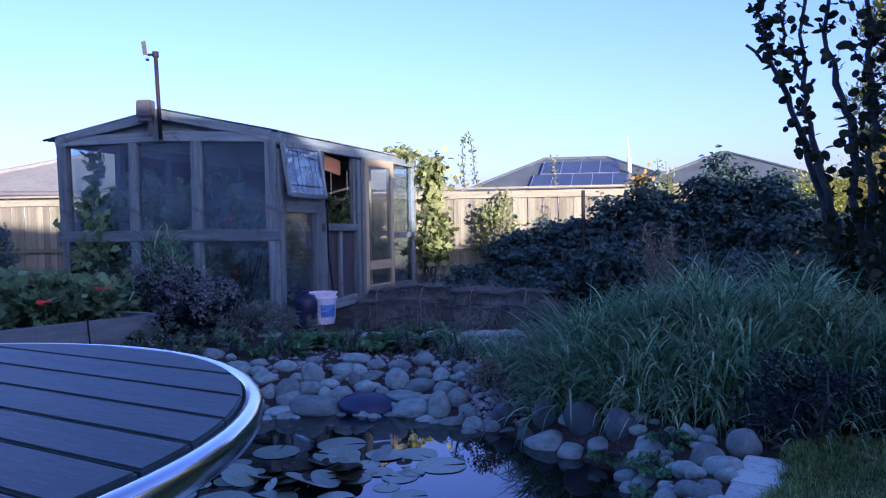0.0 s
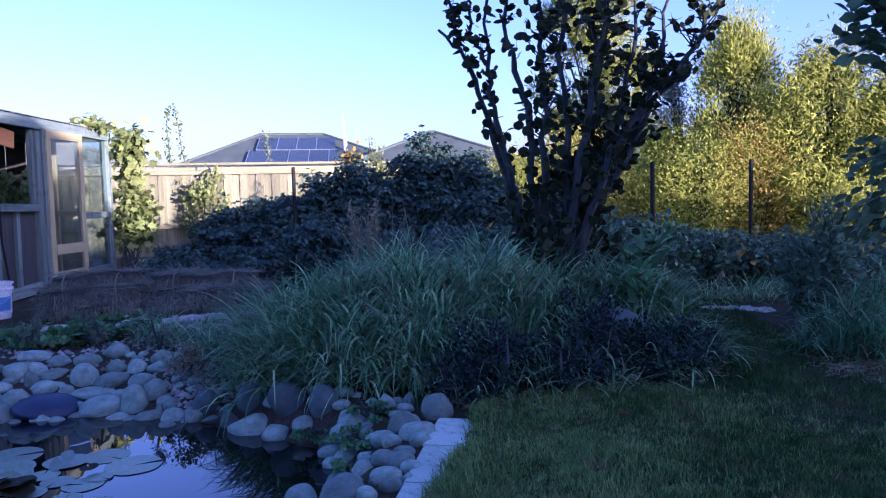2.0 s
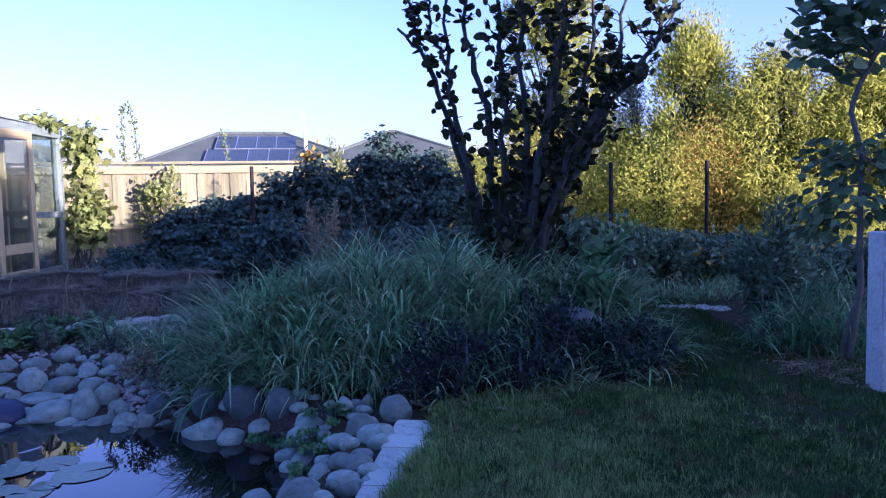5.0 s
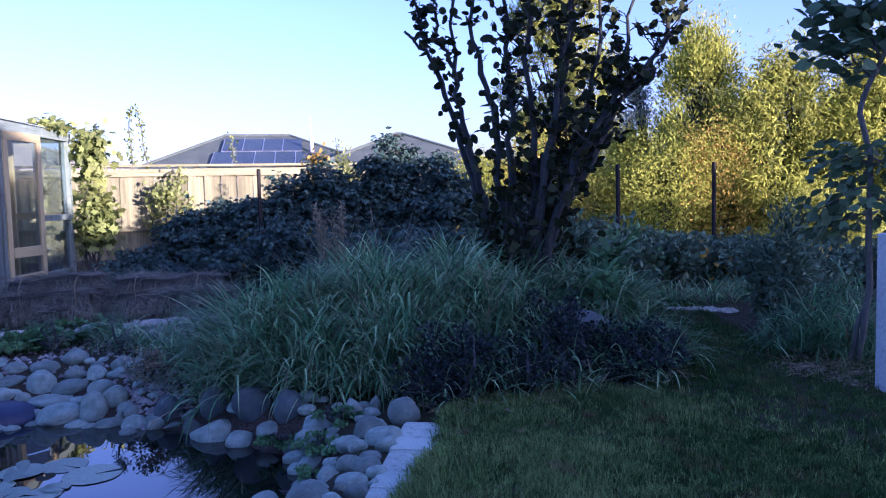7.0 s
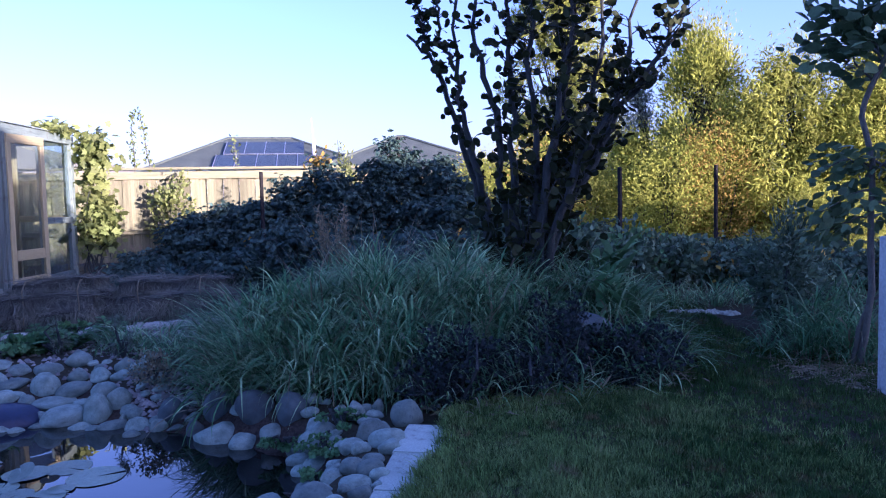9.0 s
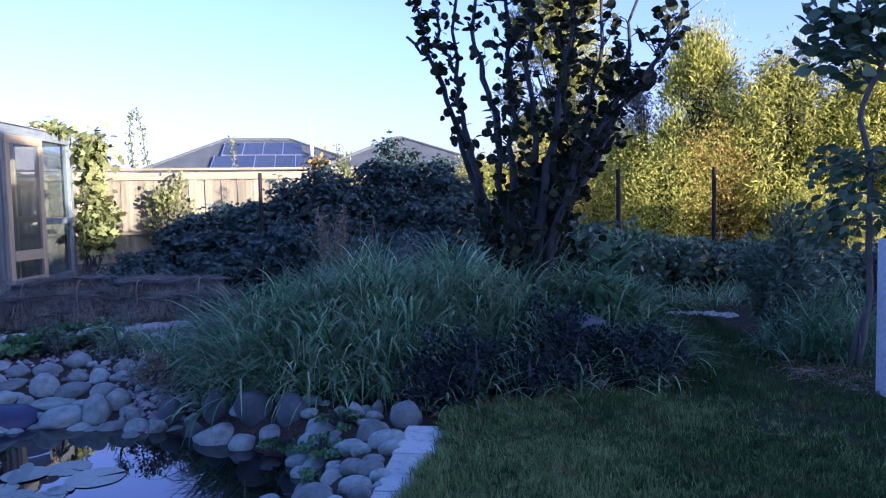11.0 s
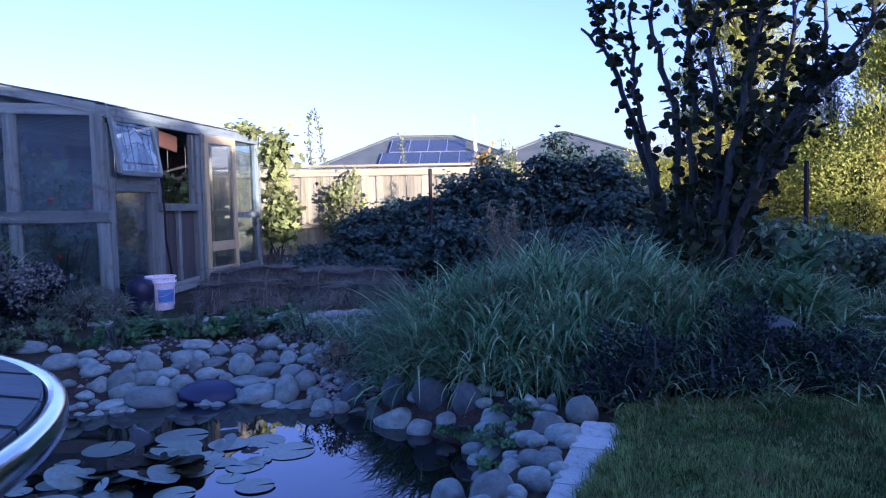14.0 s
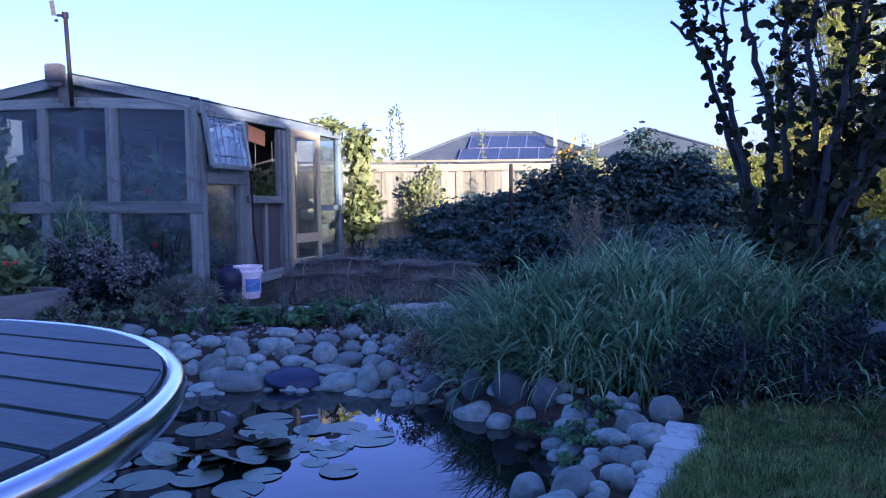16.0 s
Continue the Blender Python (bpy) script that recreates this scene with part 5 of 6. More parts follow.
for i, (x, y, a, h, n) in enumerate(((1.3, 4.95, 0.22, 0.2, 420), (1.1, 5.35, 0.17, 0.12, 240), (1.0, 5.8, 0.17, 0.1, 200), (1.45, 4.55, 0.2, 0.15, 320), (0.75, 6.1, 0.18, 0.1, 240), (1.95, 4.05, 0.22, 0.2, 360))):
    grass_clump((x, y), (a, a, h), n, "short arching grass tuft among pond stones", 130 + i, 0.7, "tufts at the pond edge")
for i, (x, y, n, h) in enumerate(((2.42, 5.75, 110, 1.15), (2.6, 5.7, 80, 1.1), (3.3, 3.95, 70, 0.5), (2.75, 3.85, 60, 0.42), (2.2, 3.85, 60, 0.4))):
    clump("dry_stalk_tuft", (x, y), (0.18, 0.14), n, h, 0.008, DRY, "dry brown flower stalks in the long grass", "dry stalks", 140 + i, 0.5, "dry stalks", 0.5)
def plume(at, h, seed):
    """A tall dead flower stalk with a ragged brown head."""
    gen = np.random.default_rng(seed)
    t = thing("dead_flower_stalk", (*at, 0), "tall dead brown flower stalk above the long grass", "dry stalk", "dead flower stalks")
    bm = bmesh.new()
    foot = np.array([*at, -0.02])
    tip = foot + (0.05 * gen.normal(), 0.05 * gen.normal(), h)
    p, r = stem_line([foot, (foot + tip) / 2, tip], 0.006, 0.003, gen, 0.008, 9)
    tube(p, r, 5, bm)
    part("stem", bm, DRY, t)
    n = 110
    u = gen.uniform(5.2, 8, n)
    spots = np.array([np.interp(u, range(9), p[:, k]) for k in range(3)]).T + 0.018 * gen.normal(size=(n, 3))
    tagged(part("flower_head", leaves("flower_head", spots, gen.normal(size=(n, 3)) + (0, 0, 0.9), gen.uniform(0.02, 0.05, n), NARROW * (1.6, 1, 1), DRY, 1.0, gen), DRY, t), kind="stuff")


for i in range(7):
    plume((2.36 + 0.035 * (i - 3) + 0.02 * (i % 2), 5.82 + 0.05 * (i % 3)), 1.10 - 0.05 * (i * 3 % 5), 790 + i)
gen0 = random.Random(15)
for i in range(15):
    x = 2.02 + 0.105 * i + gen0.uniform(-0.05, 0.05)
    y, r = 3.76 - 0.2 * (x - 2.1) + gen0.uniform(-0.1, 0.26), gen0.uniform(0.15, 0.26)
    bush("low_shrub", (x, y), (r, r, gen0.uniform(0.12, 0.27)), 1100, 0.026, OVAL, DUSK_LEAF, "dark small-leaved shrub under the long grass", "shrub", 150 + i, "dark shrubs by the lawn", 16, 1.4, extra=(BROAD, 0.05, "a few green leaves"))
for i in range(14):
    x = 2.0 + 0.125 * i + gen0.uniform(-0.05, 0.05)
    grass_clump((x, 3.6 - 0.2 * (x - 2.1) + gen0.uniform(-0.1, 0.3)), (0.16, 0.14, gen0.uniform(0.12, 0.22)), 30, "thin grass growing through the dark shrubs", 180 + i, 0.75, "grass among the shrubs")

# lawn
def build_lawn():
    """Turf: many small tufts of blades, long and short in patches."""
    gen = np.random.default_rng(21)
    m = 34000
    p = np.c_[gen.uniform(1.2, 6.8, m), gen.uniform(1.3, 6.0, m)]
    p[:9000] = np.c_[gen.uniform(1.0, 3.2, 9000), gen.uniform(1.6, 3.7, 9000)]
    d = np.array([-0.569, -0.823])
    side = (p - (1.79, 3.385)) @ np.array([-d[1], d[0]])
    edge = 3.68 - 0.2 * (p[:, 0] - 2.1) + 0.06 * np.sin(7 * p[:, 0])
    path = (p[:, 0] > 3.55 + 0.35 * (p[:, 1] - 3.0)) & (p[:, 0] < 4.35 + 0.55 * (p[:, 1] - 2.9))
    kerbside = 0.2 - 0.07 * np.clip(3.4 - p[:, 1], 0, 1.6) + 0.02 * np.sin(9 * p[:, 1])
    ok = (side > kerbside) & ((p[:, 1] < edge) | path) & (p[:, 0] < 5.0 + 0.5 * np.maximum(0, p[:, 1] - 2.7))
    p = p[ok]
    long = np.array([noise.noise((x * 2.2, y * 2.2, 3)) + 0.6 * noise.noise((x * 7, y * 7, 8)) for x, y in p])
    each = 13
    m = len(p)
    lean0 = 0.35 * gen.normal(size=(m, 2))
    lean0 += np.outer(0.9 * np.clip((0.3 - side[ok]) / 0.12, 0, 1), (d[1], -d[0]))
    q = np.repeat(p, each, 0) + 0.018 * gen.normal(size=(m * each, 2))
    lean = np.repeat(lean0, each, 0) + 0.6 * gen.normal(size=(m * each, 2))
    ln = np.repeat(np.clip(0.042 + 0.03 * long, 0.028, 0.075) * gen.uniform(0.6, 1.3, m), each) * gen.uniform(0.5, 1.3, m * each)
    roots = np.c_[q, np.repeat([ground_height(*v) for v in p] + 0.03 * (side[ok] < 0.26), each) - 0.005]
    # Share of pale blades, highest beside the kerb and falling to the right.
    worn = 0.95 - 0.42 * (p[:, 0] - 1.7) - 0.12 * (3.4 - p[:, 1]) + 0.5 * np.array([noise.noise((x * 1.7, y * 1.7, 31)) for x, y in p])
    pale = np.repeat(gen.random(m) < np.clip(worn, 0.05, 0.85), each)
    for pick, mat, lb in ((~pale, LAWN, "short green lawn with mottled turf"), (pale, LAWN_PALE, "paler yellow-green patches of the lawn by the kerb")):
        tagged(part("lawn", blades("lawn", roots[pick], lean[pick], ln[pick], 0.0052, mat, 1.1, 2, gen), mat), lb, "lawn", kind="stuff")


build_lawn()


# low plants on the far bank and round the path
gen0 = random.Random(31)
for i in range(10):
    x, y = -0.75 + i * 0.13 + gen0.uniform(-0.08, 0.08), 6.45 + gen0.uniform(-0.3, 0.45) - 0.1 * (i % 2)
    bush("ground_cover", (x, y), (0.16, 0.14, 0.045 + 0.04 * gen0.random()), 180, 0.048, LOBED, BROAD, "low leafy green plant behind the pond stones", "ground cover", 200 + i, "low plants behind the stones", 4)
for i in range(12):
    x, y = gen0.uniform(-0.9, 1.7), gen0.uniform(6.1, 7.0)
    clump("grass_tuft", (x, y), (0.14, 0.1), 110, 0.12 + 0.1 * gen0.random(), 0.005, REED, "thin grass tuft by the gravel path", "grass tuft", 220 + i, 0.7, "tufts by the path")
for i, (x, y, h) in enumerate(((-0.62, 6.0, 0.3), (0.72, 5.75, 0.34), (-0.1, 6.2, 0.3), (0.35, 6.15, 0.28), (-0.45, 6.5, 0.3))):
    bush("feathery_plant", (x, y), (0.07, 0.07, h / 2), 380, 0.035, NARROW, SAGE, "feathery grey-green plant growing among the stones", "plant", 240 + i, "feathery plants", 6, 1.2)
for i, (x, y, r) in enumerate(((1.34, 3.88, 0.13), (1.42, 3.5, 0.15), (1.3, 3.3, 0.1), (1.55, 3.62, 0.12), (1.2, 3.2, 0.08))):
    bush("creeping_plant", (x, y), (r, r, 0.04), 420, 0.019, ROUND, BROAD, "small-leaved creeping plant among wet stones", "creeping plant", 250 + i, "creepers among the stones", 5, 0.6)
bush("thyme_mat", (0.85, 5.15), (0.2, 0.22, 0.1), 1300, 0.02, OVAL, DRY, "brown-green creeping thyme over the stones", "creeping plant", 259, "", 8, extra=(SAGE, 0.5, "grey-green sprigs"))


for i in range(8):
    x, y = -0.8 + 0.22 * i + gen0.uniform(-0.08, 0.08), 6.4 + gen0.uniform(-0.15, 0.3)
    gen = np.random.default_rng(270 + i)
    t = thing("fern", (x, y, ground_height(x, y)), "low green plant with arching divided fronds behind the stones", "fern", "ferns behind the stones")
    n = 13
    way, ln = gen.uniform(0, 6.283, n), gen.uniform(0.12, 0.25, n)
    start, bend = gen.uniform(0.4, 1.1, n), gen.uniform(0.5, 1.1, n)
    spots, ways, sizes = [], [], []
    for k in range(n):
        p = np.array([x, y, ground_height(x, y)])
        for s in range(12):
            a = start[k] + bend[k] * (s / 12) ** 1.4
            d = np.array([math.sin(a) * math.cos(way[k]), math.sin(a) * math.sin(way[k]), math.cos(a)])
            p = p + d * ln[k] / 12
            side = np.array([-math.sin(way[k]), math.cos(way[k]), 0])
            for q in (-1, 1):
                spots.append(p)
                ways.append(q * side + 0.5 * d)
                sizes.append(0.075 * math.sin(0.5 + 2.4 * s / 12) * gen.uniform(0.7, 1.2))
    part("frond_mass", leaves("frond_mass", np.array(spots), np.array(ways), sizes, OVAL * (0.7, 1, 1), BROAD, 0.3, gen), BROAD, t)
for i, (x, y) in enumerate(((-1.6, 6.35), (-1.95, 6.7), (-1.3, 6.65), (-1.75, 6.95), (-1.1, 6.3), (-1.45, 6.05))):
    bush("low_plant", (x, y), (0.15, 0.14, 0.08), 380, 0.035, OVAL, YOUNG_LEAF, "low dark plant by the raised bed wall", "plant", 285 + i, "low plants by the bed", 6, 1.2, extra=(MAUVE, 0.06, "faded flower heads"))


def gravel(boxes, n, seed, mat=PEBBLE, label="loose grey gravel lying by the path"):
    gen = np.random.default_rng(seed)
    shape = np.array([(1, 0, 0), (0.3, 0.95, 0), (-0.8, 0.6, 0), (-0.8, -0.6, 0), (0.3, -0.95, 0), (0.1, 0.1, 0.75), (-0.2, -0.15, 0.7)])
    tri = ((0, 1, 5), (1, 2, 5), (2, 6, 5), (2, 3, 6), (3, 4, 6), (4, 5, 6), (4, 0, 5))
    verts, faces = [], []
    for a, b, c, d in boxes:
        for _ in range(n):
            x, y = gen.uniform(a, c), gen.uniform(b, d)
            r, q = gen.uniform(0.012, 0.035), gen.uniform(0, 6.28)
            rot = np.array([[math.cos(q), math.sin(q), 0], [-math.sin(q), math.cos(q), 0], [0, 0, 1]])
            o = len(verts)
            verts += list((shape * (r, r * gen.uniform(0.6, 1), r)) @ rot + (x, y, ground_height(x, y) - 0.002))
            faces += [tuple(o + k for k in f) for f in tri]
    tagged(part("gravel", raw("gravel", verts, faces, mat, True), mat), label, "gravel", kind="stuff")


gravel(((-0.8, 5.5, 0.5, 6.9), (0.4, 5.3, 1.4, 6.9), (-0.9, 6.7, 1.8, 7.5), (0.7, 4.7, 1.2, 5.4)), 450, 263)
gravel(((5.16, 4.98, 5.3, 5.06), (5.28, 4.89, 5.44, 4.98), (5.4, 4.79, 5.56, 4.9), (5.5, 4.7, 5.66, 4.81)), 90, 264, PALE_PEBBLE, "pale cream gravel at the end of the lawn path")


# berry hedge on posts
def cane_bush(at, r, h, seed, canes, label, mat=HEDGE):
    """A berry bush: arching canes with drooping leaves in threes, open towards the top."""
    gen = np.random.default_rng(seed)
    t = thing("berry_bush", (*at, 0), label, "bush", "berry hedge")
    bm = bmesh.new()
    spots, ways = [], []
    for k in range(canes):
        a, q = gen.uniform(0, 6.283), math.sqrt(gen.random())
        foot = np.array([at[0] + 0.3 * r * q * math.cos(a), at[1] + 0.3 * r * q * math.sin(a), -0.02])
        top = h * gen.uniform(0.55, 1.12) * (1.08 - 0.3 * q)
        tip = foot + np.array([r * q * math.cos(a), 0.8 * r * q * math.sin(a), 0])
        u = np.linspace(0, 1, 9)[:, None]
        line = foot + (tip - foot) * u ** 1.5 + np.array([0, 0, 1.0]) * top * np.sin(u * 1.75) / 0.984 + np.r_[0.0, 0.02, 0.03, 0.04, 0.04, 0.04, 0.03, 0.03, 0.02][:, None] * gen.normal(size=(9, 3))
        tube(line, np.linspace(0.008, 0.003, 9), 4, bm)
        for _ in range(int(34 + 32 * h)):
            w = gen.uniform(0.8, 8)
            p = line[int(w)] + (line[min(8, int(w) + 1)] - line[int(w)]) * (w % 1)
            d = unit(np.r_[gen.normal(size=2), -0.25 + 0.35 * gen.normal()])
            p = p + d * gen.uniform(0.03, 0.16)
            for s in (-0.8, 0.0, 0.8):
                side = np.array([-d[1], d[0], 0]) * s
                spots.append(p)
                ways.append(d + side + (0, 0, -0.3))
    part("stem", bm, BARK, t)
    n = len(spots)
    part("foliage", leaves("foliage", np.array(spots), np.array(ways), gen.uniform(0.04, 0.085, n), NARROW * (3.6, 1, 1.5), mat, 0.8, gen), mat, t)
    k = max(4, n // 120)
    part("foliage", leaves("foliage", np.array(spots)[-k:] + 0.05 * gen.normal(size=(k, 3)), gen.normal(size=(k, 3)), gen.uniform(0.05, 0.09, k), OVAL, AUTUMN, 0.9, gen), AUTUMN, t, "a few orange autumn leaves")


HEDGE_ROW = ((1.4, 10.5, 0.4, 0.45), (1.72, 10.4, 0.4, 0.55), (2.05, 10.35, 0.34, 0.95), (2.36, 10.25, 0.36, 1.08), (2.72, 10.1, 0.36, 1.12), (3.15, 10.0, 0.42, 1.3), (3.6, 9.8, 0.42, 1.5), (4.05, 9.6, 0.42, 1.3), (4.5, 9.4, 0.36, 1.8), (5.05, 9.05, 0.5, 1.5), (5.8, 8.6, 0.6, 1.05), (6.45, 8.2, 0.6, 0.85), (7.1, 7.9, 0.6, 0.6), (7.8, 7.7, 0.6, 0.5), (8.6, 7.4, 0.6, 0.45))
for i, (x, y, r, h) in enumerate(HEDGE_ROW):
    cane_bush((x, y), r, h, 296 + i, int(44 * h) + 14, "dense dark berry bush trained along posts", HEDGE if x < 5.4 else SAGE_DARK)
for i in range(12):
    cane_bush((1.75 + 0.6 * i, 9.6 - 0.41 * i), 0.55, (0.45, 0.72, 0.92)[min(i, 2)] - 0.035 * i, 320 + i, 30, "low dark green growth in front of the berry hedge", HEDGE if i < 5 else SAGE_DARK)
for x, y, h in ((2.74, 9.55, 1.5), (4.55, 9.35, 1.95), (5.97, 6.6, 1.42), (7.75, 6.85, 1.46)):
    s = thing("garden_post", (x, y, 0), "thin black metal garden post", "post", "hedge posts")
    part("post", block(0.042, 0.042, h, 0.008, 1, (0, 0, h / 2)), BLACK_STEEL, s, m=basis(s))

# dark shrubs and broad-leaved plants right of the grass
for i, (x, y, h, n) in enumerate(((3.9, 5.2, 0.8, 900), (4.4, 5.6, 0.75, 900), (5.0, 5.9, 0.75, 900), (5.6, 6.1, 0.75, 900), (6.3, 6.2, 0.66, 800), (6.9, 6.3, 0.56, 700), (7.6, 6.2, 0.5, 600))):
    bush("leafy_shrub", (x, y), (0.42, 0.34, h / 2), int(n * 1.4), 0.075, OVAL, SAGE_DARK, "dark green leafy shrub behind the lawn path", "shrub", 340 + i, "dark leafy shrubs", 12, 1.5, extra=(BROAD, 0.12, "fresher green leaves"))
for i, (x, y, h) in enumerate(((3.62, 4.12, 0.66), (3.82, 4.3, 0.68), (3.5, 3.9, 0.5), (4.05, 4.5, 0.6), (3.75, 3.95, 0.45))):
    gen = np.random.default_rng(348 + i)
    t = thing("comfrey", (x, y, 0), "plant with long arching broad leaves at the end of the grass", "plant", "broad-leaved plants")
    n = 46
    way, z = gen.uniform(0, 6.283, n), gen.uniform(0.02, h, n)
    root = np.c_[x + 0.06 * gen.normal(size=n), y + 0.06 * gen.normal(size=n), z]
    part("foliage", arcs("foliage", root, way, gen.uniform(0.2, 0.42, n), gen.uniform(0.035, 0.08, n), gen.uniform(0.4, 1.1, n), gen.uniform(0.6, 1.6, n), BROAD), BROAD, t)
    bm = bmesh.new()
    for k in range(4):
        tube([(x, y, -0.02), (*(root[k][:2]), h)], [0.012, 0.006], 6, bm)
    part("stem", bm, BROAD, t)
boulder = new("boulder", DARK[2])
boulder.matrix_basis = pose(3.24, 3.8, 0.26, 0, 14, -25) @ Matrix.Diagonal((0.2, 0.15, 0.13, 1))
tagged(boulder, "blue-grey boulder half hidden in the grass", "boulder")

# shrubs right of the lawn path
bush("sage_bush", (5.39, 4.09), (0.26, 0.26, 0.46), 2400, 0.075, NARROW * (1.6, 1, 1), SAGE_DARK, "grey-green narrow-leaved bush beside the lawn path", "bush", 360, "", 14, 1.0)
bush("sage_bush", (5.9, 4.15), (0.36, 0.36, 0.28), 1600, 0.075, NARROW * (1.6, 1, 1), SAGE_DARK, "grey-green narrow-leaved bush beside the lawn path", "bush", 361, "", 14, 1.0)
for i, (x, y, a, h, n) in enumerate(((4.80, 3.41, 0.32, 0.32, 560), (5.03, 3.16, 0.26, 0.26, 420), (5.45, 3.55, 0.34, 0.38, 480))):
    grass_clump((x, y), (a, 0.85 * a, h), n, "arching sedge clump at the foot of a young tree", 370 + i, 0.8, "sedges by the tree", 0.08)


for i, (x, y) in enumerate(((5.0, 5.35), (5.4, 5.25), (5.8, 5.1), (6.2, 5.05), (4.3, 5.3), (4.1, 4.6), (4.7, 5.3))):
    grass_clump((x, y), (0.25, 0.2, 0.16), 260, "low green grass at the end of the lawn path", 376 + i, 0.7, "grass by the path end")

# dry litter under the shrubs and sedges
def litter(name, boxes, n, seed, label):
    gen = np.random.default_rng(seed)
    p = np.concatenate([np.c_[gen.uniform(a, c, n), gen.uniform(b, d, n)] for a, b, c, d in boxes])
    p = np.c_[p, [ground_height(*q) + 0.004 + 0.02 * gen.random() for q in p]]
    w = gen.normal(size=(len(p), 3)) * (1, 1, 0.15)
    tagged(part(name, leaves(name, p, w, gen.uniform(0.04, 0.15, len(p)), NARROW * (0.5, 1, 1), DRY, 0.5, gen), DRY), label, "dry litter", kind="stuff")


litter("dry_grass_litter", ((2.0, 3.3, 3.7, 3.75), (4.35, 2.75, 5.2, 3.5), (4.2, 2.6, 5.0, 3.2)), 900, 385, "dry brown grass litter under the sedges and shrubs")


# ---- trees ----
def round_leaf_tree():
    gen = np.random.default_rng(41)
    base = np.array([3.46, 4.75, 0.0])
    t = thing("quince_tree", tuple(base), "many-stemmed young tree with dark round leaves", "tree")
    sparse = (((3.34, 5.2, 1.01), (3.22, 5.28, 1.49), (3.13, 5.34, 1.93), (3.05, 5.4, 2.2), (2.87, 5.52, 2.4)),
              ((2.99, 5.44, 2.27), (2.98, 5.45, 2.46), (2.93, 5.48, 2.64)),
              ((3.33, 5.08, 1.01), (3.24, 5.15, 1.4), (3.16, 5.2, 1.79), (3.14, 5.22, 2.13), (3.15, 5.21, 2.85)),
              ((3.13, 5.22, 2.09), (3.02, 5.29, 2.35), (3.05, 5.28, 2.77)),
              ((3.36, 4.94, 1.13), (3.33, 4.96, 1.73), (3.25, 5.02, 2.02), (3.21, 5.04, 2.32), (3.22, 5.04, 2.81)),
              ((3.37, 4.81, 0.96), (3.38, 4.81, 1.46), (3.37, 4.81, 2.0), (3.36, 4.82, 2.33), (3.34, 4.83, 2.77)))
    dense = (((3.43, 4.65, 0.88), (3.46, 4.63, 1.49), (3.42, 4.66, 2.02), (3.45, 4.64, 2.33), (3.39, 4.68, 2.81)),
             ((3.59, 4.72, 0.79), (3.73, 4.63, 1.29), (3.87, 4.53, 1.78), (3.94, 4.48, 2.18), (3.98, 4.45, 2.82)),
             ((3.47, 4.5, 0.8), (3.77, 4.29, 1.47), (3.97, 4.16, 1.86), (4.15, 4.03, 2.15), (4.26, 3.95, 2.45)),
             ((3.38, 4.5, 0.89), (3.45, 4.45, 1.48), (3.52, 4.41, 1.87), (3.59, 4.36, 2.21), (3.56, 4.38, 2.75)),
             ((3.72, 4.76, 0.95), (4.03, 4.54, 1.62), (4.14, 4.47, 2.03), (4.26, 4.38, 2.76)),
             ((3.43, 4.41, 0.89), (3.63, 4.27, 1.43), (3.82, 4.14, 1.77), (3.99, 4.02, 1.95)),
             ((3.55, 4.7, 0.9), (3.62, 4.62, 1.5), (3.72, 4.55, 2.1), (3.76, 4.5, 2.85)))
    bm = bmesh.new()
    spots, ways, sizes = [], [], []
    for i, line in enumerate(sparse + dense):
        thick = i >= len(sparse) - 1
        foot = [] if line[0][2] > 1.2 else [base + np.r_[(np.array(line[0][:2]) - base[:2]) * 0.5, -0.03]]
        p, r = stem_line(foot + list(line), 0.036 if foot else 0.016, 0.010, gen, 0.016, 18)
        tube(p, r * gen.uniform(0.85, 1.2, 18), 7, bm)
        for k in range(66 if thick else 34):
            j = 5 + int(12.99 * gen.random()) if foot else gen.integers(1, 18)
            s = p[j] + (p[j - 1] - p[j]) * gen.random()
            w = unit(np.r_[gen.normal(size=2), 0.3 + 0.6 * gen.random()])
            ln = gen.uniform(0.06, 0.28) if thick else gen.uniform(0.03, 0.09)
            e = s + w * ln
            tube([s, (s + e) / 2 + 0.01 * gen.normal(size=3), e], [0.006, 0.004, 0.002], 4, bm)
            for q in range(gen.integers(2, 5) if thick else gen.integers(1, 3)):
                spots.append(s + (e - s) * gen.uniform(0.3, 1.05))
                ways.append(w + 0.9 * gen.normal(size=3))
                sizes.append(gen.uniform(0.035, 0.09) if thick else gen.uniform(0.035, 0.085))
    for k in range(32):
        a = base + np.r_[gen.normal(size=2) * (0.12, 0.14), -0.02]
        e = a + np.r_[gen.normal(size=2) * 0.22, gen.uniform(0.7, 1.6)]
        p, r = stem_line([a, (a + e) / 2 + np.r_[gen.normal(size=2) * 0.04, 0], e], 0.009, 0.003, gen, 0.015, 8)
        tube(p, r, 5, bm)
        for j in range(26):
            spots.append(p[gen.integers(3, 8)] + 0.03 * gen.normal(size=3))
            ways.append(gen.normal(size=3) + (0, 0, 0.2))
            sizes.append(gen.uniform(0.04, 0.09))
    part("trunk", bm, BARK, t, "dark forked stems", smooth=True)
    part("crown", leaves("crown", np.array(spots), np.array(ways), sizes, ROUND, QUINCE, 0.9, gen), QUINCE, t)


round_leaf_tree()


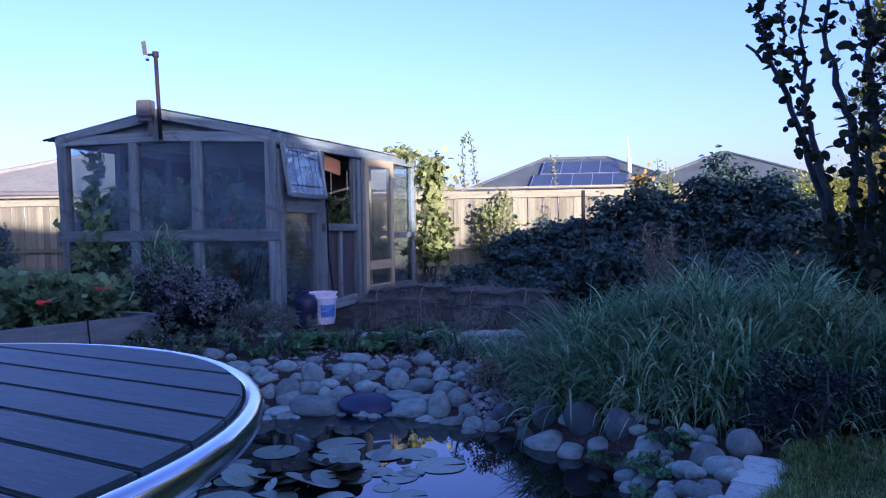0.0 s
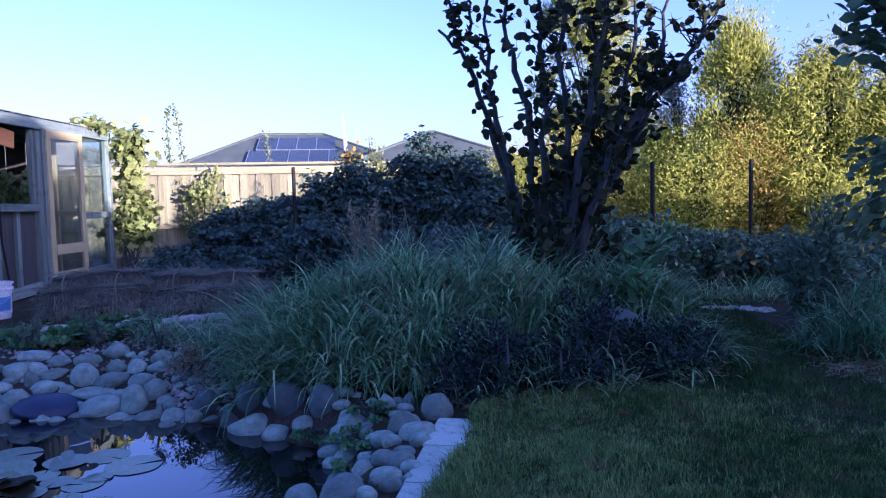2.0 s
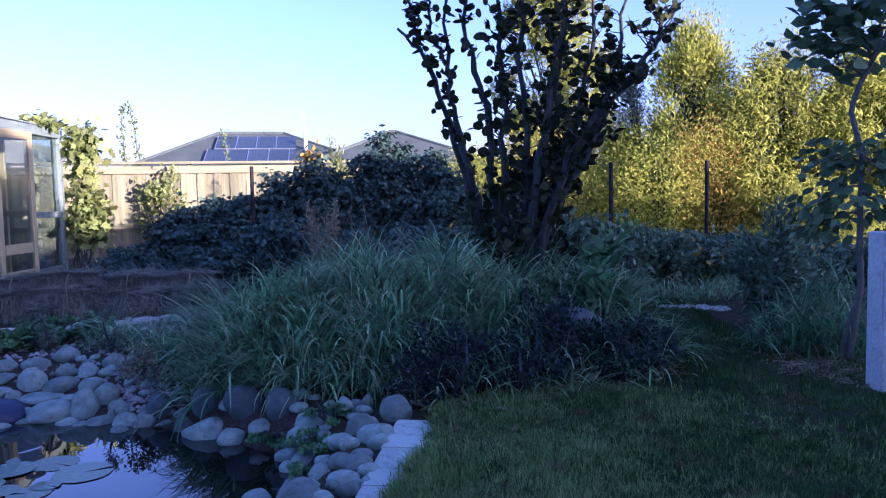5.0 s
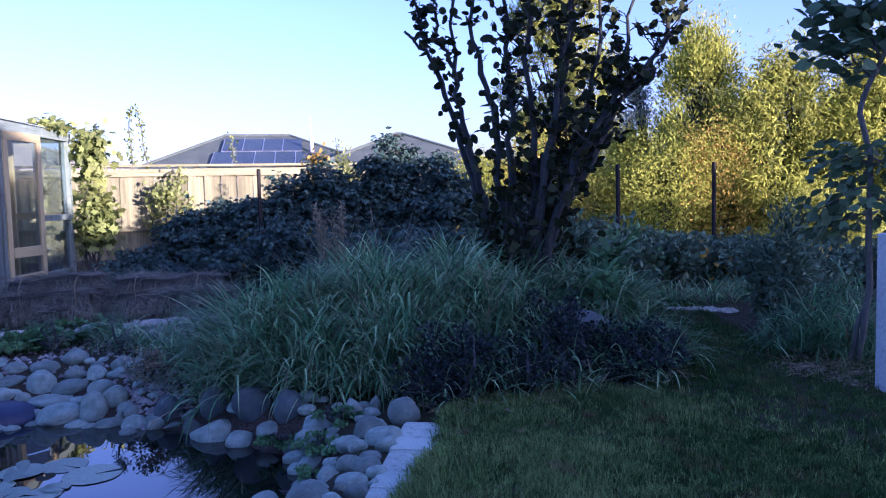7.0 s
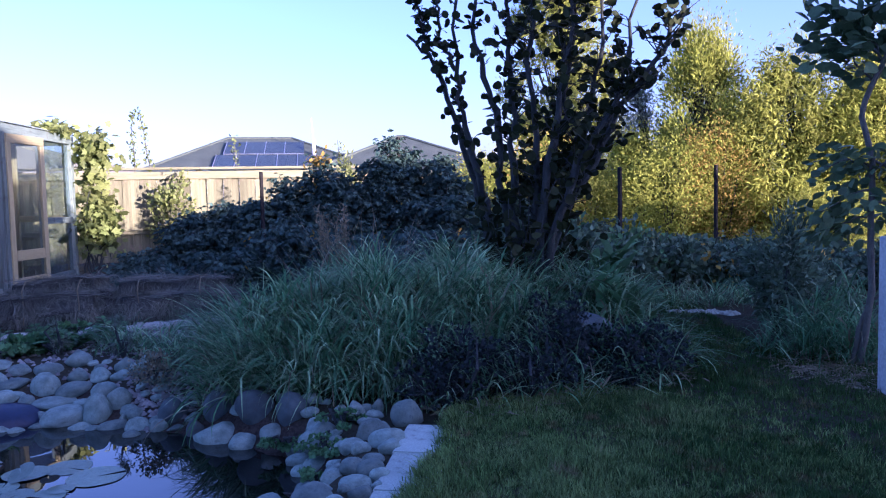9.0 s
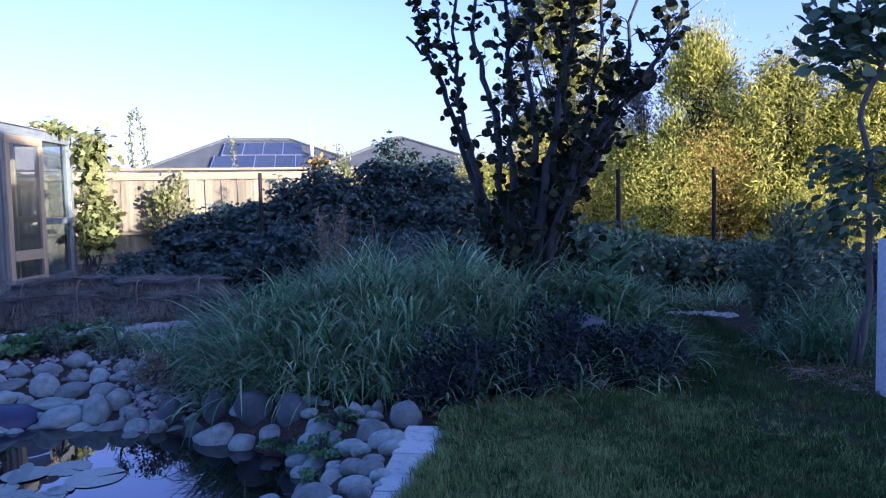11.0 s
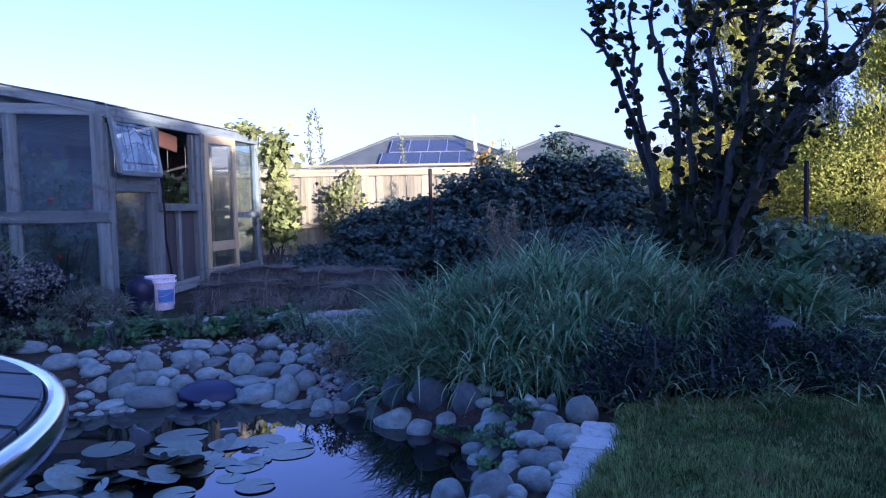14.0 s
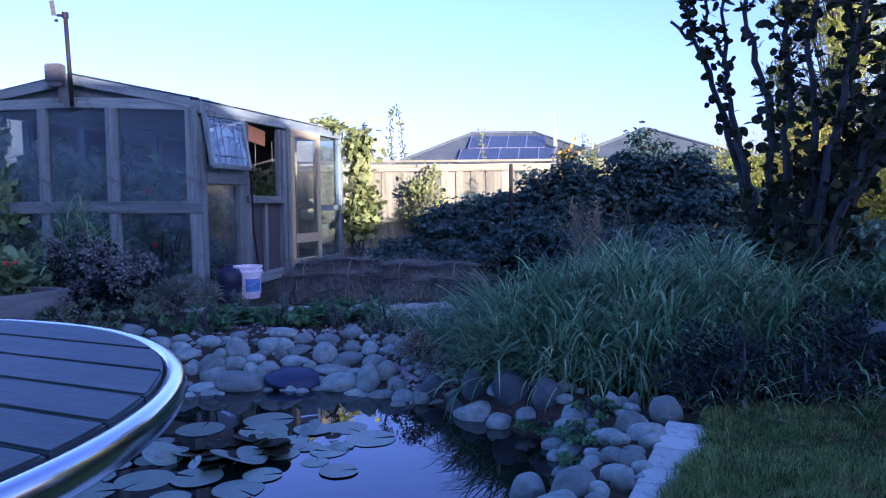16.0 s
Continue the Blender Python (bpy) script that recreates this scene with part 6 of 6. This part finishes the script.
def young_tree():
    gen = np.random.default_rng(43)
    t = thing("young_tree", (4.72, 3.0, 0), "young tree with a bent pale trunk and large oval leaves", "tree")
    bm = bmesh.new()
    p, r = stem_line([(4.75, 3.01, -0.02), (4.77, 2.98, 0.27), (4.79, 2.96, 0.49), (4.78, 2.97, 0.8), (4.78, 2.96, 1.11), (4.78, 2.97, 1.34), (4.75, 3.02, 1.56), (4.76, 3.0, 1.68), (4.82, 2.9, 1.93), (4.87, 2.83, 2.11), (4.9, 2.8, 2.6)], 0.022, 0.014, gen, 0.003, 26)
    tube(p, r, 8, bm)
    p2, r2 = stem_line([(4.73, 3.05, -0.02), (4.76, 3.01, 0.27), (4.78, 2.97, 0.41)], 0.02, 0.012, gen, 0.003, 8)
    tube(p2, r2, 7, bm)
    spots, ways = [], []
    upper = (((4.79, 2.96, 1.76), (4.71, 3.08, 1.95), (4.61, 3.23, 2.02)), ((4.81, 2.92, 1.89), (4.73, 3.05, 2.15), (4.62, 3.21, 2.24)), ((4.82, 2.9, 1.93), (4.84, 2.88, 2.19), (4.77, 2.98, 2.37)),
             ((4.87, 2.83, 2.11), (4.9, 2.8, 2.4), (4.7, 3.0, 2.6)), ((4.82, 2.9, 1.93), (4.95, 2.75, 2.05), (5.1, 2.65, 2.1)), ((4.81, 2.92, 1.85), (4.78, 2.99, 2.05), (4.72, 3.1, 2.1)))
    lower = (((4.78, 2.97, 1.25), (4.72, 3.07, 1.31), (4.64, 3.19, 1.26)), ((4.78, 2.96, 1.11), (4.71, 3.08, 1.08), (4.63, 3.2, 0.98)), ((4.78, 2.97, 1.22), (4.84, 2.88, 1.32), (4.89, 2.79, 1.34)),
             ((4.78, 2.97, 0.94), (4.72, 3.06, 0.92), (4.66, 3.16, 0.87)), ((4.78, 2.96, 1.04), (4.85, 2.86, 1.01), (4.9, 2.79, 0.9)), ((4.78, 2.97, 1.3), (4.9, 2.85, 1.2), (5.0, 2.75, 1.15)))
    for line, n in [(b, 72) for b in upper] + [(b, 66) for b in lower]:
        q, rr = stem_line(line, 0.009, 0.003, gen, 0.01, 7)
        tube(q, rr, 5, bm)
        for _ in range(n):
            k = gen.integers(1, 7)
            spots.append(q[k] + 0.06 * gen.normal(size=3))
            ways.append(unit(q[-1] - q[0]) + np.r_[gen.normal(size=2) * 0.8, -0.35 + 0.35 * gen.normal()])
    part("trunk", bm, PALE_BARK, t, smooth=True)
    part("crown", leaves("crown", np.array(spots), np.array(ways), np.where(np.array(spots)[:, 2] < 1.5, 0.75, 1.0) * gen.uniform(0.07, 0.145, len(spots)), OVAL, YOUNG_LEAF, 0.9, gen), YOUNG_LEAF, t)


young_tree()
wp = thing("white_post", (4.32, 2.50, 0), "white painted post standing on the lawn", "post")
part("post", block(0.16, 0.16, 0.86, 0.006, 2, (0, 0, 0.43)), POST_PAINT, wp, m=basis(wp) @ pose(0, 0, 0, 0, 0, -30))


def big_tree(at, height, width, n, size, shape, mats, label, seed, hang=0.0, low=0.15, clumps=60, lean=0.0, name="tree"):
    """A tree with a tapered trunk, limbs to clumps of leaves, and an uneven outline with gaps."""
    gen = np.random.default_rng(seed)
    t = thing(name, (*at, 0), label, "tree")
    c0 = np.array([*at, 0.0])
    bm = bmesh.new()
    p, r = stem_line([c0, c0 + (0.1, 0, height * 0.45), c0 + (lean, 0, height * 0.95)], 0.03 * height, 0.012, gen, 0.05, 10)
    tube(p, r, 8, bm)
    cz = np.sort(gen.uniform(low, 1.0, clumps))
    spots, ways, which, faces_to = [], [], [], []
    for k, z in enumerate(cz):
        wz = width * (0.35 + 0.75 * math.sin(math.pi * min(1, max(0.08, z)) ** 0.8)) * (1.0 if z < 0.75 else 1.6 * (1.05 - z) + 0.5)
        a, rr = gen.uniform(0, 6.283), wz * math.sqrt(gen.uniform(0.15, 1.0))
        c = c0 + np.array([rr * math.cos(a) + lean * z, rr * math.sin(a), z * height])
        s = p[min(9, int(z * 0.7 * 9))]
        tube([s, (s + c) / 2 + (0, 0, 0.12), c], [0.02, 0.012, 0.004], 5, bm)
        m = n // clumps
        spread = 0.115 * width * gen.uniform(0.6, 1.4)
        q = gen.normal(size=(m, 3)) * (spread, spread, spread * (1.25 if not hang else 1.6))
        spots.append(c + q)
        faces_to.append(1.2 * unit(q) + (0.25, -0.6, 0.5))
        ways.append(unit(q) * (1 - hang) + np.array([0, 0, 0.55 - 1.9 * hang]) + 0.5 * gen.normal(size=(m, 3)))
        which.append(np.full(m, gen.random() < 0.5))
    spots, ways, which, faces_to = np.concatenate(spots), np.concatenate(ways), np.concatenate(which), np.concatenate(faces_to)
    ok = spots[:, 2] > 0.05
    spots, ways, which, faces_to = spots[ok], ways[ok], which[ok], faces_to[ok]
    part("trunk", bm, BARK, t, smooth=True)
    for w, mat in ((True, mats[0]), (False, mats[-1])):
        if (which == w).any():
            k = int((which == w).sum())
            part("crown", leaves("crown", spots[which == w], ways[which == w], size * gen.uniform(0.6, 1.3, k), shape, mat, 0.5, gen, faces_to[which == w]), mat, t)
    return t


big_tree((9.95, 9.1), 3.6, 0.95, 46000, 0.066, NARROW * (1.7, 1, 1), (GOLD, OLIVE), "tall sunlit yellow-green tree beyond the hedge", 51, hang=-0.5, clumps=130)
big_tree((10.5, 7.85), 3.0, 1.15, 27000, 0.105, NARROW * (1.1, 1, 1.5), (GOLD, OLIVE), "sunlit bamboo-like plant with long arching leaves", 52, hang=0.45, clumps=90)
big_tree((11.5, 7.0), 3.0, 1.1, 20000, 0.12, NARROW * (1.1, 1, 1.5), (GOLD, GOLD), "sunlit bamboo-like plant with long arching leaves", 58, hang=0.45, clumps=80)
big_tree((9.44, 10.01), 2.9, 0.6, 7000, 0.08, NARROW * (1.3, 1, 1), (SAGE, SAGE), "feathery grey-green tree behind the round-leaved tree", 59, clumps=90)
big_tree((9.0, 9.7), 1.95, 0.75, 14000, 0.05, OVAL, (OLIVE, GOLD), "lower sunlit olive tree beyond the hedge", 53, clumps=70)
big_tree((9.75, 12.7), 6.4, 1.0, 28000, 0.12, NARROW * (1.5, 1, 1), (OLIVE, OLIVE), "tall feathery tree far behind the garden", 54, clumps=110)
big_tree((13.8, 8.0), 3.1, 1.7, 16000, 0.12, NARROW, (GOLD, OLIVE), "sunlit leafy tree along the garden edge", 55, hang=0.6, clumps=80)
big_tree((12.4, 6.0), 2.7, 1.5, 16000, 0.06, OVAL, (OLIVE, GOLD), "rounded sunlit olive-green tree", 56, clumps=70)
big_tree((13.6, 11.6), 3.2, 1.8, 12000, 0.08, OVAL, (OLIVE, SAGE), "large olive-green tree in the distance", 57, clumps=70)
for i, (x, y, r, h, mats, n) in enumerate(((7.6, 10.2, 0.7, 2.0, AUTUMN, 1700), (8.6, 8.6, 0.7, 1.8, GOLD, 2400), (9.3, 8.2, 0.65, 2.0, AUTUMN, 1700), (6.9, 10.9, 0.7, 1.8, GOLD, 2200), (10.3, 7.4, 0.8, 1.9, GOLD, 2600), (11.2, 6.7, 0.8, 1.7, OLIVE, 2600), (8.0, 9.6, 0.6, 1.6, OLIVE, 2000), (9.6, 6.6, 0.8, 1.1, OLIVE, 2200), (8.4, 11.6, 0.7, 2.2, OLIVE, 2200))):
    bush("garden_shrub", (x, y), (r, r, h / 2), int(n * 3.6), 0.044, NARROW * (3.0, 1, 1), mats, "sunlit shrub turning orange in autumn" if mats is AUTUMN else "sunlit yellow-green shrub beyond the hedge", "shrub", 400 + i, "sunlit shrubs", 12, 0.9, 0.7, extra=(GOLD, 1.1 if mats is AUTUMN else 0.5, "yellow-green leaves"), light=(0.25, -0.6, 0.5))
bush("pale_shrub", (2.44, 14.75), (0.62, 0.35, 0.8), 800, 0.09, OVAL, VINE, "sparse sunlit light-green shrub against the fence", "shrub", 420, "", 16, 0.9, 0.35)
bush("pale_shrub", (3.05, 14.3), (0.5, 0.35, 0.42), 800, 0.09, OVAL, VINE, "low sunlit light-green shrub beside the fence", "shrub", 423, "", 14, 0.9, 0.4)
bush("gold_conifer", (4.64, 11.57), (0.42, 0.35, 0.87), 2200, 0.09, NARROW * (1.5, 1, 1), VINE, "bright yellow-green conifer tip behind the hedge", "shrub", 421, "", 10, 1.0)
bush("dark_shrub", (-6.75, 14.2), (0.42, 0.4, 0.62), 1500, 0.07, OVAL, HEDGE, "dark shrub in front of the fence", "shrub", 422, "", 10)


# young whips beyond the fence
def whip(at, h, seed, n=60):
    gen = np.random.default_rng(seed)
    t = thing("sapling", (*at, 0), "thin young sapling showing above the fence", "sapling", "saplings beyond the fence")
    bm = bmesh.new()
    c = np.array([*at, 0.0])
    p, r = stem_line([c, c + (0.05, 0, h / 2), c + (0.15 * gen.normal(), 0, h)], 0.025, 0.006, gen, 0.02, 8)
    tube(p, r, 6, bm)
    part("trunk", bm, PALE_BARK, t)
    z = gen.uniform(0.55, 1.0, n)
    pos = np.array([np.interp(z * 7, range(8), p[:, k]) for k in range(3)]).T + 0.045 * gen.normal(size=(n, 3))
    part("crown", leaves("crown", pos, gen.normal(size=(n, 3)) + (0, 0, 0.4), gen.uniform(0.05, 0.09, n), OVAL, VINE, 1.0, gen), VINE, t)


for i, (x, y, h, n) in enumerate(((2.05, 17.5, 3.15, 120), (2.42, 17.4, 3.1, 120), (1.45, 17.6, 2.4, 30), (4.1, 17.0, 2.6, 70), (6.4, 16.6, 2.5, 60))):
    whip((x, y), h, 500 + i, n)


# vine on the greenhouse end
def vine():
    gen = np.random.default_rng(61)
    base = on_side(LEN + 0.1, 0, 0.15)
    v = thing("climbing_vine", tuple(base), "climbing vine with yellow-green leaves over the greenhouse end", "vine")
    bm = bmesh.new()
    spots = []
    for k in range(13):
        a = np.array(on_side(LEN + gen.uniform(0.05, 0.2), 0, gen.uniform(0.1, 0.35)))
        top = np.array(on_side(LEN + gen.uniform(0.0, 0.35), gen.uniform(0.9, 2.2), gen.uniform(0.1, 0.38)))
        p, r = stem_line([a, (a + top) / 2 + np.r_[gen.normal(size=2) * 0.12, 0], top], 0.012, 0.004, gen, 0.05, 9)
        tube(p, r, 5, bm)
        for _ in range(36):
            spots.append(p[gen.integers(3, 9)] + gen.normal(size=3) * (0.09, 0.09, 0.09))
    for z0, out, n in ((1.2, 0.42, 60), (0.95, 0.5, 70), (0.7, 0.4, 60), (1.55, 0.3, 60)):
        for _ in range(n):
            spots.append(np.array(on_side(LEN + 0.15 + 0.1 * gen.normal(), z0 + 0.1 * gen.normal(), out + 0.09 * gen.normal())))
    for _ in range(360):
        spots.append(np.array(on_side(LEN + gen.normal() * 0.12 + 0.15, 1.95 + 0.15 * gen.normal(), 0.26 + 0.13 * gen.normal())))
    for _ in range(150):
        spots.append(np.array(on_side(LEN - gen.uniform(0, 1.0), 2.24 + 0.05 * gen.normal(), 0.0 + 0.1 * gen.normal())))
    part("stem", bm, BARK, v)
    n = len(spots)
    part("foliage", leaves("foliage", np.array(spots), gen.normal(size=(n, 3)) + (0, 0, -0.5), gen.uniform(0.08, 0.16, n), LOBED, VINE, 0.9, gen), VINE, v)


vine()


# tomato plants and shelves inside the greenhouse
for i, (s, w, h) in enumerate(((0.5, 0.6, 1.7), (0.5, 1.3, 1.5), (0.6, 2.1, 1.6), (1.6, 1.0, 1.6), (1.7, 2.0, 1.7), (3.0, 1.6, 1.6), (3.9, 1.0, 1.7), (4.2, 1.9, 1.6), (1.0, 2.25, 1.75), (0.45, 1.75, 1.3), (2.3, 2.2, 1.8), (0.35, 2.38, 1.7), (0.85, 2.42, 1.55))):
    q = CORNER + SIDE * s + GABLE * w
    bush("tomato_plant", (q.x, q.y), (0.38, 0.38, h / 2), 2000 if i > 7 else 1050, 0.11, LOBED, TOMATO_LEAF, "tomato plant growing inside the greenhouse", "tomato plant", 440 + i, "greenhouse plants", 8)
    if i in (0, 2):
        for k in range(5):
            g2 = random.Random(i * 9 + k)
            bmf = bmesh.new()
            bmesh.ops.create_icosphere(bmf, subdivisions=2, radius=0.028)
            f = part("tomato", bmf, RED, bpy.data.objects["tomato_plant" if i == 0 else "tomato_plant.002"], "ripe orange-red tomato", pose(q.x + g2.uniform(-0.25, 0.25), q.y - 0.28, g2.uniform(0.5, 1.3)), smooth=True)


# ---- raised bed ----
def raised_bed():
    b = thing("raised_bed", (-2.2, 7.0, 0), "raised garden bed with a grey timber sleeper wall", "garden bed")
    a, e, k = (-3.9, 5.3), (-1.95, 7.32), (-3.4, 8.2)
    beam("sleeper", (*a, 0.15), (*e, 0.15), 0.07, 0.30, CONCRETE, b)
    beam("sleeper", (*e, 0.15), (*k, 0.15), 0.07, 0.30, CONCRETE, b)
    bm = bmesh.new()
    bm.faces.new([bm.verts.new((x, y, 0.25)) for x, y in (a, (-1.99, 7.36), k, (-6, 7.5), (-6, 5.2))])
    ext = bmesh.ops.extrude_face_region(bm, geom=bm.faces[:])
    bmesh.ops.translate(bm, verts=[g for g in ext["geom"] if isinstance(g, bmesh.types.BMVert)], vec=(0, 0, -0.24))
    bmesh.ops.recalc_face_normals(bm, faces=bm.faces[:])
    part("soil", bm, SOIL, b, "dark bed soil")
    p = Vector((-2.42, 6.80, 0))
    part("drip_line", tube([p + Vector((0, 0.1, 0.30)), p + Vector((0.04, -0.02, 0.315)), p + Vector((0.05, -0.03, 0.2)), p + Vector((0.07, -0.03, 0.02))], 0.008, 6), BLACK_STEEL, b, "thin black irrigation tube")


raised_bed()


def bed_plant(at, radii, n, size, shape, mat, label, category, seed, group="", z0=0.25, extra=None, name="plant"):
    gen = np.random.default_rng(seed)
    t = thing(name, (*at, z0), label, category, group)
    c = np.array([*at, z0 + radii[2] * 0.9])
    pos, out = in_blob(n, c, radii, gen, 0.45)
    pos[:, 2] = np.maximum(pos[:, 2], z0 + 0.01)
    bm = bmesh.new()
    for k in range(8):
        tube([(*at, z0 - 0.02), (np.array([*at, z0]) + pos[k]) / 2 + (0, 0, 0.03), pos[k]], [0.008, 0.006, 0.003], 5, bm)
    part("stem", bm, BARK, t)
    part("foliage", leaves("foliage", pos, out + (0, 0, 0.4) + 0.6 * gen.normal(size=(n, 3)), size * gen.uniform(0.6, 1.25, n), shape, mat, 0.7, gen), mat, t)
    return t, pos, gen


for i, (x, y, h) in enumerate(((-3.98, 6.0, 0.28), (-3.6, 6.35, 0.3), (-3.2, 6.6, 0.3), (-2.85, 6.95, 0.32), (-3.3, 6.9, 0.4), (-2.5, 7.2, 0.32), (-3.8, 6.6, 0.42), (-2.9, 7.3, 0.42), (-4.3, 6.3, 0.4), (-2.55, 7.5, 0.40), (-3.5, 7.5, 0.45), (-4.4, 7.0, 0.45))):
    bed_plant((x, y), (0.34, 0.32, h * 0.6), 800, 0.085, ROUND if i % 3 else LOBED, BED_LEAF, "leafy green nasturtium in the raised bed", "plant", 700 + i, "plants in the raised bed", name="nasturtium")
for i, (x, y, z) in enumerate(((-2.66, 6.62, 0.48), (-2.31, 6.98, 0.55))):
    f = thing("nasturtium_flower", (x, y, 0.25), "open orange-red nasturtium flower", "flower", "red flowers")
    part("stem", tube([(x, y, 0.24), (x + 0.01, y, 0.35), (x, y, z)], 0.004, 5), BED_LEAF, f)
    for k in range(5):
        a = 6.283 * k / 5
        part("petal", leaves("petal", [(x, y, z)], [(math.cos(a), math.sin(a) - 0.5, 0.35)], [0.075], ROUND, RED, 0.3, np.random.default_rng(k)), RED, f)
grass_clump((-2.12, 8.2), (0.34, 0.2, 0.98), 1000, "spiky pale green grass tuft in front of the greenhouse", 720, 1.15, "")
for i, (x, y, h) in enumerate(((-1.8, 7.6, 0.36), (-1.5, 7.2, 0.27), (-2.05, 7.9, 0.4), (-1.45, 7.6, 0.32), (-1.65, 7.35, 0.31))):
    t, pos, gen = bed_plant((x, y), (0.3, 0.28, h), 1500, 0.045, OVAL, DUSK_LEAF, "bushy plant with dried mauve flower heads", "plant", 730 + i, "sedums by the greenhouse", 0.0, name="sedum")
    top = pos[np.argsort(-(pos[:, 2] - 0.6 * pos[:, 1]))][:200][::9]
    heads = np.concatenate([q + (0.0, -0.04, 0.03) + 0.026 * gen.normal(size=(18, 3)) for q in top])
    tagged(part("flower_head_mass", leaves("flower_head_mass", heads, gen.normal(size=(len(heads), 3)) + (0, 0, 1), np.full(len(heads), 0.026), ROUND, MAUVE, 1.0, gen), MAUVE, t, "dried mauve flower heads"), kind="stuff")
for i, (x, y, h) in enumerate(((-1.2, 7.5, 0.36), (-1.05, 7.2, 0.3), (-1.3, 7.0, 0.22), (-0.95, 7.75, 0.34))):
    bush("lavender", (x, y), (0.2, 0.18, h / 2), 1000, 0.07, NARROW * (0.8, 1, 1), SAGE, "wispy grey-green lavender at the greenhouse corner", "lavender", 750 + i, "wispy plants", 10, 1.3)
